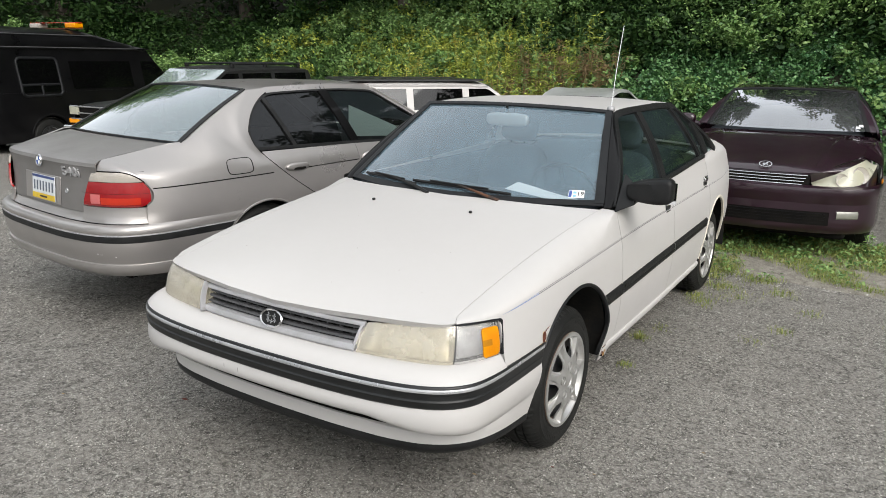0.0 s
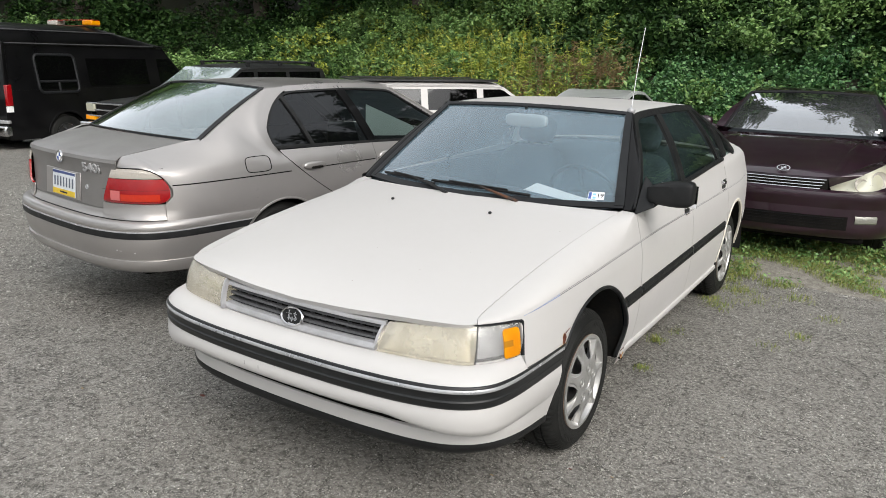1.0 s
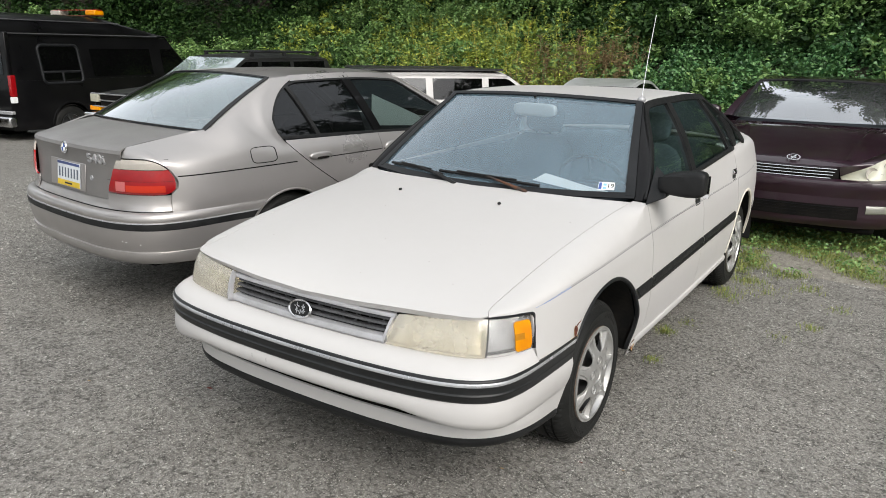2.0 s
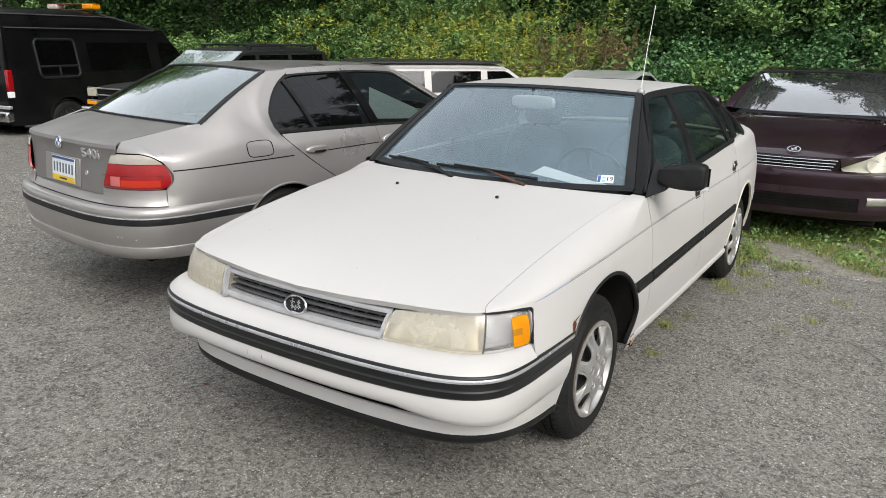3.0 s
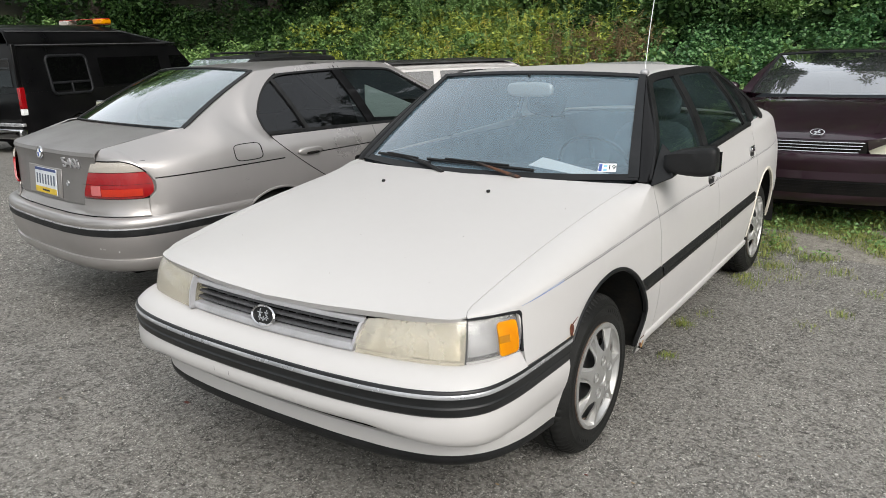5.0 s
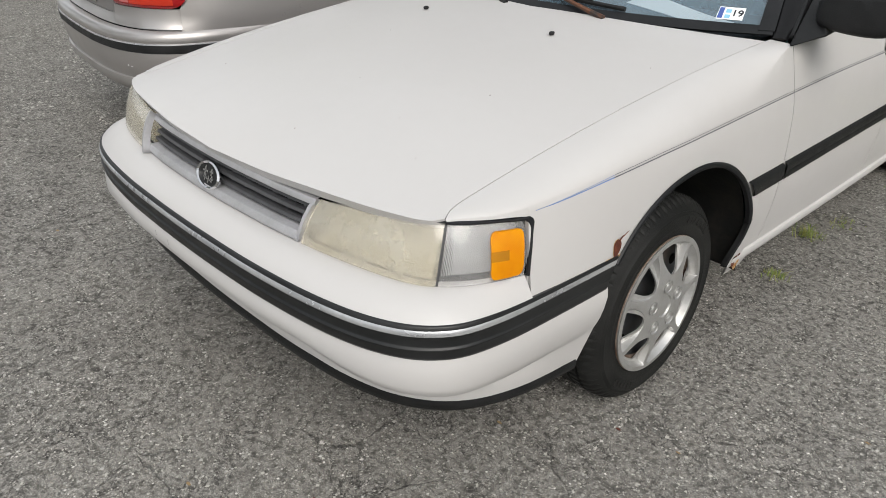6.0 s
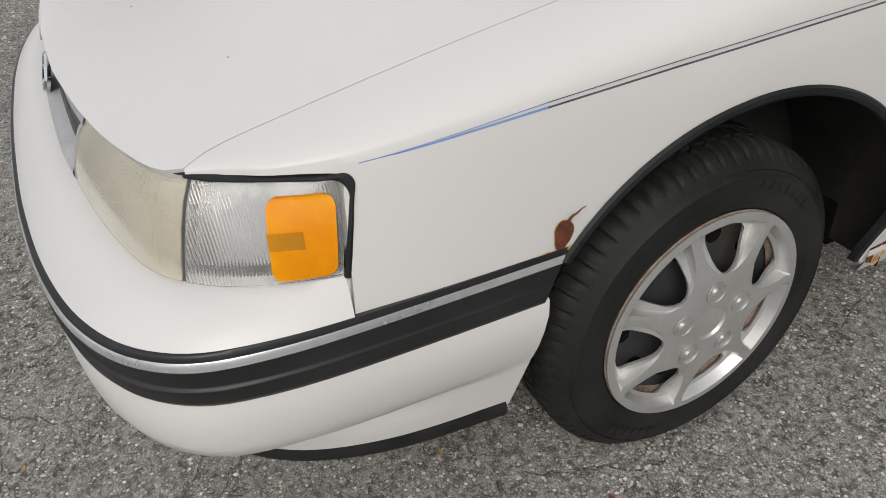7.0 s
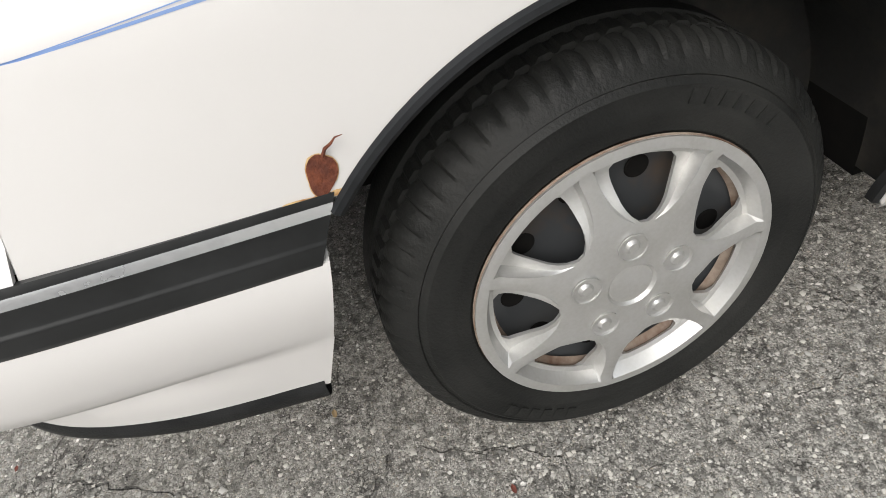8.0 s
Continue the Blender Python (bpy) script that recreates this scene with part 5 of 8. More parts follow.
def asphalt_mat():
    """Worn asphalt: grey binder, pale and dark stones, cracks, dusty patches."""
    m = bpy.data.materials.new("worn_asphalt")
    m.use_nodes = True
    n, li = m.node_tree.nodes, m.node_tree.links.new
    p = n["Principled BSDF"]
    tc = n.new("ShaderNodeTexCoord")
    co = tc.outputs["Object"]

    def noise_(scale, detail=4, rough=0.6):
        t = n.new("ShaderNodeTexNoise")
        t.inputs["Scale"].default_value, t.inputs["Detail"].default_value, t.inputs["Roughness"].default_value = scale, detail, rough
        li(co, t.inputs["Vector"])
        return t

    def ramp(src, a, b, c0=0.0, c1=1.0):
        r = n.new("ShaderNodeMapRange")
        r.inputs[1].default_value, r.inputs[2].default_value, r.inputs[3].default_value, r.inputs[4].default_value = a, b, c0, c1
        li(src, r.inputs[0])
        return r.outputs[0]

    def mix(fac, a, b):
        x = n.new("ShaderNodeMix")
        x.data_type = "RGBA"
        for k, v in ((0, fac), (6, a), (7, b)):
            if isinstance(v, tuple):
                x.inputs[k].default_value = (*v, 1)
            elif isinstance(v, float):
                x.inputs[k].default_value = v
            else:
                li(v, x.inputs[k])
        return x.outputs[2]

    def cells(scale, wob):
        """Angular stones: cells with slightly broken outlines."""
        rag = n.new("ShaderNodeVectorMath")
        rag.operation = "MULTIPLY_ADD"
        li(noise_(scale * 1.6, 2, 0.5).outputs[1], rag.inputs[0])
        rag.inputs[1].default_value = (wob, wob, 0.0)
        li(co, rag.inputs[2])
        v, e = n.new("ShaderNodeTexVoronoi"), n.new("ShaderNodeTexVoronoi")
        e.feature = "DISTANCE_TO_EDGE"
        for t in (v, e):
            t.inputs["Scale"].default_value = scale
            li(rag.outputs[0], t.inputs["Vector"])
        s = n.new("ShaderNodeSeparateColor")
        li(v.outputs["Color"], s.inputs[0])
        return v, e, s

    def times(a, b):
        t = n.new("ShaderNodeMath")
        t.operation = "MULTIPLY"
        li(a, t.inputs[0])
        if isinstance(b, float):
            t.inputs[1].default_value = b
        else:
            li(b, t.inputs[1])
        return t.outputs[0]

    stones, rims, sep = cells(270, 0.0022)
    coarse, coarse_rims, sep2 = cells(120, 0.0040)
    dark = (0.058, 0.055, 0.050)
    # a dark matrix of sand and binder
    base = mix(ramp(noise_(300, 5, 0.75).outputs[0], 0.38, 0.64), (0.066, 0.063, 0.057), (0.62, 0.595, 0.545))
    # small stones in it, most of them grey, some ochre or greenish
    chip = mix(ramp(sep.outputs[0], 0.0, 1.0), (0.20, 0.195, 0.18), (0.72, 0.70, 0.65))
    chip = mix(ramp(sep.outputs[2], 0.75, 0.95, 0.0, 0.5), chip, (0.38, 0.30, 0.20))
    chip = mix(ramp(sep.outputs[2], 0.22, 0.05, 0.0, 0.4), chip, (0.21, 0.225, 0.195))
    speck = ramp(noise_(420, 2).outputs[0], 0.35, 0.7, 0.0, 0.35)
    chip = mix(speck, chip, (0.15, 0.145, 0.135))
    lies = ramp(sep.outputs[1], 0.38, 0.42)
    small = times(lies, ramp(rims.outputs["Distance"], 0.06, 0.17))
    base = mix(times(lies, ramp(rims.outputs["Distance"], 0.09, 0.0, 0.0, 0.3)), base, dark)
    base = mix(small, base, chip)
    # a few larger ones over them
    big = mix(speck, mix(ramp(sep2.outputs[0], 0.0, 1.0), (0.24, 0.235, 0.22), (0.68, 0.66, 0.62)), (0.16, 0.155, 0.145))
    large = ramp(sep2.outputs[1], 0.78, 0.80)
    there = times(large, ramp(coarse_rims.outputs["Distance"], 0.10, 0.18))
    base = mix(times(large, ramp(coarse_rims.outputs["Distance"], 0.11, 0.04, 0.0, 0.3)), base, dark)
    base = mix(there, base, big)
    # binder showing where fines are worn away, dust, patches
    base = mix(ramp(noise_(58, 3, 0.7).outputs[0], 0.53, 0.37, 0.0, 0.80), base, dark)
    base = mix(ramp(noise_(105, 2).outputs[0], 0.62, 0.70, 0.0, 0.8), base, (0.042, 0.040, 0.037))
    base = mix(ramp(noise_(1.1, 6).outputs[0], 0.35, 0.7, 0.0, 0.22), base, (0.255, 0.247, 0.235))
    base = mix(ramp(noise_(0.35, 4).outputs[0], 0.45, 0.65, 0.0, 0.18), base, (0.34, 0.32, 0.28))
    pale = times(ramp(sep2.outputs[1], 0.925, 0.935), ramp(coarse.outputs["Distance"], 0.42, 0.34))
    base = mix(pale, base, mix(ramp(sep2.outputs[0], 0.2, 0.9), (0.50, 0.48, 0.43), (0.84, 0.82, 0.78)))
    # pits where stones have gone, and short squirming clefts
    base = mix(ramp(noise_(27, 4, 0.7).outputs[0], 0.48, 0.36, 0.0, 0.58), base, dark)
    far = n.new("ShaderNodeMath")
    far.operation = "SUBTRACT"
    far.inputs[1].default_value = 0.5
    li(noise_(11, 5, 0.72).outputs[0], far.inputs[0])
    size = n.new("ShaderNodeMath")
    size.operation = "ABSOLUTE"
    li(far.outputs[0], size.inputs[0])
    cleft = times(ramp(size.outputs[0], 0.005, 0.024, 1.0, 0.0), ramp(noise_(4.5, 3).outputs[0], 0.47, 0.58))
    base = mix(times(cleft, 0.75), base, (0.036, 0.034, 0.032))
    # short ragged cracks
    warp = n.new("ShaderNodeVectorMath")
    warp.operation = "MULTIPLY_ADD"
    li(noise_(7.0, 3, 0.7).outputs[1], warp.inputs[0])
    warp.inputs[1].default_value = (0.09, 0.09, 0.0)
    li(co, warp.inputs[2])
    cr = n.new("ShaderNodeTexVoronoi")
    cr.feature = "DISTANCE_TO_EDGE"
    cr.inputs["Scale"].default_value = 3.4
    li(warp.outputs[0], cr.inputs["Vector"])
    wid = ramp(noise_(3.2, 4).outputs[0], 0.47, 0.68, 0.0004, 0.022)
    less = n.new("ShaderNodeMath")
    less.operation = "DIVIDE"
    li(cr.outputs["Distance"], less.inputs[0])
    li(wid, less.inputs[1])
    crack = ramp(less.outputs[0], 0.45, 1.0, 1.0, 0.0)
    base = mix(times(times(crack, ramp(noise_(0.5, 2).outputs[0], 0.40, 0.56, 0.35, 1.0)), 0.42), base, (0.028, 0.027, 0.026))
    li(base, p.inputs["Base Color"])
    p.inputs["Roughness"].default_value = 0.88
    p.inputs["Specular IOR Level"].default_value = 0.25
    h = n.new("ShaderNodeMath")
    h.operation = "SUBTRACT"
    both = n.new("ShaderNodeMath")
    both.operation = "MAXIMUM"
    li(times(small, 0.65), both.inputs[0])
    li(there, both.inputs[1])
    li(both.outputs[0], h.inputs[0])
    li(crack, h.inputs[1])
    bp = n.new("ShaderNodeBump")
    bp.inputs["Strength"].default_value, bp.inputs["Distance"].default_value = 1.0, 0.005
    li(h.outputs[0], bp.inputs["Height"])
    li(bp.outputs[0], p.inputs["Normal"])
    return m


ASPHALT = asphalt_mat()


def ground():
    def axis(a, b, near, far):
        v, c = [], a
        while c < b:
            v.append(c)
            c += near if -16 < c < 14 else far
        return v + [b]
    xs, ys = axis(-400, 400, 0.5, 16), axis(-400, 400, 0.5, 16)
    rows = [[Vector((x, y, ground_z(x, y))) for x in xs] for y in ys]
    ob = grid("ground", rows, ASPHALT)
    tagged(ob, "worn grey asphalt lot with cracks and pale stones", "ground", kind="structure")


ground()
# ---- the grey saloon, built with its tail towards -y ----
def grey_saloon():
    car = thing("grey_sedan", "champagne grey metallic sedan seen from behind, parked beside the white sedan", "car", pose(-2.551, 0.697, ground_z(-2.6, 0.8), 0, 0, -6.7))
    # origin under the rear axle, tail at y = -1.08
    plan = C((-0.64, 0.855), (-0.34, 0.885), (0.1, 0.897), (0.8, 0.90), (2.2, 0.897), (2.9, 0.885), (3.4, 0.84))
    inset = C((0.18, 0.08), (0.26, 0.045), (0.36, 0.015), (0.52, 0.0), (0.66, 0.0), (0.80, 0.010), (0.885, 0.022), (0.93, 0.042), (0.99, 0.075))
    X = lambda y, z: plan(y) - inset(z)
    sill = C((-0.8, 0.33), (0.4, 0.24), (2.4, 0.24), (3.2, 0.28))
    belt = C((-0.8, 0.985), (-0.4, 1.0), (0.0, 0.998), (0.8, 0.982), (1.7, 0.955), (2.3, 0.935), (3.4, 0.80))
    RA, FA = (0.16, 0.37, 0.31), (2.90, 0.37, 0.31)
    zlo = arch_bottom(sill, [RA, FA])
    crease = C((-0.9, 0.835), (0, 0.845), (1.5, 0.862), (2.6, 0.86))
    # glasshouse: near end is the rear window
    rail_z = C((0.1, 1.36), (0.5, 1.388), (1.0, 1.398), (1.5, 1.375))
    rail_x = C((-0.5, 0.67), (0.3, 0.592), (0.8, 0.592), (1.4, 0.58), (2.2, 0.66))
    near = (0.715, -0.44, -0.34, 1.086, 1.074, 0.585, 0.18, 0.25, 1.397, 1.374)
    far = (0.72, 2.28, 2.12, 0.98, 0.975, 0.56, 1.50, 1.44, 1.405, 1.378)
    cab = Cabin(near, far, belt, X, rail_z, rail_x)
    cab.roof(car, GREY, label="grey metallic roof")
    rw = quad("rear_window", lambda a, b: cab.screen(near, a * 2 - 1, b, arch=0.03), 28, 18, BACKGLASS, car, "rear window reflecting the sky, paled by a painted film")
    rw.visible_shadow = False
    for fn in (lambda a, b: cab.screen(near, a * 2 - 1, 1.01 - 0.025 * b, 0.003, 0.03), lambda a, b: cab.screen(near, -1.01 + 0.05 * b, a, 0.003, 0.03),
               lambda a, b: cab.screen(near, 1.01 - 0.05 * b, 1 - a, 0.003, 0.03), lambda a, b: cab.screen(near, 1 - a * 2, -0.005 + 0.012 * b, 0.003, 0.03)):
        quad("window_seal", fn, 24, 2, PLASTIC, rw, thick=0.004)
    fw = quad("windshield", lambda a, b: cab.screen(far, 1 - 2 * a, b), 24, 12, SIDEGLASS, car)
    fw.visible_shadow = False
    edge = C((0.0, 0.165), (0.10, 0.140), (0.3, 0.128), (0.5, 0.165), (0.7, 0.235), (0.85, 0.32), (1.0, 0.46))
    zedge = lambda v: belt(edge(v)) + (rail_z(edge(v)) - belt(edge(v))) * v
    ev = lin(0.0, 1.0, 60)
    jz, jy = [0.995 - 0.34 * f for f in lin(0, 1, 30)][::-1], [0.17 + 0.02 * f + 0.40 * f ** 1.3 for f in lin(0, 1, 30)][::-1]
    joint = lambda z: float(np.interp(z, jz, jy))
    ez, ey = [zedge(v) for v in ev], [edge(v) for v in ev]
    for s in (-1, 1):
        quad("windshield_pillar", lambda a, b: cab.screen(far, s * 1.0, b).lerp(Vector((s * cab.S(far[2] + (far[7] - far[2]) * b, far[4] + (far[9] - far[4]) * b, 0.008), far[2] + (far[7] - far[2]) * b - 0.02, far[4] + (far[9] - far[4]) * b)), a), 4, 14, GREY, car, thick=0.012)
        # one dark glass behind the black window frame
        q0, q1 = 0.12, 2.06
        top = lambda y: min(cab.top(y) - 0.03, float(np.interp(y, ey[8:], ez[8:])) if y < 0.46 else 9.0)
        for g0, g1, gm, lb in ((q0, 0.93, DARKGLASS, "dark rear side window"), (0.93, q1, MIDGLASS, "grey-tinted front side window")):
            g = side_sheet("side_window", lin(g0, g1, 26), lambda y: belt(y) + 0.004, lambda y: max(top(y), belt(y) + 0.006), lambda y, z: cab.S(y, z) - 0.010, s, gm, car, lb, rows=12, thick=0.0)
        ring = [(edge(v), zedge(v)) for v in lin(0.0, 0.86, 26)] + [(y, max(top(y), belt(y) + 0.006)) for y in lin(0.42, q1, 44)]
        cab.side_band("window_frame", car, s, ring, 0.012, PLASTIC, "black window frame", lift=0.004, n=80)
        cab.side_band("drip_rail", car, s, [(y, max(top(y), belt(y) + 0.006) + 0.035) for y in lin(0.40, q1, 50)], 0.036, GREY, lift=0.004, n=80)
        cab.side_band("belt_moulding", car, s, [(y, belt(y) + 0.016) for y in lin(q0 - 0.01, q1, 30)], 0.020, PLASTIC, lift=0.006)
        cab.side_band("window_post", car, s, [(0.47, belt(0.47)), (0.33, top(0.33) + 0.012)], 0.030, PLASTIC, lift=0.004)
        cab.side_band("window_post", car, s, [(1.02, belt(1.02)), (0.86, top(0.86) + 0.012)], 0.075, BLACKP, "glossy black door pillar", lift=0.004)
        for nm, y0, y1 in (("rear_door", 0.602, 1.03), ("front_door", 1.035, 2.12)):
            if nm == "rear_door":
                rows = []
                for r_ in lin(0, 1, 19):
                    row = []
                    for c_ in lin(0, 1, 16):
                        y = 0.6 + 0.43 * c_
                        z = 0.24 + (belt(y) - 0.002 - 0.24) * r_
                        yj = joint(z) + 0.004
                        y = yj + (1.03 - yj) * c_
                        row.append(Vector((s * X(y, z), y, z)))
                    rows.append(row)
                d = grid(nm, rows, GREY, car, "grey metallic door with a body-coloured handle", thick=0.008, flip=(s < 0))
            else:
                d = side_sheet(nm, arch_cols(y0, y1, [RA, FA], 24, 20), lambda y: zlo(y), lambda y: belt(y) - 0.002, X, s, GREY, car, "grey metallic door with a body-coloured handle", rows=18)
            hy = 0.43 if nm == "rear_door" else y0 + 0.12
            hz = 0.868
            hx = X(hy, hz)
            hd = blob("door_handle", (s * (hx + 0.006), hy, hz), (0.035, 0.20, 0.052 if nm == "rear_door" else 0.09), GREY, d, power=2.6, n=20)
            blob("handle_recess", (s * (hx + 0.012), hy + 0.01, hz - 0.012), (0.030, 0.12, 0.020), VOID, hd, power=3, n=14)
        f = side_sheet("front_fender", arch_cols(2.125, 3.3, [FA], 24, 22), zlo, lambda y: belt(y) - 0.03, X, s, GREY, car, "grey front fender", rows=14)
        q = d
        # dark strip along the doors' crease, its shade put into the colour
        for y0, y1 in ((0.40, 1.02), (1.045, 2.11)):
            rows = [[Vector((s * (X(y, crease(y)) + o), y, crease(y) + dz_)) for y in lin(y0, y1, 16)] for dz_, o in ((0.004, 0.001), (0.0, 0.0025), (-0.003, 0.001))]
            grid("crease_shade", rows, VOID, q, flip=(s < 0))
        door_gap_bar(car, s, 1.0325, X, 0.25, 0.97)
        for yc, R, _ in (RA, FA):
            wheel_house(car, s, yc, R - 0.004, 0.87)
        wheel(car, 0.855, 0.16, s, R=0.325, rim=0.215, width=0.23, detail=False, style="five")
        wheel(car, 0.855, 2.90, s, R=0.325, rim=0.215, width=0.23, detail=False, style="five")
    # -- tail --
    sw = Sweep([(x, y + 0.16) for x, y in [(0, -1.115), (0.30, -1.108), (0.52, -1.080), (0.68, -1.025), (0.79, -0.94), (0.85, -0.83), (0.880, -0.68), (0.893, -0.37), (0.8985, -0.21)]], w=C((0, 1.0), (0.455, 1.0), (0.655, 0.7), (0.91, 0.10), (1.0, 0.08)))
    s_t = sw.s_y(-0.56)
    def tail_band(nm, prof_, m_, parent, label="", thick=0.0, lift=0.0, back=0.0):
        rows = []
        for z, o in prof_:
            e = sw.s_y(RA[0] - math.sqrt(max(0.0, (RA[1] + 0.004) ** 2 - max(0.0, z - RA[2]) ** 2)) - back)
            rows.append([sw.at(f * e, z, o, lift) for f in lin(-1, 1, 120)])
        return grid(nm, rows, m_, parent, label, thick=thick)
    bump = tail_band("rear_bumper", [(0.628, -0.05), (0.630, -0.014), (0.622, -0.001), (0.605, 0.005), (0.588, 0.005), (0.574, 0.0)], GREY, car, "grey bumper with a black rubber strip", 0.006)
    tail_band("bumper_strip", [(0.578, -0.004), (0.577, 0.006), (0.560, 0.009), (0.540, 0.008), (0.532, -0.004)], PLASTIC, bump, "black rubber strip", back=0.008, lift=0.006)
    tail_band("strip_bright", [(0.584, -0.002), (0.582, 0.007), (0.576, 0.008)], STRIP_HI, bump, back=0.008, lift=0.006)
    tail_band("bumper_face", [(0.575, -0.004), (0.538, 0.001), (0.51, 0.002), (0.47, -0.004), (0.43, -0.014), (0.405, -0.024)], GREY, bump, thick=0.006)
    tail_band("bumper_apron", [(0.405, -0.032), (0.397, -0.012), (0.382, -0.010), (0.355, -0.020), (0.330, -0.042), (0.318, -0.10)], GREY, bump, thick=0.004)
    # tail panel: boot lid, lamps
    lid = [(0.69, -0.070), (0.725, -0.072), (0.825, -0.082), (0.905, -0.086), (0.955, -0.078), (0.965, -0.074), (0.985, -0.082), (0.998, -0.105), (1.004, -0.135)]
    xl, xl_low = sw.s_x(0.615), sw.s_x(0.485)
    lid_s = lambda z: xl_low + (xl - xl_low) * min(1.0, (z - 0.69) / 0.245)
    lid_ob = sw.band("trunk_lid", lambda z: -lid_s(z), lambda z: lid_s(z), lid, GREY_DULL, car, "faded grey trunk lid with a round badge", n=60, thick=0.008, dz=lambda a, f: -0.046 * f * (a / s_t) ** 5)
    sw.band("tail_backing", -s_t, s_t, [(0.63, -0.075), (0.80, -0.10), (0.95, -0.10), (0.985, -0.12)], GREY, car, n=60, dz=lambda a, f: -0.06 * f * (a / s_t) ** 5)
    sw.band("tail_valance", -xl_low, xl_low, [(0.640, -0.05), (0.655, -0.060), (0.67, -0.067), (0.686, -0.071)], GREY, car, n=60, thick=0.006)
    for s in (-1, 1):
        sw.band("tail_valance", s * xl_low, s * (sw.s_y(-0.635) - 0.030), [(0.640, -0.05), (0.655, -0.058), (0.68, -0.064), (0.71, -0.068), (0.730, -0.069)], GREY, car, n=40, thick=0.006)
    lo, hi_ = sw.s_x(0.500), sw.s_y(-0.635)
    off_ = lambda z: float(np.interp(z, [0.60, 0.651, 0.69, 0.825, 0.93], [-0.03, -0.05, -0.070, -0.080, -0.083]))
    s_end = C((0.733, hi_ - 0.075), (0.745, hi_ - 0.030), (0.772, hi_ + 0.002), (0.815, hi_ + 0.006), (0.86, hi_ - 0.016), (0.895, hi_ - 0.055), (0.925, hi_ - 0.12), (0.938, hi_ - 0.20))
    ends = [(s_end(z), z) for z in lin(0.815, 0.938, 40)][::-1]
    over = lambda q: float(np.interp(q, [e[0] for e in ends], [e[1] for e in ends])) + 0.006
    s_far = sw.s_y(-0.10)
    ZS = 0.905

    def body(q, z):
        """The body's side at length q round the tail and height z, run into the flat side."""
        p = sw.at(q, z, off_(z))
        k = max(0.0, min(1.0, (p.y + 0.80) / 0.36))
        k = k * k * (3 - 2 * k)
        return Vector((p.x + (X(p.y, z) - p.x) * k, p.y, z))

    # the panel's rear edge follows the lamp, then drops to the bumper
    q_start = C((0.70, hi_ - 0.036), (0.735, hi_ - 0.036), (0.750, hi_ - 0.018), (0.775, hi_ + 0.010), (0.80, hi_ + 0.014))

    def side_pt(c, z):
        """c from 0 to 1 round the tail, from 1 to 2 along the flat side to the door joint."""
        if c <= 1:
            q = q_start(z) + (s_far - q_start(z)) * c
            return body(q, z)
        y = -0.10 + 0.69 * (c - 1)
        if y > 0.1:
            y = 0.1 + (y - 0.1) * (joint(z) - 0.1) / 0.49
        return Vector((X(y, z), y, z))

    bez = lambda p0, p1, p2, p3, f: p0 * (1 - f) ** 3 + p1 * 3 * f * (1 - f) ** 2 + p2 * 3 * f * f * (1 - f) + p3 * f ** 3
    lid_at = lambda k: sw.at(xl, 1.004 - 0.046 * (xl / s_t) ** 5, -0.135).lerp(Vector((0.70, -0.40, 1.080)), k)

    def raw_top(c, f):
        """From the side's top over the shoulder: c below 0 above the lamp, then along the trunk lid and up the pillar."""
        if c < 0:
            q = hi_ + 0.014 + (hi_ + 0.014 - xl - 0.004) * c
            z0 = over(q)
            z1 = max(ZS, z0)
            p0, p3 = body(q, z1), lid_at(0.10 * max(0.0, 1 + c))
            h = p3.z - p0.z
            inw = (Vector((p3.x, p3.y, 0)) - Vector((p0.x, p0.y, 0)))
            return bez(p0, p0 + inw * 0.10 + Vector((0, 0, h * 0.42)), p0 + inw * 0.52 + Vector((0, 0, h * 0.86)), p3, f)
        p0 = side_pt(min(c, 2.0), ZS)
        k = c / 2.0
        ka = 0.42
        if k < ka:
            p3 = lid_at(0.10 + 0.90 * (k / ka) ** 0.9)
            slope = 0.0
        else:
            g = (k - ka) / (1 - ka)
            if g < 0.72:
                p3 = cab.screen(near, 1.0, g / 0.72, 0.0, 0.03)
            else:
                y = near[7] + (0.46 - near[7]) * (g - 0.72) / 0.28
                p3 = Vector((rail_x(y) + 0.004, y, rail_z(y)))
            slope = min(1.0, g * 1.8)
            slope = slope * slope * (3 - 2 * slope)
        h = p3.z - p0.z
        inw = Vector((p3.x - p0.x, p3.y - p0.y, 0))
        p1 = (p0 + inw * 0.10 + Vector((0, 0, h * 0.42))).lerp(Vector((p0.x - 0.018, p0.y + 0.26 * (p3.y - p0.y), p0.z + h * 0.26)), slope)
        flat = p0 + inw * 0.52 + Vector((0, 0, h * 0.86))
        steep = Vector((p3.x + 0.30 * h, p3.y - 0.34 * h, p3.z - 0.42 * h))
        r = bez(p0, p1, flat.lerp(steep, slope), p3, f)
        return r

    def top_pt(c, f):
        r = raw_top(c, f)
        if c > 0.7:
            # the last column meets the door joint and the window's edge
            last = raw_top(2.0, f)
            z = last.z
            y = joint(z) if z < ez[0] - 0.03 else float(np.interp(z, [ez[0] - 0.03] + ez[4:], [joint(ez[0] - 0.03)] + ey[4:]))
            x = X(y, z) if z < ez[0] - 0.03 else min(X(y, z), cab.S(y, z, 0.006)) if z < ez[0] else cab.S(y, z, 0.006)
            g = min(1.0, (c - 0.7) / 1.3) ** 1.5
            r = r + Vector((x - last.x, y - last.y, 0)) * g
        return r
    def surf_x(y, z):
        if z <= ZS:
            return X(y, z)
        c, a, b = 1 + (y + 0.10) / 0.69, 0.0, 1.0
        for _ in range(24):
            m_ = (a + b) / 2
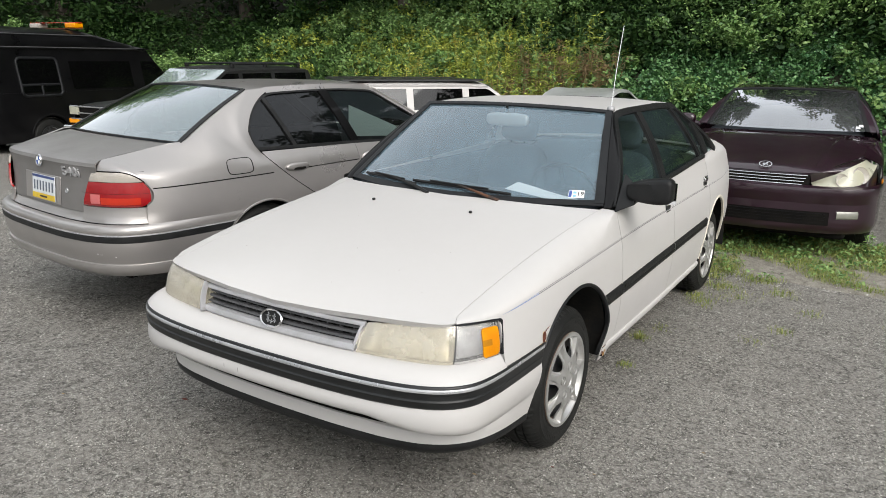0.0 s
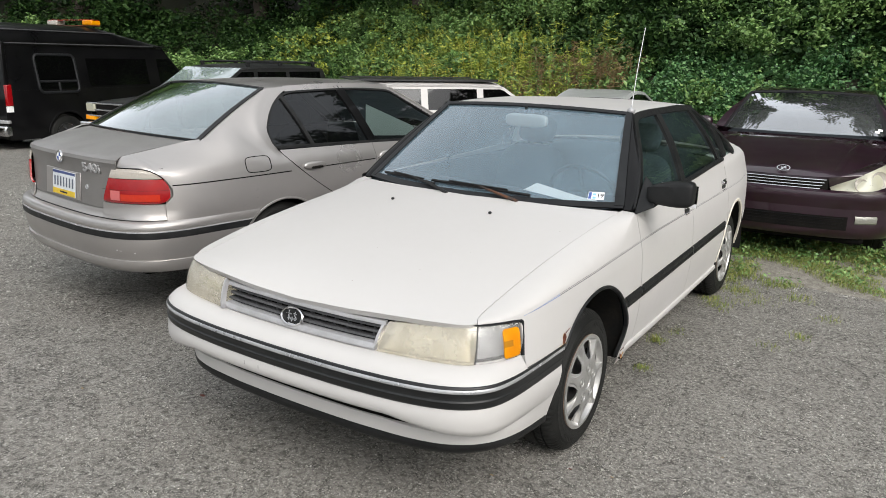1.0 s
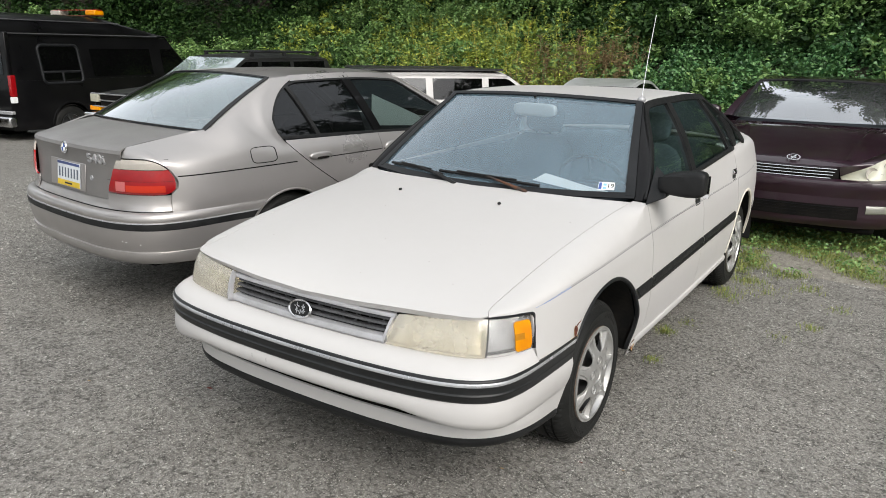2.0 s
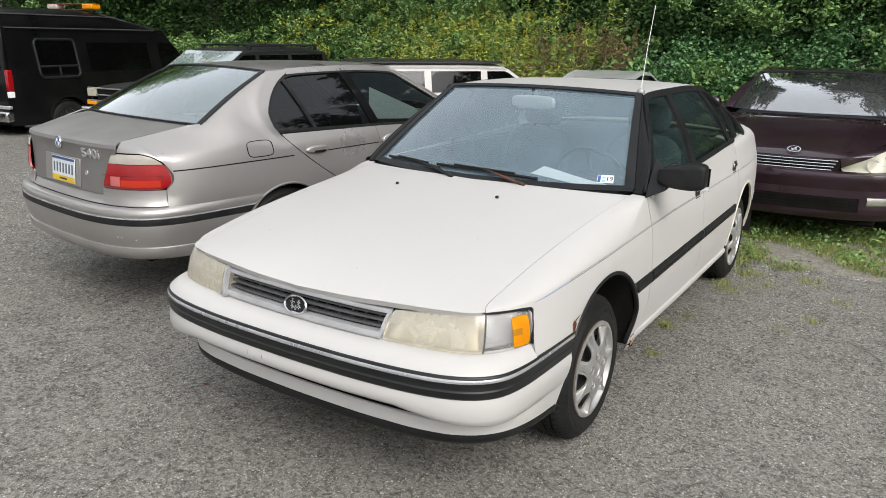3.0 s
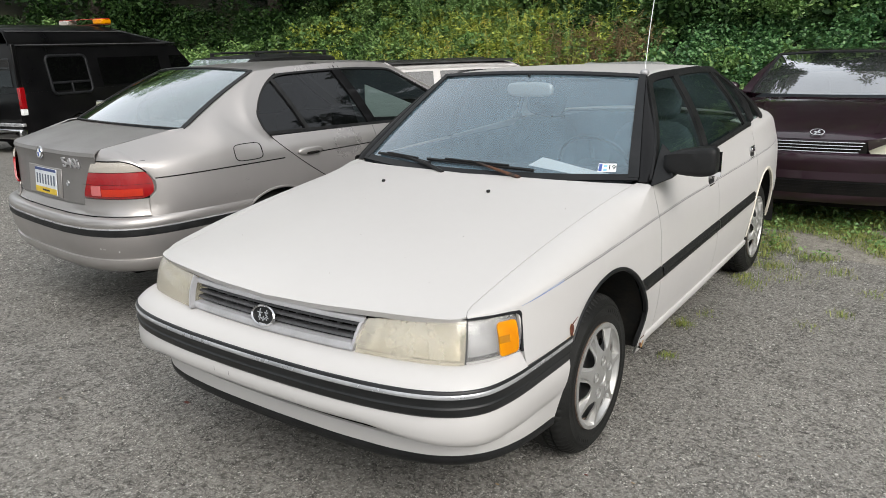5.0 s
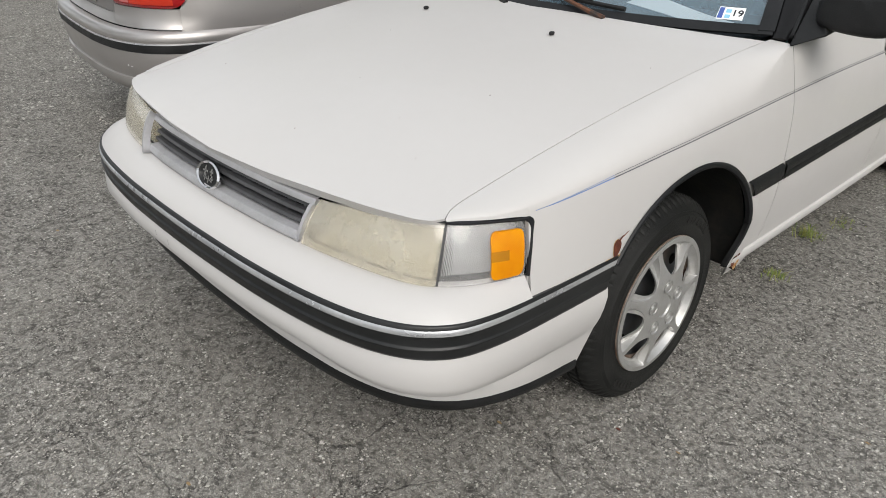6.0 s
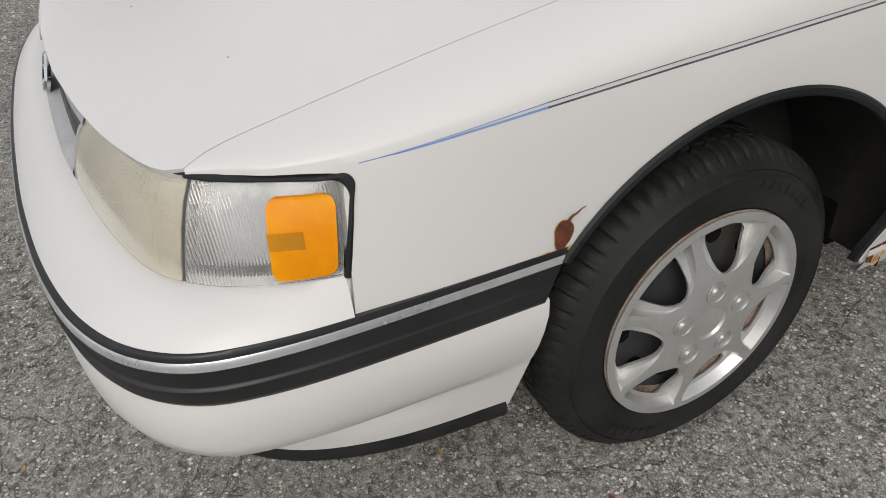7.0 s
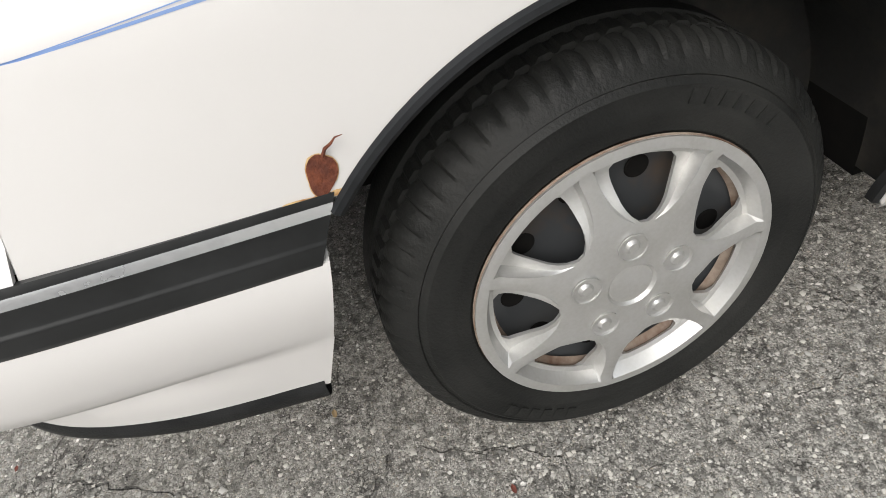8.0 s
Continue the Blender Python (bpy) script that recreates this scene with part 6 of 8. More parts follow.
            a, b = (m_, b) if top_pt(c, m_).z < z else (a, m_)
        return top_pt(c, a).x
    def relax(rows, i0):
        """Evens out the shoulder above row i0 without shrinking it."""
        a = np.array([[tuple(p) for p in r] for r in rows])
        for k in range(160):
            b = a[i0:, 22:]
            d = (b[:-2, 1:-1] + b[2:, 1:-1] + b[1:-1, :-2] + b[1:-1, 2:]) / 4 - b[1:-1, 1:-1]
            b[1:-1, 1:-1] += d * (0.6 if k % 2 == 0 else -0.605)
        return [[Vector(p) for p in r] for r in a]
    mir_ = lambda p, s: Vector((s * p.x, p.y, p.z))
    for s in (-1, 1):
        cs = lin(-1, -0.0001, 22) + sorted(set(lin(0, 1, 22) + [1 + (y + 0.10) / 0.69 for y in arch_cols(-0.099, 0.59, [RA], 14, 26)]))
        rows = []
        for r_ in lin(0, 1, 17):
            row = []
            for c in cs:
                if c < 0:
                    q_ = hi_ + 0.014 + (hi_ + 0.014 - xl - 0.004) * c
                    z0 = over(q_)
                    row.append(mir_(body(q_, z0 + (max(ZS, z0) - z0) * r_), s))
                    continue
                y = side_pt(c, 0.64).y if c <= 1 else -0.10 + 0.69 * (c - 1)
                z0 = max(zlo(y), 0.612) if y < 0.1 else zlo(y)
                row.append(mir_(side_pt(c, z0 + (ZS - z0) * r_), s))
            rows.append(row)
        for f in lin(0, 1, 27)[1:]:
            rows.append([mir_(top_pt(c, f), s) for c in cs])
        rows = relax(rows, 16)
        q = grid("quarter_panel", rows, GREY, car, "grey rear quarter panel with a fuel flap", thick=0.008, flip=(s < 0), sharp=60, keep=lambda i, j: not (j == 21 and i < 16))
        # the crease's painted shade, carried on over the quarter panel
        rows = []
        for dz_, o in ((0.004, 0.001), (0.0, 0.0028), (-0.003, 0.001)):
            row = []
            for c in lin(0.0, 1.72, 50):
                p = side_pt(c, 0.84 + 0.004 * c + dz_)
                row.append(Vector((s * (p.x + o), p.y - (o if c < 0.5 else 0), p.z)))
            rows.append(row)
        grid("crease_shade", rows, VOID, q, flip=(s < 0))
        tube("door_joint", [(s * (X(joint(z), z) + 0.0003), joint(z) + 0.002, z) for z in lin(0.995, 0.655, 20)], 0.0028, VOID, q, n=5)
        arch_trim(car, s, X, RA[0], RA[1], RA[2], radians(20), radians(178), GREY, w=0.012)
        # fuel flap joint
        if s > 0:
            loop = []
            for a in lin(0, 2 * math.pi, 40):
                ca, sa = math.cos(a), math.sin(a)
                loop.append(((-0.02 + 0.095 * math.copysign(abs(ca) ** 0.45, ca)), 0.915 + 0.048 * math.copysign(abs(sa) ** 0.45, sa)))
            tube("fuel_flap_joint", [(s * (surf_x(y, z) + 0.0005), y, z) for y, z in loop], 0.003, VOID, q, n=5)
        rows = [[sw.at(s * (lo + 0.075 * (z - 0.733) / 0.2 + (s_end(z) - lo - 0.075 * (z - 0.733) / 0.2) * f), z, o) for f in lin(0, 1, 36)] for z, o in ((0.733, -0.070), (0.741, -0.062), (0.752, -0.058), (0.77, -0.057), (0.80, -0.060), (0.835, -0.064), (0.86, -0.067), (0.878, -0.070))]
        lp = grid("tail_lamp", rows, LENS_RED, car, "red tail lamp with a pale upper band", thick=0.012)
        rows = [[sw.at(s * (lo + 0.003 + 0.075 * (z - 0.733) / 0.2 + (s_end(z) - lo - 0.003 - 0.075 * (z - 0.733) / 0.2) * f), z, o) for f in lin(0, 1, 36)] for z, o in ((0.881, -0.070), (0.892, -0.071), (0.908, -0.074), (0.923, -0.079), (0.935, -0.088))]
        grid("indicator_lens", rows, LENS_SMOKE, lp, thick=0.010)
        sw.band("reverse_lens", s * (lo + 0.075), s * (lo + 0.150), [(0.752, -0.058), (0.77, -0.057), (0.808, -0.061)], LENS_PINK, lp, n=8, lift=0.0015)
        sw.band("fog_lens", s * (lo + 0.155), s * (hi_ - 0.06), [(0.750, -0.0585), (0.765, -0.0572), (0.79, -0.059)], LENS_RED_HOT, lp, n=10, lift=0.0015)
        sw.band("lamp_seam", s * lo, s * hi_, [(0.813, -0.0613), (0.8145, -0.0615)], VOID, lp, n=30, lift=0.0015)
        sw.band("lamp_gasket", s * (lo - 0.006), s * (hi_ - 0.02), [(0.731, -0.078), (0.835, -0.087), (0.940, -0.095)], VOID, lp, n=36)
    def rear_deck(u, v):
        a = abs(u)
        f_ = sw.at(u * s_t, 1.004 - 0.046 * a ** 5, -0.135)
        k = xl / s_t
        y = -0.36
        z0 = belt(y) - 0.035
        if a <= k:
            r = a / k
            b_ = Vector((0.69 * r * (0.80 + 0.20 * r) , -0.44 + 0.08 * r * r, 1.078 - 0.012 * r * r))
        else:
            g_ = (1 - a) / (1 - k)
            p0, p2 = Vector((X(y, z0), z0)), Vector((0.69, 1.066))
            p1 = Vector((p0.x - (p0.x - p2.x) * 0.125, p0.y + (p2.y - p0.y) * 0.875))
            w_ = p0 * (1 - g_) ** 2 + p1 * 2 * g_ * (1 - g_) + p2 * g_ * g_
            b_ = Vector((w_.x, y, w_.y))
        b_.x = math.copysign(b_.x, u)
        return f_.lerp(b_, v) + Vector((0, 0, 0.010 * math.sin(math.pi * v)))
    kk = xl / s_t
    quad("trunk_top", lambda a, b: rear_deck((a * 2 - 1) * (kk - 0.003), b), 40, 14, GREY_DULL, car, "faded grey trunk lid top", thick=0.01)
    tl = lambda x, z, o: sw.at(math.copysign(sw.s_x(abs(x)), x), z, float(np.interp(z, [q[0] for q in lid], [q[1] for q in lid])), o)
    def facing(x, z, o):
        p0, px, pz = tl(x, z, o), tl(x + 0.02, z, o), tl(x, z + 0.02, o)
        ex, ez = (px - p0).normalized(), (pz - p0).normalized()
        m = Matrix((ex, ez, ex.cross(ez))).transposed().to_4x4()
        m.translation = p0
        return m
    b = facing(0.0, 0.957, 0.006) @ Matrix.Rotation(-math.pi / 2, 4, "Y")
    badge = revolve("round_badge", [(0.0, 0.003), (0.028, 0.003), (0.030, 0.005), (0.036, 0.005), (0.038, 0.0), (0.038, -0.006)], CHROME, lid_ob, "round badge in blue, white and chrome", n=36, m=b)
    for k in range(4):
        vs = [b @ Vector((0.0035, 0, 0))] + [b @ Vector((0.0035, 0.026 * math.cos(a), 0.026 * math.sin(a))) for a in lin(k * math.pi / 2, (k + 1) * math.pi / 2, 9)]
        put("badge_quarter", mesh_of("badge_quarter", vs, [tuple(range(10))], BLUE_INK if k % 2 else PAPER), badge)
    letters("model_number", "540i", 0.078, 0.004, GRILLE_SILVER, lid_ob, facing(0.375, 0.918, 0.004) @ Matrix.Scale(1.35, 4, (1, 0, 0)), "chrome model number", bold=0.0012)
    # plate in its recess: characters as bars
    m = facing(0.03, 0.79, 0.008)
    rec = part("plate_recess", box_bm(-0.235, 0.235, -0.085, 0.085, -0.006, 0.0), GREY, lid_ob, bevel=0.004)
    rec.matrix_basis = facing(0.0, 0.79, 0.003)
    pl = part("licence_plate", box_bm(-0.152, 0.152, -0.076, 0.076, -0.001, 0.003), PLATE_W, lid_ob, "white licence plate with a yellow lower band", bevel=0.002)
    pl.matrix_basis = m
    part("plate_band", box_bm(-0.149, 0.149, -0.074, -0.040, 0.0, 0.0042), PLATE_Y, pl)
    part("plate_band", box_bm(-0.149, 0.149, 0.058, 0.074, 0.0, 0.0042), PLATE_B, pl)
    for k in range(7):
        x0 = -0.120 + k * 0.040
        part("plate_bar", box_bm(x0 - 0.009, x0 + 0.009, -0.022, 0.038, 0.0, 0.0044), BAR, pl)
    part("plate_bar", box_bm(-0.05, 0.05, -0.062, -0.052, 0.0, 0.0048), INK, pl)
    rk = facing(0.31, 0.80, 0.001) @ Matrix.Rotation(-math.pi / 2, 4, "Y")
    revolve("lid_lock", [(0.0, 0.002), (0.012, 0.002), (0.014, 0.004), (0.016, 0.0)], STRIP_HI, lid_ob, n=20, m=rk)
    # scuffs on the bumper
    rng = random.Random(8)
    for k in range(9):
        ss = sw.s_x(0.72) + rng.uniform(-0.10, 0.22)
        z0 = rng.uniform(0.44, 0.53)
        w_ = rng.uniform(0.004, 0.016)
        sw.band("paint_chip", ss, ss + w_, [(z0, 0.002), (z0 + rng.uniform(0.002, 0.006), 0.002)], PAPER, bump, n=3, lift=0.0012)
    # -- inside and front --
    inside = put("interior", None, car, "dark interior with pale seats")
    for x in (-0.38, 0.38):
        seat(inside, x, 1.25, DASH, h0=0.34).matrix_basis = pose(x, 1.15, 0, 0, 0, 180)
    blob("rear_bench", (0, 0.35, 0.66), (1.3, 0.18, 0.66), DASH, inside, power=5, m=Matrix.Rotation(radians(20), 4, "X"))
    part("parcel_shelf", box_bm(-0.64, 0.64, -0.36, 0.22, 0.99, 1.01), DASH, inside, bevel=0.006)
    part("floor_pan", box_bm(-0.78, 0.78, 0.1, 2.4, 0.24, 0.28), VOID, inside)
    part("dashboard", box_bm(-0.72, 0.72, 1.95, 2.25, 0.70, 0.96), DASH, inside, bevel=0.04)
    # reflective sunshade behind the front side glass
    put("window_shade", mesh_of("window_shade", [Vector((0.70, 1.10, 1.01)), Vector((0.74, 1.72, 0.975)), Vector((0.70, 1.62, 1.06)), Vector((0.645, 1.16, 1.24))], [(0, 1, 2, 3)], PAPER), inside, "pale folded sunshade", thick=0.004)
    deck("hood", car, GREY, lambda u: 2.32 - 0.12 * u * u, lambda u: 3.55 - 0.18 * u * u, C((2.2, 0.74), (3.6, 0.70)), C((2.2, 0.975), (2.8, 0.92), (3.3, 0.82), (3.6, 0.70)), lambda y: 0.02)
    fs = Sweep([(0, 0), (0.4, 0.02), (0.65, 0.09), (0.8, 0.22), (0.85, 0.36)])
    rows = [[Vector((p.x, 3.66 - p.y, p.z)) for p in [fs.at(s_, z, 0, o) for s_ in lin(-fs.len, fs.len, 40)]] for z, o in ((0.22, -0.05), (0.35, 0.0), (0.55, 0.0), (0.70, -0.05), (0.76, -0.14))]
    grid("front_bumper", rows, GREY, car, thick=0.006, flip=True)
    underbody(car, 0.62, -0.70, 3.4, 0.26, 0.42)
    part("boot_floor", box_bm(-0.60, 0.60, -0.78, -0.3, 0.42, 0.90), VOID, car)
    return car


grey_saloon()


# ---- the dark plum saloon, nose towards -y ----
def plum_saloon():
    car = thing("plum_sedan", "dark plum sedan with cloudy headlights standing on weedy asphalt", "car", pose(0.885, 4.80, ground_z(0.9, 5) + 0.0, 0, 0, 3.0))
    plan = C((-0.70, 0.83), (-0.4, 0.875), (0.0, 0.895), (0.8, 0.905), (2.6, 0.90), (3.2, 0.87), (3.6, 0.80))
    inset = C((0.2, 0.07), (0.3, 0.03), (0.5, 0.0), (0.65, 0.0), (0.8, 0.015), (0.9, 0.045), (1.0, 0.09))
    X = lambda y, z: plan(y) - inset(z)
    sill = C((-0.8, 0.26), (0.4, 0.22), (2.4, 0.22), (3.3, 0.3))
    belt = C((-0.5, 0.80), (0.0, 0.885), (0.6, 0.93), (1.6, 0.965), (2.6, 1.0), (3.5, 1.0))
    FA, RA = (0.0, 0.37, 0.31), (2.72, 0.37, 0.31)
    zlo = arch_bottom(sill, [FA, RA])
    rail_z = C((1.1, 1.325), (1.6, 1.36), (2.2, 1.35), (2.8, 1.29))
    rail_x = C((0.5, 0.68), (1.2, 0.565), (1.8, 0.58), (2.6, 0.56), (3.0, 0.64))
    near = (0.745, 0.33, 0.60, 0.985, 0.975, 0.59, 1.10, 1.20, 1.35, 1.325)
    far = (0.68, 3.05, 2.92, 1.05, 1.04, 0.54, 2.50, 2.42, 1.345, 1.315)
    cab = Cabin(near, far, belt, X, rail_z, rail_x)
    cab.roof(car, PLUM)
    ws = quad("windshield", lambda a, b: cab.screen(near, a * 2 - 1, b, arch=0.03), 28, 16, LEXGLASS, car, "windshield reflecting trees, paled by a painted sky film")
    ws.visible_shadow = False
    for fn in (lambda a, b: cab.screen(near, a * 2 - 1, 1.01 - 0.05 * b, 0.003, 0.03), lambda a, b: cab.screen(near, -1.01 + 0.05 * b, a, 0.003, 0.03), lambda a, b: cab.screen(near, 1.01 - 0.05 * b, 1 - a, 0.003, 0.03)):
        quad("screen_seal", fn, 20, 2, PLASTIC, ws, thick=0.004)
    for u0, v0 in ((0.86, 0.06), (0.90, 0.10)):
        quad("screen_sticker", lambda a, b: cab.screen(near, u0 + 0.05 * a, v0 + 0.05 * b, 0.002, 0.03), 2, 2, PAPER, ws)
    quad("rear_window", lambda a, b: cab.screen(far, 1 - 2 * a, b), 20, 10, SIDEGLASS, car).visible_shadow = False
    xg, zc_ = C((-0.95, 0.60), (-0.7, 0.66), (0.0, 0.74), (0.6, 0.76)), C((-0.93, 0.735), (-0.85, 0.775), (-0.6, 0.835), (-0.2, 0.90), (0.2, 0.95), (0.5, 0.965))
    crown = lambda y: 0.035
    hf = C((0.0, -0.925), (0.4, -0.915), (0.66, -0.885), (0.78, -0.74), (0.9, -0.52), (1.0, -0.34))
    hood = deck("hood", car, PLUM, lambda u: hf(abs(u)), lambda u: 0.36 + 0.20 * u * u, xg, zc_, crown, "dark plum hood with tree reflections", nu=50, nv=30, lip=0.02)
    for s in (-1, 1):
        rows = [[Vector((s * (0.40 + 0.14 * f + d), -0.80 + 1.1 * f, zc_(-0.80 + 1.1 * f) - 0.035 * ((0.40 + 0.14 * f) / xg(-0.8 + 1.1 * f)) ** 2.5 + h)) for f in lin(0, 1, 20)] for d, h in ((-0.03, 0.0005), (0.0, 0.010), (0.03, 0.0005))]
        grid("hood_ridge", rows, PLUM, hood, flip=(s > 0))
        f = side_with_top("front_fender", car, s, PLUM, arch_cols(-0.36, 0.62, [FA], 22, 24), lambda y: max(zlo(y), 0.55 if y < -0.3 else 0), lambda y: belt(y) - 0.06, X, xg, lambda y: zc_(y) - 0.035, label="dark plum fender", rows=14, top=8)
        blob("side_marker", (s * (X(-0.42, 0.66) + 0.004), -0.42, 0.655), (0.016, 0.085, 0.04), LENS_AMBER, f, power=3, n=14)
        for nm, y0, y1 in (("front_door", 0.626, 1.60), ("rear_door", 1.606, 2.45)):
            side_sheet(nm, arch_cols(y0, y1, [RA], 18, 18), zlo, lambda y: belt(y) - 0.004, X, s, PLUM, car, "dark plum door", rows=12)
        side_with_top("quarter_panel", car, s, PLUM, arch_cols(2.456, 3.6, [RA], 18, 20), zlo, lambda y: belt(y) - 0.05, X, C((2.4, 0.66), (3.6, 0.62)), lambda y: belt(y) + 0.03, label="dark plum quarter panel", rows=12, top=6)
        side_sheet("side_window", lin(near[2] + 0.04, far[2] - 0.2, 24), lambda y: belt(y), lambda y: max(cab.top(y) - 0.03, belt(y)), lambda y, z: cab.S(y, z) - 0.008, s, DARKGLASS, car, rows=8, thick=0.0)
        cab.side_band("window_frame", car, s, cab.outline(60), 0.05, PLUM, lift=0.004, n=70)
        cab.side_band("window_post", car, s, [(1.58, belt(1.58)), (1.62, cab.top(1.62) - 0.02)], 0.07, PLASTIC, lift=0.003)
        for dd in (near, far):
            quad("pillar", lambda a, b, dd=dd: cab.screen(dd, s * 1.0, b, 0.002, 0.03).lerp(Vector((s * cab.S(dd[2] + (dd[7] - dd[2]) * b, dd[4] + (dd[9] - dd[4]) * b, 0.008), dd[2] + (dd[7] - dd[2]) * b + (0.02 if dd is near else -0.02), dd[4] + (dd[9] - dd[4]) * b)), a), 4, 14, PLUM, car, thick=0.012)
        mir = blob("door_mirror", (s * 0.99, 0.80, 1.005), (0.20, 0.13, 0.135), PLUM, car, "dark plum door mirror", power=2.8, n=20)
        tube("mirror_arm", [(s * 0.86, 0.80, 0.955), (s * 0.95, 0.80, 0.985)], 0.03, PLUM, mir)
        for yc, R, _ in (FA, RA):
            wheel_house(car, s, yc, R - 0.004, 0.86)
        wheel(car, 0.85, 0.0, s, R=0.325, rim=0.215, width=0.21, detail=False, style="five")
        wheel(car, 0.85, 2.72, s, R=0.325, rim=0.215, width=0.21, detail=False, style="five")
    sw = Sweep([(0, -1.0), (0.3, -0.985), (0.52, -0.945), (0.68, -0.875), (0.79, -0.77), (0.85, -0.64), (0.875, -0.5), (0.885, -0.375)], w=C((0, 1.0), (0.5, 1.0), (0.75, 0.6), (1.0, 0.15)))
    E_ = sw.len
    bump = sw.band("front_bumper", -E_, E_, [(0.635, -0.085), (0.640, -0.03), (0.628, 0.002), (0.600, 0.010), (0.57, 0.004), (0.53, -0.006), (0.502, -0.012)], PLUM, car, "plum bumper with a lower air intake", n=100, thick=0.006)
    sw.band("bumper_lower", -E_, E_, [(0.502, -0.012), (0.44, -0.012), (0.375, -0.006), (0.325, -0.004), (0.29, -0.014), (0.262, -0.04), (0.252, -0.10)], PLUM, bump, n=100, thick=0.006)
    for z0 in (0.345, 0.370, 0.395, 0.420):
        sw.band("intake_slat", -0.50, 0.50, [(z0, -0.002), (z0 + 0.005, 0.004), (z0 + 0.010, -0.002)], BLACKP, bump, n=40)
    # dark sheet behind the slats, painted with the intake's shade
    sw.band("intake_void", -0.53, 0.53, [(0.33, 0.001), (0.44, -0.004)], VOID, bump, n=40, lift=0.0035)
    for s in (-1, 1):
        fog = sw.band("fog_lamp", s * (sw.s_x(0.575)), s * (sw.s_x(0.575) + 0.175), [(0.385, -0.004), (0.395, 0.004), (0.435, 0.004), (0.450, -0.006)], LENS_FOG, bump, "pale fog lamp", n=16, lift=0.006)
        sw.band("fog_recess", s * sw.s_x(0.56), s * (sw.s_x(0.575) + 0.20), [(0.365, -0.003), (0.468, -0.008)], PLUM, bump, n=16, lift=0.004)
        # headlamp: a long cover swept back over the corner
        def hl(a, b, s=s):
            y0 = C((0.0, -0.935), (0.35, -0.87), (0.7, -0.70), (1.0, -0.47))(a)
            x0 = C((0.0, 0.380), (0.35, 0.620), (0.7, 0.765), (1.0, 0.822))(a)
            z0, z1 = C((0.0, 0.640), (0.45, 0.648), (0.65, 0.672), (0.8, 0.712), (0.92, 0.755), (1.0, 0.792))(a), C((0.0, 0.655), (0.2, 0.722), (0.45, 0.792), (0.7, 0.832), (0.88, 0.838), (0.96, 0.826), (1.0, 0.800))(a)
            z = z0 + (z1 - z0) * b
            k = 0.075 * b ** 1.4
            return Vector((s * (x0 - k * (0.3 + 0.7 * a)), y0 + k * (1.3 - a), z))
        def over_lamp(a, b, s=s):
            u = 0.56 + 0.44 * a
            y = hf(u) + 0.004
            edge_ = Vector((s * u * xg(y), y, zc_(y) - 0.035 * u ** 2.5 - 0.002))
            return hl(a, 0.97).lerp(edge_, b) + Vector((0, 0, 0.006 * math.sin(math.pi * b)))
        quad("lamp_foot", lambda a, b: hl(a, 0.02).lerp(Vector((hl(a, 0).x + s * 0.012, hl(a, 0).y - 0.012, 0.632)), b), 24, 4, PLUM, car, thick=0.006, flip=(s > 0))
        quad("lamp_surround", over_lamp, 24, 6, PLUM, car, thick=0.006, flip=(s < 0))
        head = quad("headlight", hl, 24, 10, LENS_CLOUDY, car, "large cloudy headlight", thick=0.01, flip=(s < 0))
        for a0, r in ((0.30, 0.055), (0.58, 0.068)):
            c = hl(a0, 0.45)
            rr = Matrix.Translation(c + Vector((0, 0.0, 0))) @ Vector((s * 0.55, -0.8, 0.35)).to_track_quat("X", "Z").to_matrix().to_4x4()
            revolve("lamp_bowl", [(r * 0.15, -0.012), (r * 0.7, -0.006), (r * 0.95, 0.003), (r, 0.0075), (r * 1.05, 0.003)], LENS_SMOKE, head, n=28, m=rr)
    grille = sw.band("grille", -0.36, 0.36, [(0.628, -0.07), (0.632, -0.055), (0.72, -0.085), (0.735, -0.10)], VOID, car, "chrome-barred grille", n=40)
    for k, z0 in enumerate((0.645, 0.668, 0.691, 0.714)):
        ww = 0.300 + 0.014 * k
        sw.band("grille_bar", -ww, ww, [(z0, -0.058 - 0.012 * k), (z0 + 0.002, -0.045 - 0.012 * k), (z0 + 0.0065, -0.047 - 0.012 * k), (z0 + 0.008, -0.062 - 0.012 * k)], CHROME, grille, n=40, sharp=60)
    tilt = Matrix.Translation((0, -0.868, 0.782)) @ Matrix.Rotation(radians(-55), 4, "X")
    ring = []
    for q, d in ((1.0, 0.0), (1.0, -0.008), (0.86, -0.008), (0.84, 0.0)):
        ring.append([tilt @ Vector((0.052 * q * math.cos(a), d, 0.036 * q * math.sin(a))) for a in lin(0, 2 * math.pi * 35 / 36, 36)])
    badge = grid("oval_badge", ring, CHROME, hood, "oval chrome badge", close=True)
    for a, ln in ((55, 0.055), (-12, 0.045)):
        part("badge_mark", box_bm(-ln / 2, ln / 2, -0.007, 0, -0.006, 0.006, m=Matrix.Rotation(radians(-a), 4, "Y")), CHROME, badge).matrix_basis = tilt
    inside = put("interior", None, car, "pale interior")
    for x in (-0.38, 0.38):
        seat(inside, x, 1.60, TAN, h0=0.36)
    part("dashboard", box_bm(-0.72, 0.72, 0.62, 1.0, 0.72, 0.955), DASH, inside, bevel=0.05)
    part("floor_pan", box_bm(-0.76, 0.76, 0.4, 2.9, 0.24, 0.28), VOID, inside)
    blob("rear_bench", (0, 2.62, 0.74), (1.3, 0.2, 0.7), TAN, inside, power=5, m=Matrix.Rotation(radians(-20), 4, "X"))
    blob("inner_mirror", (0, 1.13, 1.30), (0.26, 0.04, 0.07), PLASTIC, inside, power=4)
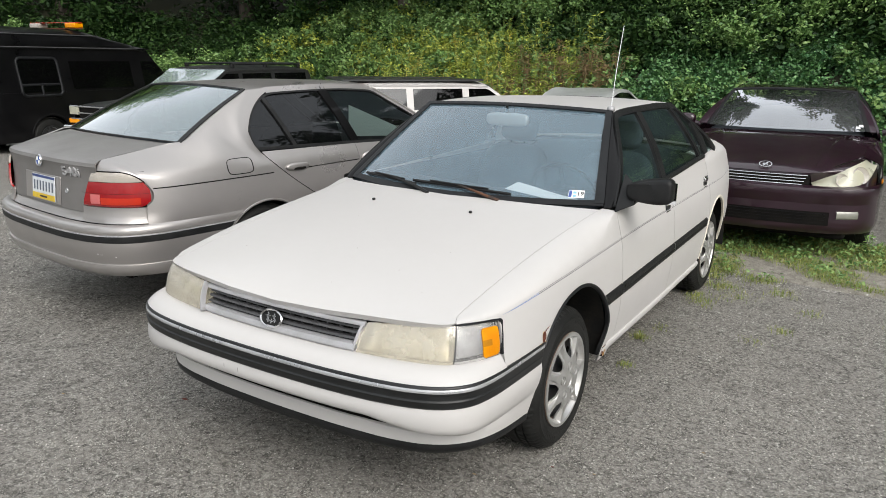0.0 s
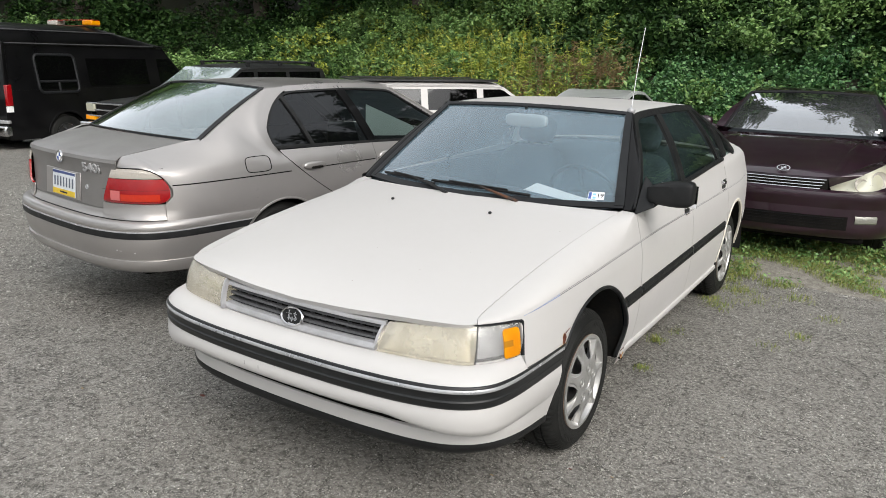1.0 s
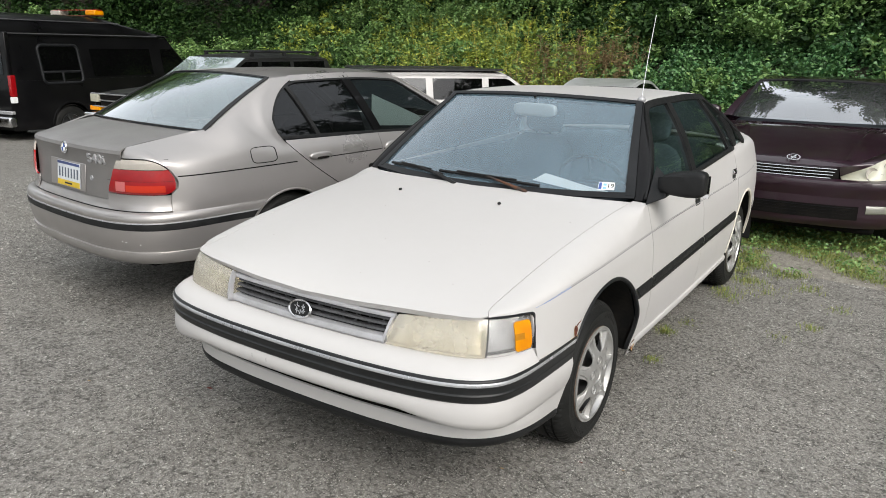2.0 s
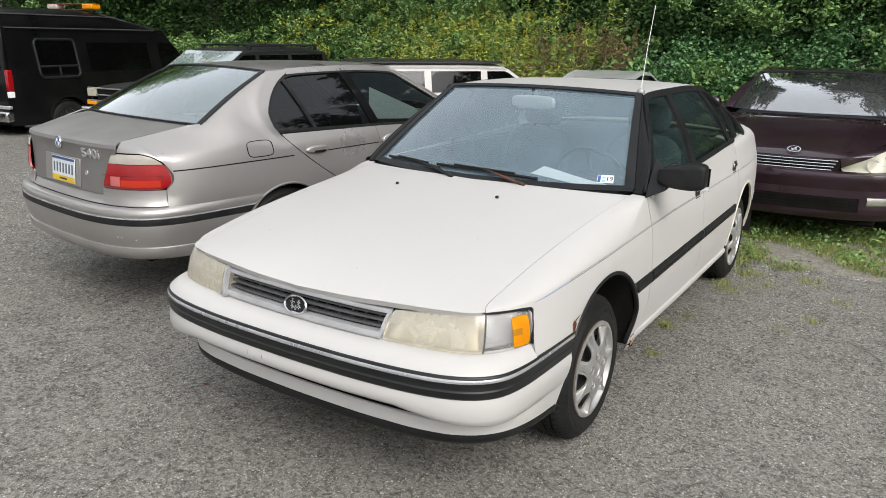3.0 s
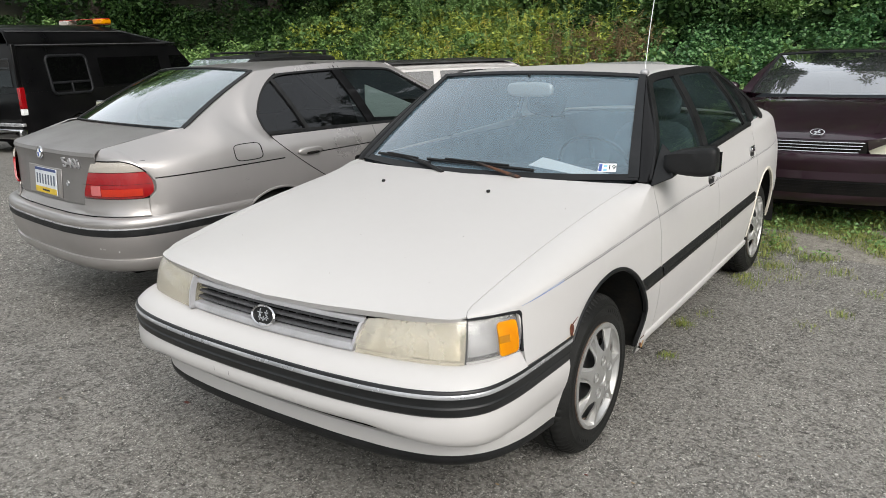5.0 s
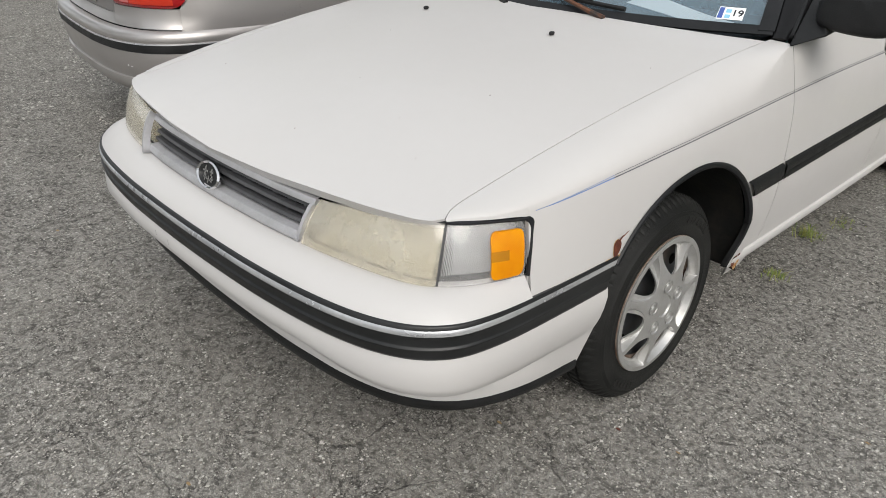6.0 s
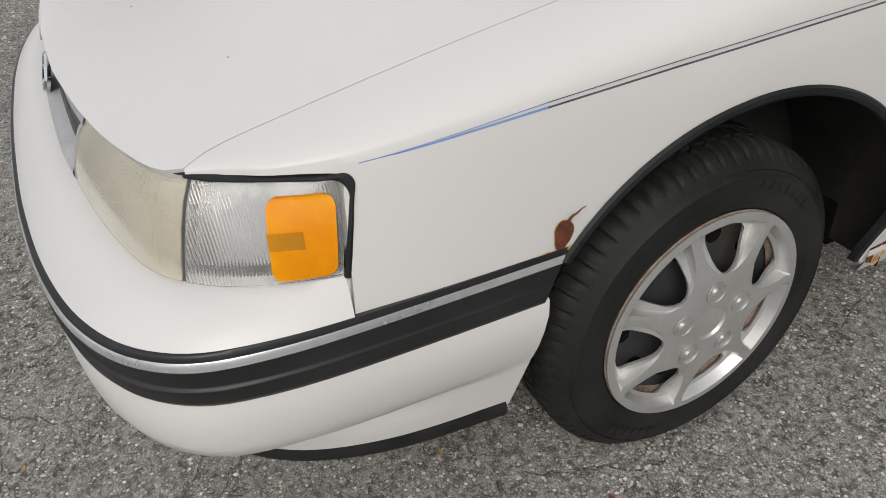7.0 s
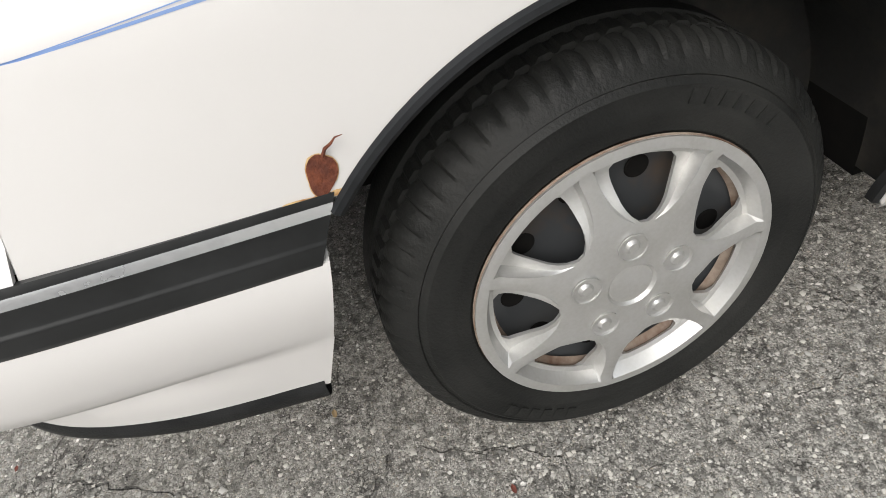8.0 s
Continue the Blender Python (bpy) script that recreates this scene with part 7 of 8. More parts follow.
    deck("trunk_lid", car, PLUM, lambda u: 3.05 - 0.10 * u * u, lambda u: 3.75 - 0.1 * u * u, C((2.4, 0.66), (3.8, 0.62)), C((3.0, 1.06), (3.6, 1.05), (3.8, 1.02)), lambda y: 0.02)
    fs = Sweep([(0, 0), (0.4, 0.02), (0.65, 0.09), (0.8, 0.22), (0.82, 0.30)])
    rows = [[Vector((p.x, 3.83 - p.y, p.z)) for p in [fs.at(s_, z, 0, o) for s_ in lin(-fs.len, fs.len, 30)]] for z, o in ((0.25, -0.05), (0.4, 0.0), (0.6, 0.0), (0.9, -0.04), (1.02, -0.1))]
    grid("rear_bumper", rows, PLUM, car, thick=0.006, flip=True)
    underbody(car, 0.66, -0.85, 3.5, 0.20, 0.42)
    part("engine_bay", box_bm(-0.62, 0.62, -0.84, 0.40, 0.35, 0.66), VOID, car)
    return car


plum_saloon()
# ---- vehicles further off ----
def box_truck_body(name, label, m, paint, L_, W, H, belt_z, hood_y, hood_z, ws_y, roof_y0, roof_y1, tail_y, glass, wheel_y, R=0.36, tumble=0.10, cowl_z=None, category="car", cap=None):
    """A tall vehicle with its nose at -y: body sides, bonnet, glasshouse in one plan; its windows are cut as panes of their own."""
    car = thing(name, label, category, m)
    hw = W / 2
    cowl_z = cowl_z or belt_z
    plan = C((0.0, hw * 0.86), (0.12, hw * 0.95), (0.4, hw * 0.99), (0.9, hw), (L_ - 0.6, hw), (L_ - 0.1, hw * 0.97), (L_, hw * 0.92))
    X = lambda y, z: plan(y) - 0.05 * max(0, (0.45 - z)) / 0.25 - 0.02 * max(0, z - 0.9) / 0.3
    side_top = L((0.0, hood_z - 0.16), (0.15, hood_z - 0.07), (ws_y, cowl_z - 0.02), (ws_y + 0.05, belt_z), (L_, belt_z))
    arches = [(w, R + 0.08, R) for w in wheel_y]
    zlo = arch_bottom(lambda y: 0.34, arches)
    for s in (-1, 1):
        side_sheet("body_side", arch_cols(0.0, L_, arches, 40, 18), zlo, side_top, X, s, paint, car, rows=14)
        for w in wheel_y:
            wheel_house(car, s, w, R + 0.075, hw - 0.01)
            wheel(car, hw - 0.04, w, s, R=R, rim=R * 0.62, width=0.24, detail=False, style="five", cap=cap)
            arch_trim(car, s, X, w, R + 0.08, R, 0.05, math.pi - 0.05, paint, w=0.03)
        roof_x = hw - tumble
        def S(y, z):
            f = (z - belt_z) / (H - 0.08 - belt_z)
            return X(y, belt_z) - 0.01 + (roof_x - X(y, belt_z)) * max(0, f)
        topz = L((ws_y, belt_z), (roof_y0, H - 0.08), (roof_y1, H - 0.08), (tail_y, belt_z)) if tail_y > roof_y1 else L((ws_y, belt_z), (roof_y0, H - 0.08), (L_, H - 0.08))
        side_sheet("cab_side", lin(ws_y, L_ - 0.01, 40), lambda y: belt_z, topz, S, s, paint, car, rows=8, thick=0.03)
        for y0, y1, z0, z1 in glass:
            slant = lambda y: min(z1, topz(y) - 0.06)
            pane = side_sheet("side_window", lin(y0, y1, 12), lambda y: z0, lambda y: max(slant(y), z0 + 0.01), lambda y, z: S(y, z) + 0.006, s, DARKGLASS if paint is not WHITE else DARKGLASS, car, "dark side window", rows=4, thick=0.0)
            # near-black sheet behind the pane stands in for the dark inside
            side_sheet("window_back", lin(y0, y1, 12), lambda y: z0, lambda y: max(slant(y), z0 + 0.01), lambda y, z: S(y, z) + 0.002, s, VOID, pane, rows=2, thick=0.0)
    def roof(a, b):
        u = a * 2 - 1
        y = roof_y0 + (roof_y1 - roof_y0) * b
        return Vector((u * (hw - tumble + 0.01), y, H - 0.07 * abs(u) ** 3 - 0.03 * (abs(b - 0.5) * 2) ** 3))
    quad("roof", roof, 20, 16, paint, car, thick=0.03)
    def wsf(a, b, lift=0.0):
        u = a * 2 - 1
        return Vector((u * (hw - 0.09 + (0.09 - tumble) * b), ws_y + (roof_y0 - ws_y) * b - 0.10 * (1 - u * u) * (1 - b) - lift, cowl_z + (H - 0.07 - cowl_z) * b + lift))
    scr = quad("windshield", wsf, 18, 10, SUVGLASS, car, "windshield with the sky's pale reflection painted in")
    scr.visible_shadow = False
    quad("dashboard", lambda a, b: Vector(((a * 2 - 1) * (hw - 0.12), ws_y + 0.02 + b * 0.6, cowl_z - 0.02)), 4, 2, DASH, car, thick=0.03)
    if hood_y < ws_y:
        quad("hood", lambda a, b: Vector(((a * 2 - 1) * (X(hood_y + (ws_y - hood_y) * b, 0.8) - 0.02), hood_y + (ws_y - hood_y) * b - 0.06 * (1 - (a * 2 - 1) ** 2) * (1 - b), hood_z + (cowl_z - hood_z) * b - 0.05 * abs(a * 2 - 1) ** 3 - 0.03 * (1 - b) ** 4)), 18, 12, paint, car, thick=0.03)
    quad("tail_panel", lambda a, b: Vector(((a * 2 - 1) * plan(L_), L_ - 0.01, 0.36 + (belt_z - 0.36) * b)), 6, 6, paint, car, thick=0.03)
    part("floor_pan", box_bm(-hw + 0.12, hw - 0.12, 0.2, L_ - 0.15, 0.36, 0.46), VOID, car)
    return car, X, S, wsf


def dark_truck():
    """A faded black sport utility with a square nose."""
    car, X, S, wsf = box_truck_body("black_suv", "faded black sport utility vehicle with a roof rack", pose(-9.22, 4.55, ground_z(-9, 6), 0, 0, 2.0), BLACK_FADED, 4.5, 1.66, 1.62, 1.06, 0.06, 1.02, 1.25, 2.05, 4.3, 4.5,
                                    [(1.55, 2.35, 1.10, 1.50), (2.45, 3.2, 1.10, 1.50), (3.3, 4.2, 1.10, 1.50)], (0.75, 3.4), category="suv")
    part("grille", box_bm(-0.52, 0.52, -0.03, 0.06, 0.74, 0.95), VOID, car, "dark grille with chrome bars", bevel=0.01)
    for z in (0.75, 0.85, 0.955):
        part("grille_bar", box_bm(-0.74, 0.74, -0.045, -0.01, z - 0.012, z + 0.012), CHROME, car, bevel=0.005)
    for s in (-1, 1):
        part("headlight", box_bm(s * 0.54, s * 0.76, -0.05, 0.05, 0.82, 0.95), LENS_CLOUDY, car, "square pale headlight", bevel=0.012)
        part("indicator", box_bm(s * 0.54, s * 0.80, -0.045, 0.10, 0.68, 0.755), LENS_AMBER, car, "amber indicator", bevel=0.01)
        tube("roof_rail", [(s * 0.60, y, 1.645) for y in lin(2.3, 4.2, 8)], 0.016, PLASTIC, car)
        for y in (2.35, 3.2, 4.15):
            part("rail_foot", box_bm(s * 0.585, s * 0.615, y - 0.04, y + 0.04, 1.57, 1.645), PLASTIC, car, bevel=0.005)
    for y in (2.6, 3.4, 4.0):
        tube("cross_bar", [(-0.6, y, 1.66), (0.6, y, 1.66)], 0.014, PLASTIC, car)
    part("front_bumper", box_bm(-0.82, 0.82, -0.16, 0.02, 0.46, 0.66), CHROME, car, "chrome bumper", bevel=0.03)


def dark_van():
    """A black conversion van with a raised roof, its tail towards the viewer."""
    car, X, S, wsf = box_truck_body("black_van", "glossy black high-top conversion van with an amber light bar", pose(-15.25, 10.63, ground_z(-14.5, 8) - 0.05, 0, 0, -172.0) @ Matrix.Scale(1.12, 4), BLACKP, 5.3, 2.02, 2.10, 1.22, 0.05, 1.08, 0.85, 1.55, 5.25, 5.3,
                                    [(0.95, 1.75, 1.26, 1.78), (2.05, 3.55, 1.26, 1.78)], (0.85, 4.15), R=0.37, tumble=0.16, category="van", cap=BLACK_FADED)
    # raised roof cap; two grey tubes a side stand in for its edge highlights
    prof = [(0.86, 2.03), (0.87, 2.10), (0.78, 2.26), (0.62, 2.36), (0.3, 2.40), (0.0, 2.41)]
    rows = []
    for x, z in prof + [(-x, z) for x, z in prof[-2::-1]]:
        rows.append([Vector((x * (0.9 + 0.1 * min(1, f * 3)), 1.35 + 3.95 * f, 2.02 + (z - 2.02) * min(1.0, 0.08 + f * 2.2))) for f in lin(0, 1, 20)])
    grid("roof_cap", rows, BLACKP, car, "raised glossy roof", thick=0.02)
    for s in (-1, 1):
        for z, x, y0 in ((2.035, 0.885, 1.8), (2.27, 0.79, 2.7)):
            tube("bright_edge", [(s * x, y, z) for y in lin(y0, 5.25, 8)], 0.010, GRILLE_DARK, car)
        y0, y1, z0, z1 = 3.82, 4.66, 1.16, 1.84
        loop = [(cy + 0.09 * math.cos(a), cz + 0.09 * math.sin(a)) for cy, cz, q in ((y1 - 0.09, z1 - 0.09, 0), (y0 + 0.09, z1 - 0.09, 1), (y0 + 0.09, z0 + 0.09, 2), (y1 - 0.09, z0 + 0.09, 3)) for a in lin(q * math.pi / 2, (q + 1) * math.pi / 2, 6)]
        tube("window_rim", [(s * (S(y, z) + 0.012), y, z) for y, z in loop + loop[:1]], 0.026, TRIM, car)
        for a, b in (((y0, z0 + 0.20), (y1, z0 + 0.20)), (((y0 + y1) / 2, z0), ((y0 + y1) / 2, z0 + 0.20))):
            tube("window_rim", [(s * (S(a[0] + (b[0] - a[0]) * f, a[1] + (b[1] - a[1]) * f) + 0.012), a[0] + (b[0] - a[0]) * f, a[1] + (b[1] - a[1]) * f) for f in lin(0, 1, 4)], 0.022, TRIM, car)
        pane = side_sheet("conversion_window", lin(y0, y1, 8), lambda y: z0, lambda y: z1, lambda y, z: S(y, z) + 0.010, s, DARKGLASS, car, "dark van window", rows=4, thick=0.0)
        # near-black sheet stands in for the unlit inside of the van
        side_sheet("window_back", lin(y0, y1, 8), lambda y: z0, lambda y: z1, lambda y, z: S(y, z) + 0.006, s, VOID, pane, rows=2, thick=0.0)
        part("tail_lamp", box_bm(s * 0.93, s * 1.005, 5.22, 5.325, 0.95, 1.32), LENS_RED, car, "red tail lamp", bevel=0.012)
        part("reverse_lamp", box_bm(s * 0.93, s * 1.0, 5.22, 5.322, 0.84, 0.945), PAPER, car, "white reversing lamp", bevel=0.01)
        part("running_board", box_bm(s * 0.98, s * 1.10, 1.5, 3.6, 0.36, 0.42), BLACKP, car, bevel=0.02)
        tube("gutter", [(s * 0.99, y, 0.62) for y in lin(1.3, 3.7, 6)], 0.012, STRIP_HI, car)
    part("rear_bumper", box_bm(-0.98, 0.98, 5.27, 5.42, 0.42, 0.60), CHROME, car, "chrome step bumper", bevel=0.03)
    part("bumper_step", box_bm(-0.98, 0.98, 5.28, 5.36, 0.64, 0.70), STRIP_HI, car, bevel=0.015)
    pl = part("licence_plate", box_bm(-0.16, 0.16, 5.30, 5.315, 0.86, 1.02), PLATE_W, car, "licence plate", bevel=0.004)
    part("plate_band", box_bm(-0.158, 0.158, 5.312, 5.318, 0.862, 0.90), PLATE_Y, pl)
    part("plate_bar", box_bm(-0.12, 0.12, 5.312, 5.318, 0.925, 0.975), INK, pl)
    for x in (-0.45, 0.45):
        part("rear_window", box_bm(x - 0.36, x + 0.36, 5.285, 5.30, 1.32, 1.82), DARKGLASS, car, bevel=0.02)
    part("rear_door_panel", box_bm(-0.93, 0.93, 5.20, 5.29, 1.2, 2.06), BLACKP, car, bevel=0.02)
    for x in (-0.25, -0.15):
        tube("exhaust_pipe", [(x + 0.9, 5.1, 0.34), (x + 0.9, 5.42, 0.34)], 0.035, CHROME, car, n=12)
    # amber light bar across the roof
    bar = part("light_bar", box_bm(-0.66, 0.66, 2.92, 3.10, 2.40, 2.42), RUST, car, "amber light bar on the roof", bevel=0.006)
    for x0, x1, m_ in ((-0.65, -0.37, LENS_AMBER), (0.37, 0.65, LENS_SMOKE)):
        part("amber_lamp", box_bm(x0, x1, 2.90, 3.12, 2.42, 2.515), m_, bar, bevel=0.02)
    part("bar_top", box_bm(-0.66, 0.66, 2.94, 3.08, 2.515, 2.527), LENS_RED_HOT, bar, bevel=0.004)


def pale_wagon():
    car, X, S, wsf = box_truck_body("white_wagon", "white station wagon with a dark roof and tinted windows", pose(-3.72, 10.65, ground_z(-5, 9), 0, 0, 142.0), WHITE, 4.7, 1.72, 1.40, 0.88, 0.05, 0.88, 1.3, 1.95, 4.5, 4.66,
                                    [(1.6, 2.30, 0.92, 1.27), (2.42, 3.30, 0.92, 1.27), (3.42, 4.30, 0.92, 1.27)], (0.85, 3.6), R=0.31, category="suv")
    part("roof_panel", box_bm(-0.71, 0.71, 2.0, 4.5, 1.38, 1.405), BLACK_FADED, car, "dark roof panel", bevel=0.02)
    for s in (-1, 1):
        tube("roof_rail", [(s * 0.69, y, 1.408) for y in lin(2.0, 4.45, 8)], 0.012, PLASTIC, car)


def pale_saloon():
    """Only the roof of this car shows over the white one."""
    car = thing("silver_sedan", "pale silver sedan parked behind the white sedan", "car", pose(-2.1, 6.2, ground_z(-2.0, 7.5), 0, 0, 4.0) @ Matrix.Diagonal((0.86, 1.0, 0.90, 1.0)))
    hw = 0.88
    plan = C((-0.9, 0.6), (-0.6, 0.8), (0, hw), (2.6, hw), (3.3, 0.82), (3.6, 0.7))
    inset = C((0.2, 0.06), (0.4, 0.0), (0.7, 0.0), (0.95, 0.06))
    X = lambda y, z: plan(y) - inset(z)
    belt = C((-0.9, 0.70), (0.3, 0.90), (1.5, 0.95), (3.0, 0.97), (3.6, 0.9))
    A = [(0.0, 0.36, 0.31), (2.6, 0.36, 0.31)]
    zlo = arch_bottom(lambda y: 0.22, A)
    rail_z, rail_x = C((0.95, 1.23), (1.25, 1.335), (1.7, 1.40), (2.4, 1.36)), C((0.5, 0.66), (1.2, 0.56), (2.4, 0.56), (2.9, 0.64))
    near, far = (0.72, 0.35, 0.55, 0.95, 0.94, 0.57, 0.85, 0.97, 1.275, 1.235), (0.66, 2.95, 2.8, 1.0, 0.99, 0.55, 2.35, 2.28, 1.385, 1.355)
    cab = Cabin(near, far, belt, X, rail_z, rail_x)
    cab.roof(car, SILVER_PALE)
    for s in (-1, 1):
        side_sheet("body_side", arch_cols(-0.9, 3.6, A, 40, 18), zlo, lambda y: belt(y), X, s, SILVER_PALE, car, rows=10)
        side_sheet("side_window", lin(0.6, 2.7, 20), lambda y: belt(y), lambda y: max(cab.top(y) - 0.02, belt(y)), lambda y, z: cab.S(y, z) - 0.006, s, DARKGLASS, car, rows=6, thick=0.0)
        cab.side_band("window_frame", car, s, cab.outline(50), 0.05, SILVER_PALE, lift=0.004, n=60)
        for yc, R, _ in A:
            wheel(car, 0.84, yc, s, R=0.31, width=0.2, detail=False, style="five")
    quad("windshield", lambda a, b: cab.screen(near, a * 2 - 1, b), 16, 8, DARKGLASS, car)
    quad("rear_window", lambda a, b: cab.screen(far, 1 - a * 2, b), 16, 8, DARKGLASS, car)
    deck("hood", car, SILVER_PALE, lambda u: -0.9 + 0.1 * u * u, lambda u: 0.38 + 0.15 * u * u, C((-0.9, 0.6), (0, 0.74), (0.6, 0.75)), C((-0.9, 0.70), (-0.5, 0.82), (0.4, 0.94)), lambda y: 0.02)
    deck("trunk_lid", car, SILVER_PALE, lambda u: 2.92 - 0.1 * u * u, lambda u: 3.58, C((2.7, 0.68), (3.6, 0.62)), C((2.8, 1.0), (3.6, 0.98)), lambda y: 0.02)
    part("nose", box_bm(-0.62, 0.62, -0.93, -0.6, 0.25, 0.70), SILVER_PALE, car, bevel=0.08)
    part("tail", box_bm(-0.68, 0.68, 3.4, 3.66, 0.28, 0.96), SILVER_PALE, car, bevel=0.06)
    part("floor_pan", box_bm(-0.7, 0.7, -0.6, 3.5, 0.22, 0.5), VOID, car)


def white_pickup():
    """Only the front corner and a wheel of this one come into view."""
    car, X, S, wsf = box_truck_body("pale_suv", "pale silver sport utility vehicle with dark tyres", pose(-14.3, 4.25, ground_z(-14.8, 3.5), 0, 0, 122.0), SILVER_PALE, 4.6, 1.8, 1.7, 1.05, 0.05, 1.05, 1.3, 1.95, 4.4, 4.58,
                                    [(1.6, 2.45, 1.1, 1.56), (2.55, 3.4, 1.1, 1.56)], (0.55, 3.4), R=0.37, category="suv")
    part("front_bumper", box_bm(-0.88, 0.88, -0.12, 0.05, 0.42, 0.66), SILVER_PALE, car, "pale bumper", bevel=0.05)
    for s in (-1, 1):
        part("headlight", box_bm(s * 0.50, s * 0.80, -0.04, 0.06, 0.74, 0.90), LENS_CLOUDY, car, "pale headlight", bevel=0.02)


dark_truck()
dark_van()
pale_wagon()
pale_saloon()
white_pickup()
# ---- green: bank, shrubs, weeds, trees, grass ----
LEAF_BROAD = mat("broad_leaf", (0.070, 0.16, 0.040), (0.215, 0.34, 0.100), rough=0.5, scale=0.7, fine=6, island=0.6, lo=0.25, hi=0.75)
LEAF_IVY = mat("ivy_leaf", (0.042, 0.125, 0.045), (0.160, 0.315, 0.110), rough=0.45, scale=0.8, fine=6, island=0.6, lo=0.25, hi=0.75)
LEAF_YELLOW = mat("yellow_green_leaf", (0.19, 0.265, 0.037), (0.42, 0.46, 0.075), rough=0.55, scale=0.8, fine=6, island=0.6, lo=0.25, hi=0.75)
# Dark green that carries the shade of the wood in its colour.
LEAF_DARK = mat("dark_shade_leaf", (0.013, 0.036, 0.011), (0.042, 0.088, 0.022), rough=0.5, spec=0.2, scale=0.6, fine=6, island=0.6, lo=0.25, hi=0.75)
DRY = mat("dry_stalk", (0.23, 0.155, 0.075), (0.33, 0.235, 0.125), rough=0.85, scale=2, fine=10, island=0.6, lo=0.25, hi=0.75)
FLOWER = mat("yellow_flower", (0.55, 0.42, 0.05), (0.45, 0.38, 0.10), rough=0.8, island=0.5)
BARK = mat("bark", (0.075, 0.06, 0.048), (0.035, 0.028, 0.023), rough=0.9, scale=9, fine=60, bump=0.8, bump_scale=40, stretch=(1, 1, 0.25))
# Darkened earth: the shade between the plants is in its colour.
EARTH = mat("shaded_bank_earth", (0.018, 0.022, 0.010), (0.030, 0.030, 0.014), rough=0.95, scale=1.5, fine=25, bump=0.8)
SOIL = mat("gravelly_soil", (0.34, 0.32, 0.28), (0.10, 0.09, 0.072), rough=0.95, scale=14, fine=110, fine_amt=0.6, bump=0.9, bump_scale=160)
BLADE = mat("grass_blade", (0.16, 0.24, 0.045), (0.36, 0.36, 0.11), rough=0.6, scale=1.6, fine=8, island=0.6, lo=0.25, hi=0.75)
STONE = mat("pale_pebble", (0.64, 0.62, 0.585), (0.34, 0.33, 0.31), rough=0.8, scale=40, island=0.8, lo=0.1, hi=0.9)
GRIT = mat("asphalt_grit", (0.10, 0.097, 0.09), (0.58, 0.56, 0.51), rough=0.7, scale=30, fine=200, island=0.9, lo=0.05, hi=1.0)
rs = np.random.RandomState(11)


def raw_mesh(name, verts, quads, material, smooth=False):
    me = bpy.data.meshes.new(name)
    k = quads.shape[1]
    me.vertices.add(len(verts))
    me.vertices.foreach_set("co", verts.astype(np.float32).ravel())
    me.loops.add(quads.size)
    me.loops.foreach_set("vertex_index", quads.astype(np.int32).ravel())
    me.polygons.add(len(quads))
    me.polygons.foreach_set("loop_start", np.arange(0, quads.size, k, dtype=np.int32))
    me.materials.append(material)
    me.update(calc_edges=True)
    if smooth:
        me.polygons.foreach_set("use_smooth", [True] * len(quads))
    return me


def leaves(centres, size, up, ratio=0.55, droop=0.3):
    """Pointed leaves, two folded halves each: six corners. up: how far they face the sky."""
    n = len(centres)
    d = rs.normal(size=(n, 3))
    d[:, 2] = d[:, 2] * 0.5 - droop
    d /= np.linalg.norm(d, axis=1)[:, None]
    nrm = rs.normal(size=(n, 3))
    nrm[:, 2] = np.abs(nrm[:, 2]) + up
    nrm -= (nrm * d).sum(1)[:, None] * d
    nrm /= np.linalg.norm(nrm, axis=1)[:, None]
    w = np.cross(d, nrm)
    s = (size * (0.6 + 0.8 * rs.rand(n)))[:, None]
    a = centres - d * s * 0.5
    b = centres + d * s * 0.5
    l = centres + w * s * ratio * 0.5 + nrm * s * 0.10 - d * s * 0.08
    r = centres - w * s * ratio * 0.5 + nrm * s * 0.10 - d * s * 0.08
    v = np.stack([a, l, b, r], 1).reshape(-1, 3)
    i = np.arange(n)[:, None] * 4
    q = np.concatenate([i + [[0, 1, 2]], i + [[0, 2, 3]]], 1).reshape(-1, 3)
    return v, q


def clumps(name, label, centres, radii, per, size, material, squash=0.8, up=0.6, ratio=0.55):
    pts = []
    for c, r in zip(centres, radii):
        d = rs.normal(size=(per, 3))
        d /= np.linalg.norm(d, axis=1)[:, None]
        rad = r * (0.55 + 0.5 * rs.rand(per)) * (0.8 + 0.4 * np.sin(d[:, 0] * 5 + c[0]) * np.sin(d[:, 2] * 6 + c[1]))
        p = d * rad[:, None]
        p[:, 2] *= squash
        pts.append(p + c)
    v, q = leaves(np.concatenate(pts), size, up, ratio)
    ob = new(name, raw_mesh(name, v, q, material))
    if label:
        tagged(ob, label, "plants", kind="stuff")
    return ob


def foot(x):
    return 11.0 + 0.40 * min(9.5, max(0.0, -x - 2.5)) - 0.8 * max(0.0, -x - 22.0) + 0.02 * max(0.0, x - 3) ** 2


def bank_z(x, d):
    """Height of the bank d metres behind its foot."""
    return ground_z(x, foot(x)) + 0.35 * min(d, 1.0) + 0.62 * max(0.0, d - 0.6) - 0.02 * max(0.0, d - 6)


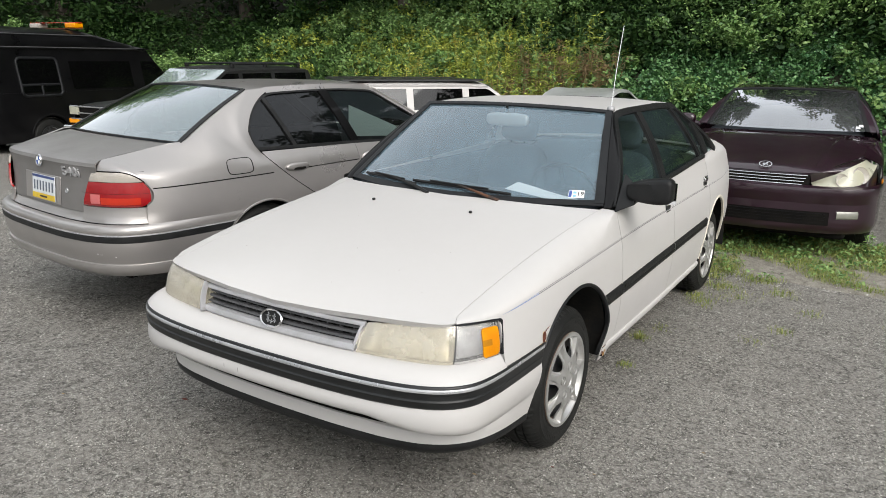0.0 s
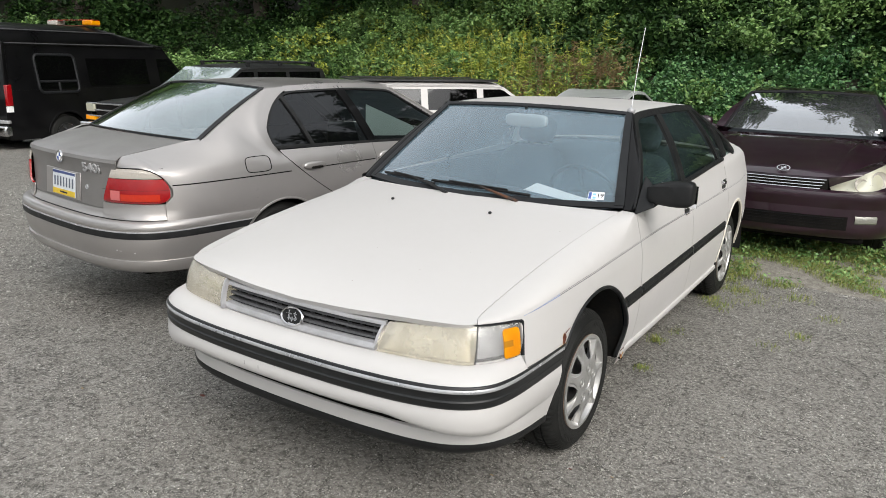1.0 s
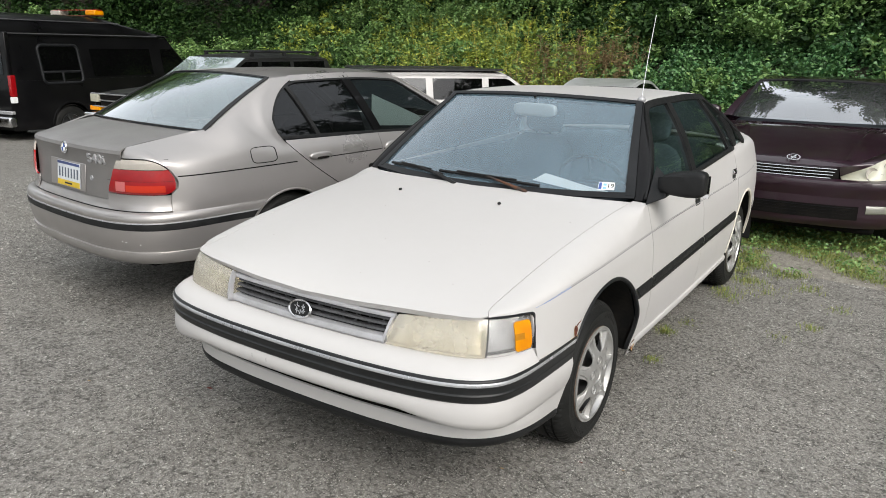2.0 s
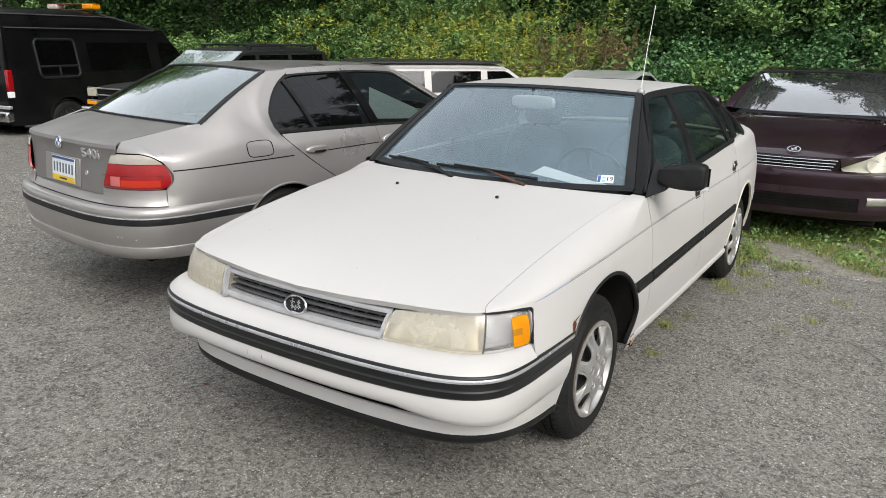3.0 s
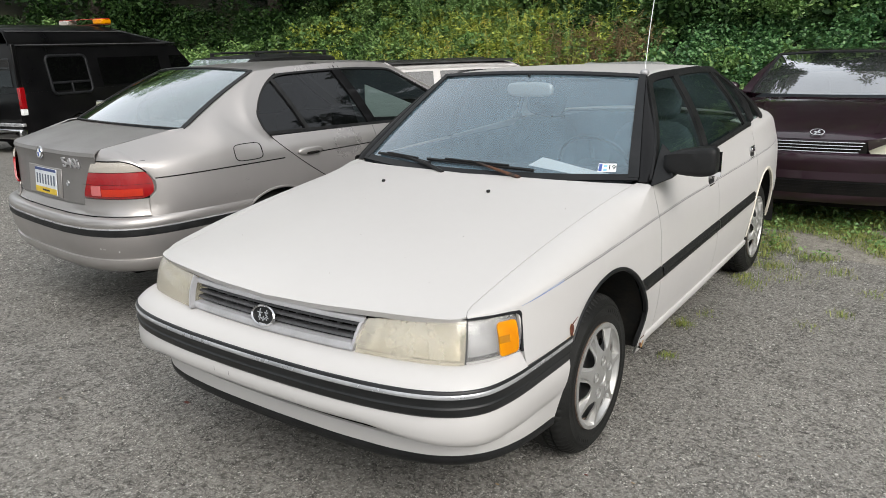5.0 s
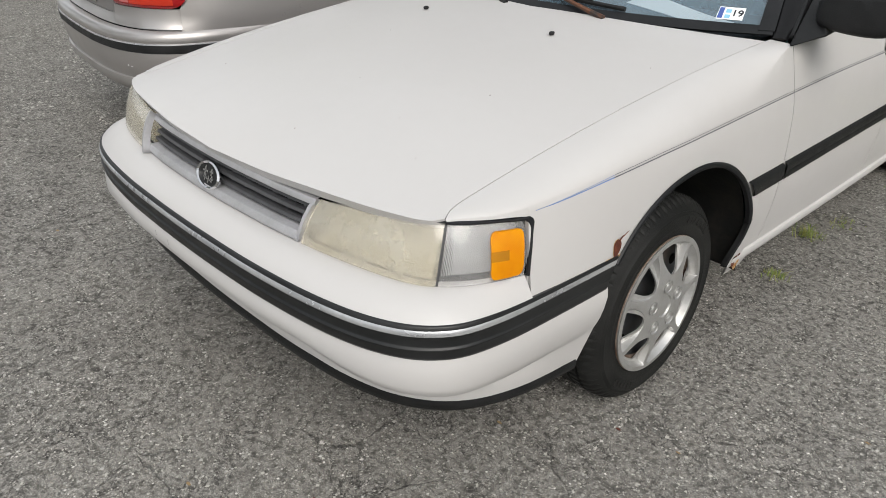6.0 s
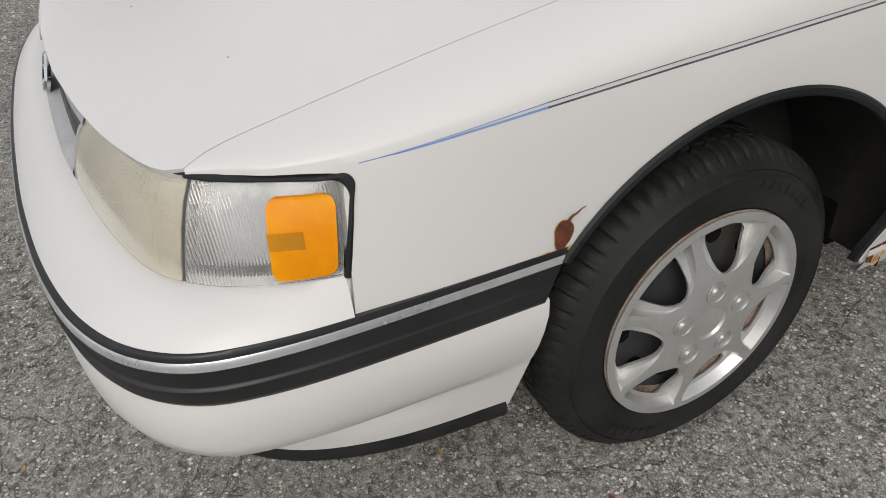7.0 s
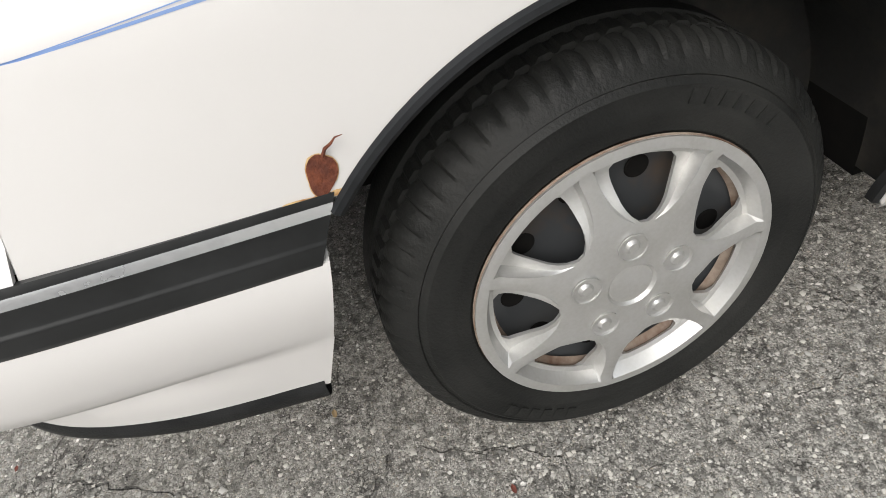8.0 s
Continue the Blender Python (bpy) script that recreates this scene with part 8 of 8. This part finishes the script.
def bank():
    rows = []
    for d in (-0.6, 0.0, 0.5, 1.0, 2.0, 3.5, 5.5, 8.0, 12.0, 20.0):
        rows.append([Vector((x, foot(x) + d, bank_z(x, d) - (0.05 if d < 0 else 0) + 0.12 * noise.noise((x * 0.6, d * 0.6, 0)))) for x in lin(-45, 40, 110)])
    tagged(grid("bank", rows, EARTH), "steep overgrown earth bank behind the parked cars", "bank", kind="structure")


def scatter(n, x0, x1, d0, d1, lift=0.2):
    x = rs.uniform(x0, x1, n)
    d = d0 + (d1 - d0) * rs.rand(n)
    return np.array([(a, foot(a) + b, bank_z(a, b) + lift) for a, b in zip(x, d)])


def stems(name, label, n, x0, x1, d0, d1, h0, h1, per, size, material, lift=0.0, ratio=0.22, stalk=None, keep=0.25):
    """Upright weeds: thin stalks set with narrow leaves."""
    base = scatter(n, x0, x1, d0, d1, lift)
    pts, sv, sq = [], [], []
    for k, b in enumerate(base):
        h = rs.uniform(h0, h1)
        lean = rs.normal(size=2) * 0.14
        f = keep + (1 - keep) * rs.rand(per)
        p = np.stack([b[0] + lean[0] * f * h + rs.normal(size=per) * 0.05, b[1] + lean[1] * f * h + rs.normal(size=per) * 0.05, b[2] + f * h], 1)
        pts.append(p)
        t = b + np.array([lean[0] * h, lean[1] * h, h])
        w = 0.006
        sv += [b + [-w, 0, 0], b + [w, 0, 0], t + [w * 0.4, 0, 0], t + [-w * 0.4, 0, 0]]
        sq.append([4 * k, 4 * k + 1, 4 * k + 2, 4 * k + 3])
    v, q = leaves(np.concatenate(pts), size, 0.3, ratio, droop=0.1)
    q4 = np.array(sq)
    q3 = np.concatenate([q4[:, [0, 1, 2]], q4[:, [0, 2, 3]]])
    ob = new(name, raw_mesh(name, np.concatenate([v, np.array(sv)]), np.concatenate([q, q3 + len(v)]), material))
    tagged(ob, label, "plants", kind="stuff")
    return base


bank()
# broad shrubs over the whole bank, larger behind and darkened there by painted shade
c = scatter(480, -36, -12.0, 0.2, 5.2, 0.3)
clumps("shrubs", "dense green shrubs on the bank, darkened with painted shade", c, rs.uniform(0.35, 0.85, len(c)), 230, 0.15, LEAF_DARK)
c = np.concatenate([scatter(150, -30, -11.5, 0.0, 2.6, 0.45), scatter(170, -20, -9.0, 1.5, 5.4, 0.6)])
clumps("shrubs", "bright broad-leaved shrubs on the bank", c, rs.uniform(0.25, 0.55, len(c)), 200, 0.14, LEAF_BROAD)
c = np.concatenate([scatter(170, -14, -3.8, 0.2, 3.4, 0.2), scatter(95, -19, -6.5, 1.6, 5.6, 0.6)])
clumps("shrubs", "yellow-green bushes on the bank", c, rs.uniform(0.25, 0.6, len(c)), 190, 0.11, LEAF_YELLOW)
c = scatter(200, -14, -3.0, 0.2, 4.6, 0.3)
clumps("shrubs", "leafy green bushes on the bank", c, rs.uniform(0.25, 0.6, len(c)), 190, 0.125, LEAF_BROAD)
c = np.concatenate([scatter(470, -4.4, 13, -0.3, 2.7, 0.15), scatter(60, -4.0, 1.0, 2.5, 4.0, 0.15)])
clumps("ivy", "thick ivy and creepers covering the bank", c, rs.uniform(0.25, 0.6, len(c)), 380, 0.068, LEAF_IVY, ratio=0.8)
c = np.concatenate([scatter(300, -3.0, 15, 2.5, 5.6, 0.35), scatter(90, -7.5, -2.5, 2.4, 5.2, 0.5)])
clumps("shrubs", "shrubs above the ivy, shade painted into their dark leaves", c, rs.uniform(0.35, 0.8, len(c)), 200, 0.14, LEAF_DARK)
c = scatter(60, -2.5, 13, 0.5, 3.6, 0.4)
clumps("shrubs", "green bushes above the ivy", c, rs.uniform(0.3, 0.6, len(c)), 200, 0.11, LEAF_BROAD)
c = np.concatenate([scatter(30, -23.5, -18.8, 0.2, 1.0, 1.0), scatter(22, -23.0, -18.6, 0.2, 1.0, 1.7), scatter(8, -29, -25, 0.3, 1.2, 2.6)])
clumps("shrubs", "bright sprays of leaves before the dark wood", c, rs.uniform(0.2, 0.5, len(c)), 190, 0.105, LEAF_BROAD)
c = np.concatenate([scatter(60, -16, -5.0, 2.8, 5.2, 1.1), scatter(50, -3.0, 9.0, 2.0, 4.4, 0.9)])
clumps("shrubs", "leafy green boughs over the bank", c, rs.uniform(0.25, 0.6, len(c)), 220, 0.09, LEAF_BROAD)
stems("goldenrod", "tall yellow-green weeds", 480, -14, -4.6, -0.2, 3.0, 0.6, 1.3, 34, 0.11, LEAF_YELLOW)
stems("tall_weeds", "tall green weeds", 420, -15, -4.0, 0.0, 3.0, 0.6, 1.2, 34, 0.11, LEAF_BROAD)
stems("dry_grass", "dry brown stalks among the weeds", 330, -6.8, -3.6, -0.4, 2.0, 0.5, 1.1, 22, 0.16, DRY, ratio=0.06)
stems("flower_heads", "yellow flowering tips of the weeds", 45, -13, -6.0, 0.2, 2.4, 0.9, 1.4, 20, 0.03, FLOWER, ratio=0.8, keep=0.85)
# deep shade under the wood behind, put into the leaf colour
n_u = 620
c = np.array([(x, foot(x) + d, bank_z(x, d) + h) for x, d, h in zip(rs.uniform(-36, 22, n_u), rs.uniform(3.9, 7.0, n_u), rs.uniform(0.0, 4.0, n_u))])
clumps("undergrowth", "undergrowth at the edge of the wood, shade painted into its leaves", c, rs.uniform(0.6, 1.2, len(c)), 170, 0.22, LEAF_DARK)


def tree(label, h, spread, leaf, mat_, n_clump=70, per=90, seed=1):
    rng = random.Random(seed)
    ob = thing("tree", label, "tree", group="trees round the lot")
    pts = [Vector((0, 0, -0.3))]
    for k in range(1, 9):
        pts.append(Vector((rng.uniform(-0.12, 0.12) * k * 0.4, rng.uniform(-0.12, 0.12) * k * 0.4, h * 0.75 * k / 8)))
    tube("trunk", pts, 0.035 * h * 0.55, BARK, ob, n=10, taper=lambda f: 1.15 - 0.9 * f)
    cs = []
    for k in range(12):
        f = 0.35 + 0.6 * k / 12
        p0 = pts[min(8, int(f * 8))]
        a = rng.uniform(0, 6.28)
        ln = spread * (1.1 - 0.6 * f) * rng.uniform(0.7, 1.1)
        p1 = p0 + Vector((math.cos(a) * ln, math.sin(a) * ln, ln * rng.uniform(0.3, 0.8)))
        mid = p0.lerp(p1, 0.5) + Vector((0, 0, 0.1 * ln))
        tube("limb", [p0, mid, p1], 0.012 * h * 0.5, BARK, ob, n=6, taper=lambda q: 1.1 - 0.85 * q)
        for j in range(n_clump // 12):
            q = p0.lerp(p1, rng.uniform(0.35, 1.1)) + Vector((rng.gauss(0, 0.5), rng.gauss(0, 0.5), rng.gauss(0.1, 0.45)))
            cs.append(tuple(q))
    cs = np.array(cs)
    crown = clumps("crown", "", cs, rs.uniform(0.45, 0.95, len(cs)), per, leaf, mat_)
    crown.parent = ob
    return ob


t1 = tree("leafy tree with a dark crown at the edge of the lot", 9.5, 3.4, 0.19, LEAF_DARK, 96, 190, 1)
t2 = tree("broad green tree at the edge of the lot", 8.0, 3.0, 0.17, LEAF_BROAD, 84, 190, 2)
t1.matrix_basis, t2.matrix_basis = pose(-14, foot(-14) + 5.2, 2.4) @ Matrix.Scale(1.45, 4), pose(-5, foot(-5) + 5.6, 2.6) @ Matrix.Scale(1.45, 4)
spots = [(-18, 5.5, 2.4, 0), (-22, 5.2, 2.4, 1), (-9.5, 5.2, 2.4, 0), (-1.0, 9.5, 4.5, 0), (1.2, 10, 4.5, 1), (3.0, 9.2, 4.5, 0), (7.0, 9.5, 4.5, 1), (11, 9, 4.4, 0), (-28, 5.5, 2.4, 1), (-12, 9, 4.5, 1), (-3.5, 9, 4.5, 0), (4.5, 9, 4.5, 0), (0.4, 6.4, 1.6, 1), (3.2, 6.6, 1.6, 0)]
for x, d, z, k in spots:
    copy_thing((t1, t2)[k], pose(x, foot(x) + d, z, 0, 0, (x * 77) % 360) @ Matrix.Scale(1.45 if d < 6 else 1.35 if x > 3.5 else 0.95 if x > -4 else 1.1, 4))
# trees on the other sides of the lot, seen only in glass and paint
for k, (x, y) in enumerate([(13, 7.5), (15.5, -13), (-15, -17), (-22, -12), (-28, -4)]):
    copy_thing((t1, t2)[k % 2], pose(x, y, 0, 0, 0, k * 53) @ Matrix.Scale(1.0 + 0.12 * (k % 3), 4))
for k, (x, y, q) in enumerate([(9.5, 18.0, 1.2), (13.5, 16.5, 1.2), (17.5, 14.0, 1.2), (21.0, 9.5, 1.15)]):
    copy_thing((t1, t2)[k % 2], pose(x, y, 0, 0, 0, k * 71) @ Matrix.Scale(q, 4))


# Unseen ring of foliage, added to darken low reflections in paint and glass.
n_u = 90
ang = np.linspace(-0.5, 2.9, n_u)
c = np.array([(14.0 * math.cos(-a) + rs.normal() * 0.8, -1 + 17.0 * math.sin(-a) + rs.normal() * 0.8, rs.uniform(0.3, 3.2)) for a in ang + rs.normal(size=n_u) * 0.01])
clumps("unseen_hedge", "added unseen ring of dark leaves for reflections", c, rs.uniform(0.8, 1.3, n_u), 130, 0.24, LEAF_DARK)


# ---- weeds and grass on the lot ----
def soil_patch(name, label, cx, cy, rx, ry, seed, lift=0.004):
    rng = random.Random(seed)
    vs = [Vector((cx, cy, ground_z(cx, cy) + lift + 0.006))]
    n = 48
    ph = [rng.uniform(0, 6.28) for _ in range(4)]
    for r in (0.5, 0.85, 1.0):
        for k in range(n):
            a = 2 * math.pi * k / n
            q = r * (1 + 0.13 * math.sin(3 * a + ph[0]) + 0.10 * math.sin(7 * a + ph[1]) + 0.06 * math.sin(13 * a + ph[2]))
            x, y = cx + rx * q * math.cos(a), cy + ry * q * math.sin(a)
            vs.append(Vector((x, y, ground_z(x, y) + (lift + 0.005 * (1 - r) if r < 1 else -0.002))))
    fs = [(0, 1 + k, 1 + (k + 1) % n) for k in range(n)]
    for j in range(2):
        fs += [(1 + j * n + k, 1 + (j + 1) * n + k, 1 + (j + 1) * n + (k + 1) % n, 1 + j * n + (k + 1) % n) for k in range(n)]
    tagged(put(name, mesh_of(name, vs, fs, SOIL)), label, "soil", kind="structure")


soil_patch("soil_patch", "gravelly soil with grass before the plum sedan", 1.9, 3.75, 1.75, 0.62, 4)


def blades(name, label, centres, h, material, spread=0.03):
    n = len(centres)
    a = rs.rand(n) * 6.283
    lean = rs.rand(n) * 0.9 + 0.25
    hh = h * (0.5 + rs.rand(n))
    dx, dy = np.cos(a), np.sin(a)
    w = 0.0011 + 0.0013 * rs.rand(n)
    c = centres + np.stack([rs.normal(size=n) * spread, rs.normal(size=n) * spread, np.zeros(n)], 1)
    side = np.stack([-dy * w, dx * w, np.zeros(n)], 1)
    mid = c + np.stack([dx * lean * hh * 0.35, dy * lean * hh * 0.35, hh * 0.6], 1)
    tip = c + np.stack([dx * lean * hh, dy * lean * hh, hh * (1.05 - 0.5 * lean)], 1)
    v = np.stack([c - side, c + side, mid + side * 0.8, mid - side * 0.8, tip], 1).reshape(-1, 3)
    i = np.arange(n)[:, None] * 5
    q = np.concatenate([i + [[0, 1, 2]], i + [[0, 2, 3]], i + [[3, 2, 4]]], 1).reshape(-1, 3)
    tagged(new(name, raw_mesh(name, v, q, material)), label, "grass", kind="stuff")


pts, weeds = [], []
rng = random.Random(21)
for _ in range(26000):
    x, y = rng.uniform(0.15, 3.9), rng.uniform(2.75, 4.75)
    edge = 2.98 + 0.16 * (x - 0.8) + 0.12 * math.sin(x * 5)
    dens = noise.noise((x * 2.3, y * 2.3, 3.0)) + (0.40 if y > 3.75 else 0.06) - (0.75 if y < edge else 0)
    if dens > 0.0 and rng.random() < 0.35 + dens:
        pts.append((x, y, ground_z(x, y) + 0.003))
        if rng.random() < 0.09:
            weeds.append((x + rng.gauss(0, 0.03), y + rng.gauss(0, 0.03), ground_z(x, y) + 0.02 + 0.05 * rng.random()))
pts = np.repeat(np.array(pts), 4, 0)
blades("grass", "patchy grass growing through the broken edge of the asphalt", pts, 0.034, BLADE)
v, q = leaves(np.array(weeds).repeat(5, 0) + rs.normal(size=(len(weeds) * 5, 3)) * [0.03, 0.03, 0.012], 0.030, 0.9, 0.6)
tagged(new("weeds", raw_mesh("weeds", v, q, LEAF_BROAD)), "low broad-leaved weeds in the grass", "weeds", kind="stuff")
# taller weeds by the plum sedan's bumper
tall = []
for _ in range(26):
    x, y = rng.uniform(0.0, 3.2), rng.uniform(3.75, 4.3)
    h = rng.uniform(0.08, 0.24)
    for k in range(16):
        f = rng.random()
        tall.append((x + rng.gauss(0, 0.02) + 0.1 * f * math.sin(x * 9), y + rng.gauss(0, 0.02), ground_z(x, y) + f * h))
v, q = leaves(np.array(tall), 0.05, 0.4, 0.3)
tagged(new("weeds", raw_mesh("weeds", v, q, LEAF_BROAD)), "taller weeds under the plum sedan's bumper", "weeds", kind="stuff")


def tuft(x, y, n, h, r, label="small grass tuft in a crack of the asphalt"):
    base = np.array([(x + rng.gauss(0, r), y + rng.gauss(0, r), ground_z(x, y)) for _ in range(n)])
    blades("grass_tuft", label, base, h * 0.7, BLADE, spread=r * 0.6)


for x, y, n, h, r in ((0.72, 1.40, 90, 0.055, 0.022), (1.42, 1.97, 60, 0.045, 0.03), (1.30, 1.72, 36, 0.035, 0.035), (0.86, 2.30, 110, 0.045, 0.05), (1.05, 2.55, 100, 0.04, 0.06), (1.52, 2.42, 50, 0.035, 0.04), (0.90, 2.72, 160, 0.06, 0.05),
                      (1.30, 2.78, 90, 0.05, 0.05), (2.05, 2.45, 40, 0.03, 0.04), (0.80, 2.42, 90, 0.04, 0.03), (0.78, 1.62, 40, 0.03, 0.03), (2.3, 2.9, 60, 0.04, 0.05), (0.78, 0.95, 60, 0.04, 0.02)):
    tuft(x, y, n, h, r)


def pebbles(n, x0, x1, y0, y1, s0, s1, label, material=None, sunk=0.0):
    """Angular stones: a squashed pyramid on a broken square base, each turned and shaped at random."""
    base = np.array([(1, 0, 0), (0, 1, 0), (-1, 0, 0), (0, -1, 0), (0, 0, 0.7)], float)
    face = np.array([(0, 1, 4), (1, 2, 4), (2, 3, 4), (3, 0, 4)])
    x, y = rs.uniform(x0, x1, n), rs.uniform(y0, y1, n)
    s = s0 + (s1 - s0) * rs.rand(n) ** 3
    v = base[None] * (0.6 + 0.8 * rs.rand(n, 5, 3))
    v[:, 4, :2] += rs.normal(size=(n, 2)) * 0.4
    v *= s[:, None, None]
    a = rs.rand(n) * 6.283
    ca, sa = np.cos(a)[:, None], np.sin(a)[:, None]
    vx, vy = v[:, :, 0] * ca - v[:, :, 1] * sa, v[:, :, 0] * sa + v[:, :, 1] * ca
    z = np.array([ground_z(p, q_) for p, q_ in zip(x, y)])
    v = np.stack([vx + x[:, None], vy + y[:, None], v[:, :, 2] + (z + 0.0002 - sunk * s)[:, None]], 2).reshape(-1, 3)
    q = (np.arange(n)[:, None, None] * 5 + face[None]).reshape(-1, 3)
    tagged(new("pebbles", raw_mesh("pebbles", v, q, material or STONE)), label, "stones", kind="stuff")


pebbles(11000, -3.5, 3.2, -2.2, 3.0, 0.0018, 0.0062, "loose pale grit on the asphalt")
pebbles(2500, -7.0, 4.5, 0.5, 6.0, 0.002, 0.008, "loose gravel on the asphalt")
pebbles(3500, 0.3, 3.8, 3.0, 4.4, 0.002, 0.011, "gravel among the grass")
pebbles(70000, -1.2, 2.0, -1.4, 0.9, 0.0011, 0.0042, "grey and brown stones standing out of the worn asphalt", GRIT)
pebbles(20000, -8.0, -2.6, -1.6, 2.5, 0.003, 0.011, "loose grey gravel on the worn edge of the lot", GRIT)
pebbles(50000, -3.6, 3.6, -1.8, 3.0, 0.0018, 0.0062, "grey stones standing out of the worn asphalt", GRIT)


def dry_leaf(x, y, s, m_):
    vs = [Vector((x + s * a, y + s * b, ground_z(x, y) + 0.003 + s * c_)) for a, b, c_ in ((-1, 0, 0.1), (-0.3, 0.45, 0.25), (0.5, 0.35, 0.15), (1.0, 0, 0.3), (0.5, -0.35, 0.2), (-0.3, -0.45, 0.3), (0, 0, 0.05))]
    ob = put("dry_leaf", mesh_of("dry_leaf", vs, [(0, 1, 6), (1, 2, 6), (2, 3, 6), (3, 4, 6), (4, 5, 6), (5, 0, 6)], m_), thick=0.0006)
    tagged(ob, "small curled dry leaf lying on the asphalt", "leaf", "dry leaves on the asphalt")


for x, y, s, m_ in ((-0.86, -0.62, 0.022, LEAF_RED), (0.62, -0.42, 0.010, DRY), (0.86, -0.20, 0.009, LEAF_RED), (1.02, -0.16, 0.008, DRY), (0.25, -1.15, 0.010, DRY), (-1.4, -0.9, 0.012, DRY), (0.5, -0.95, 0.007, LEAF_RED), (1.35, 0.25, 0.008, DRY)):
    dry_leaf(x, y, s, m_)
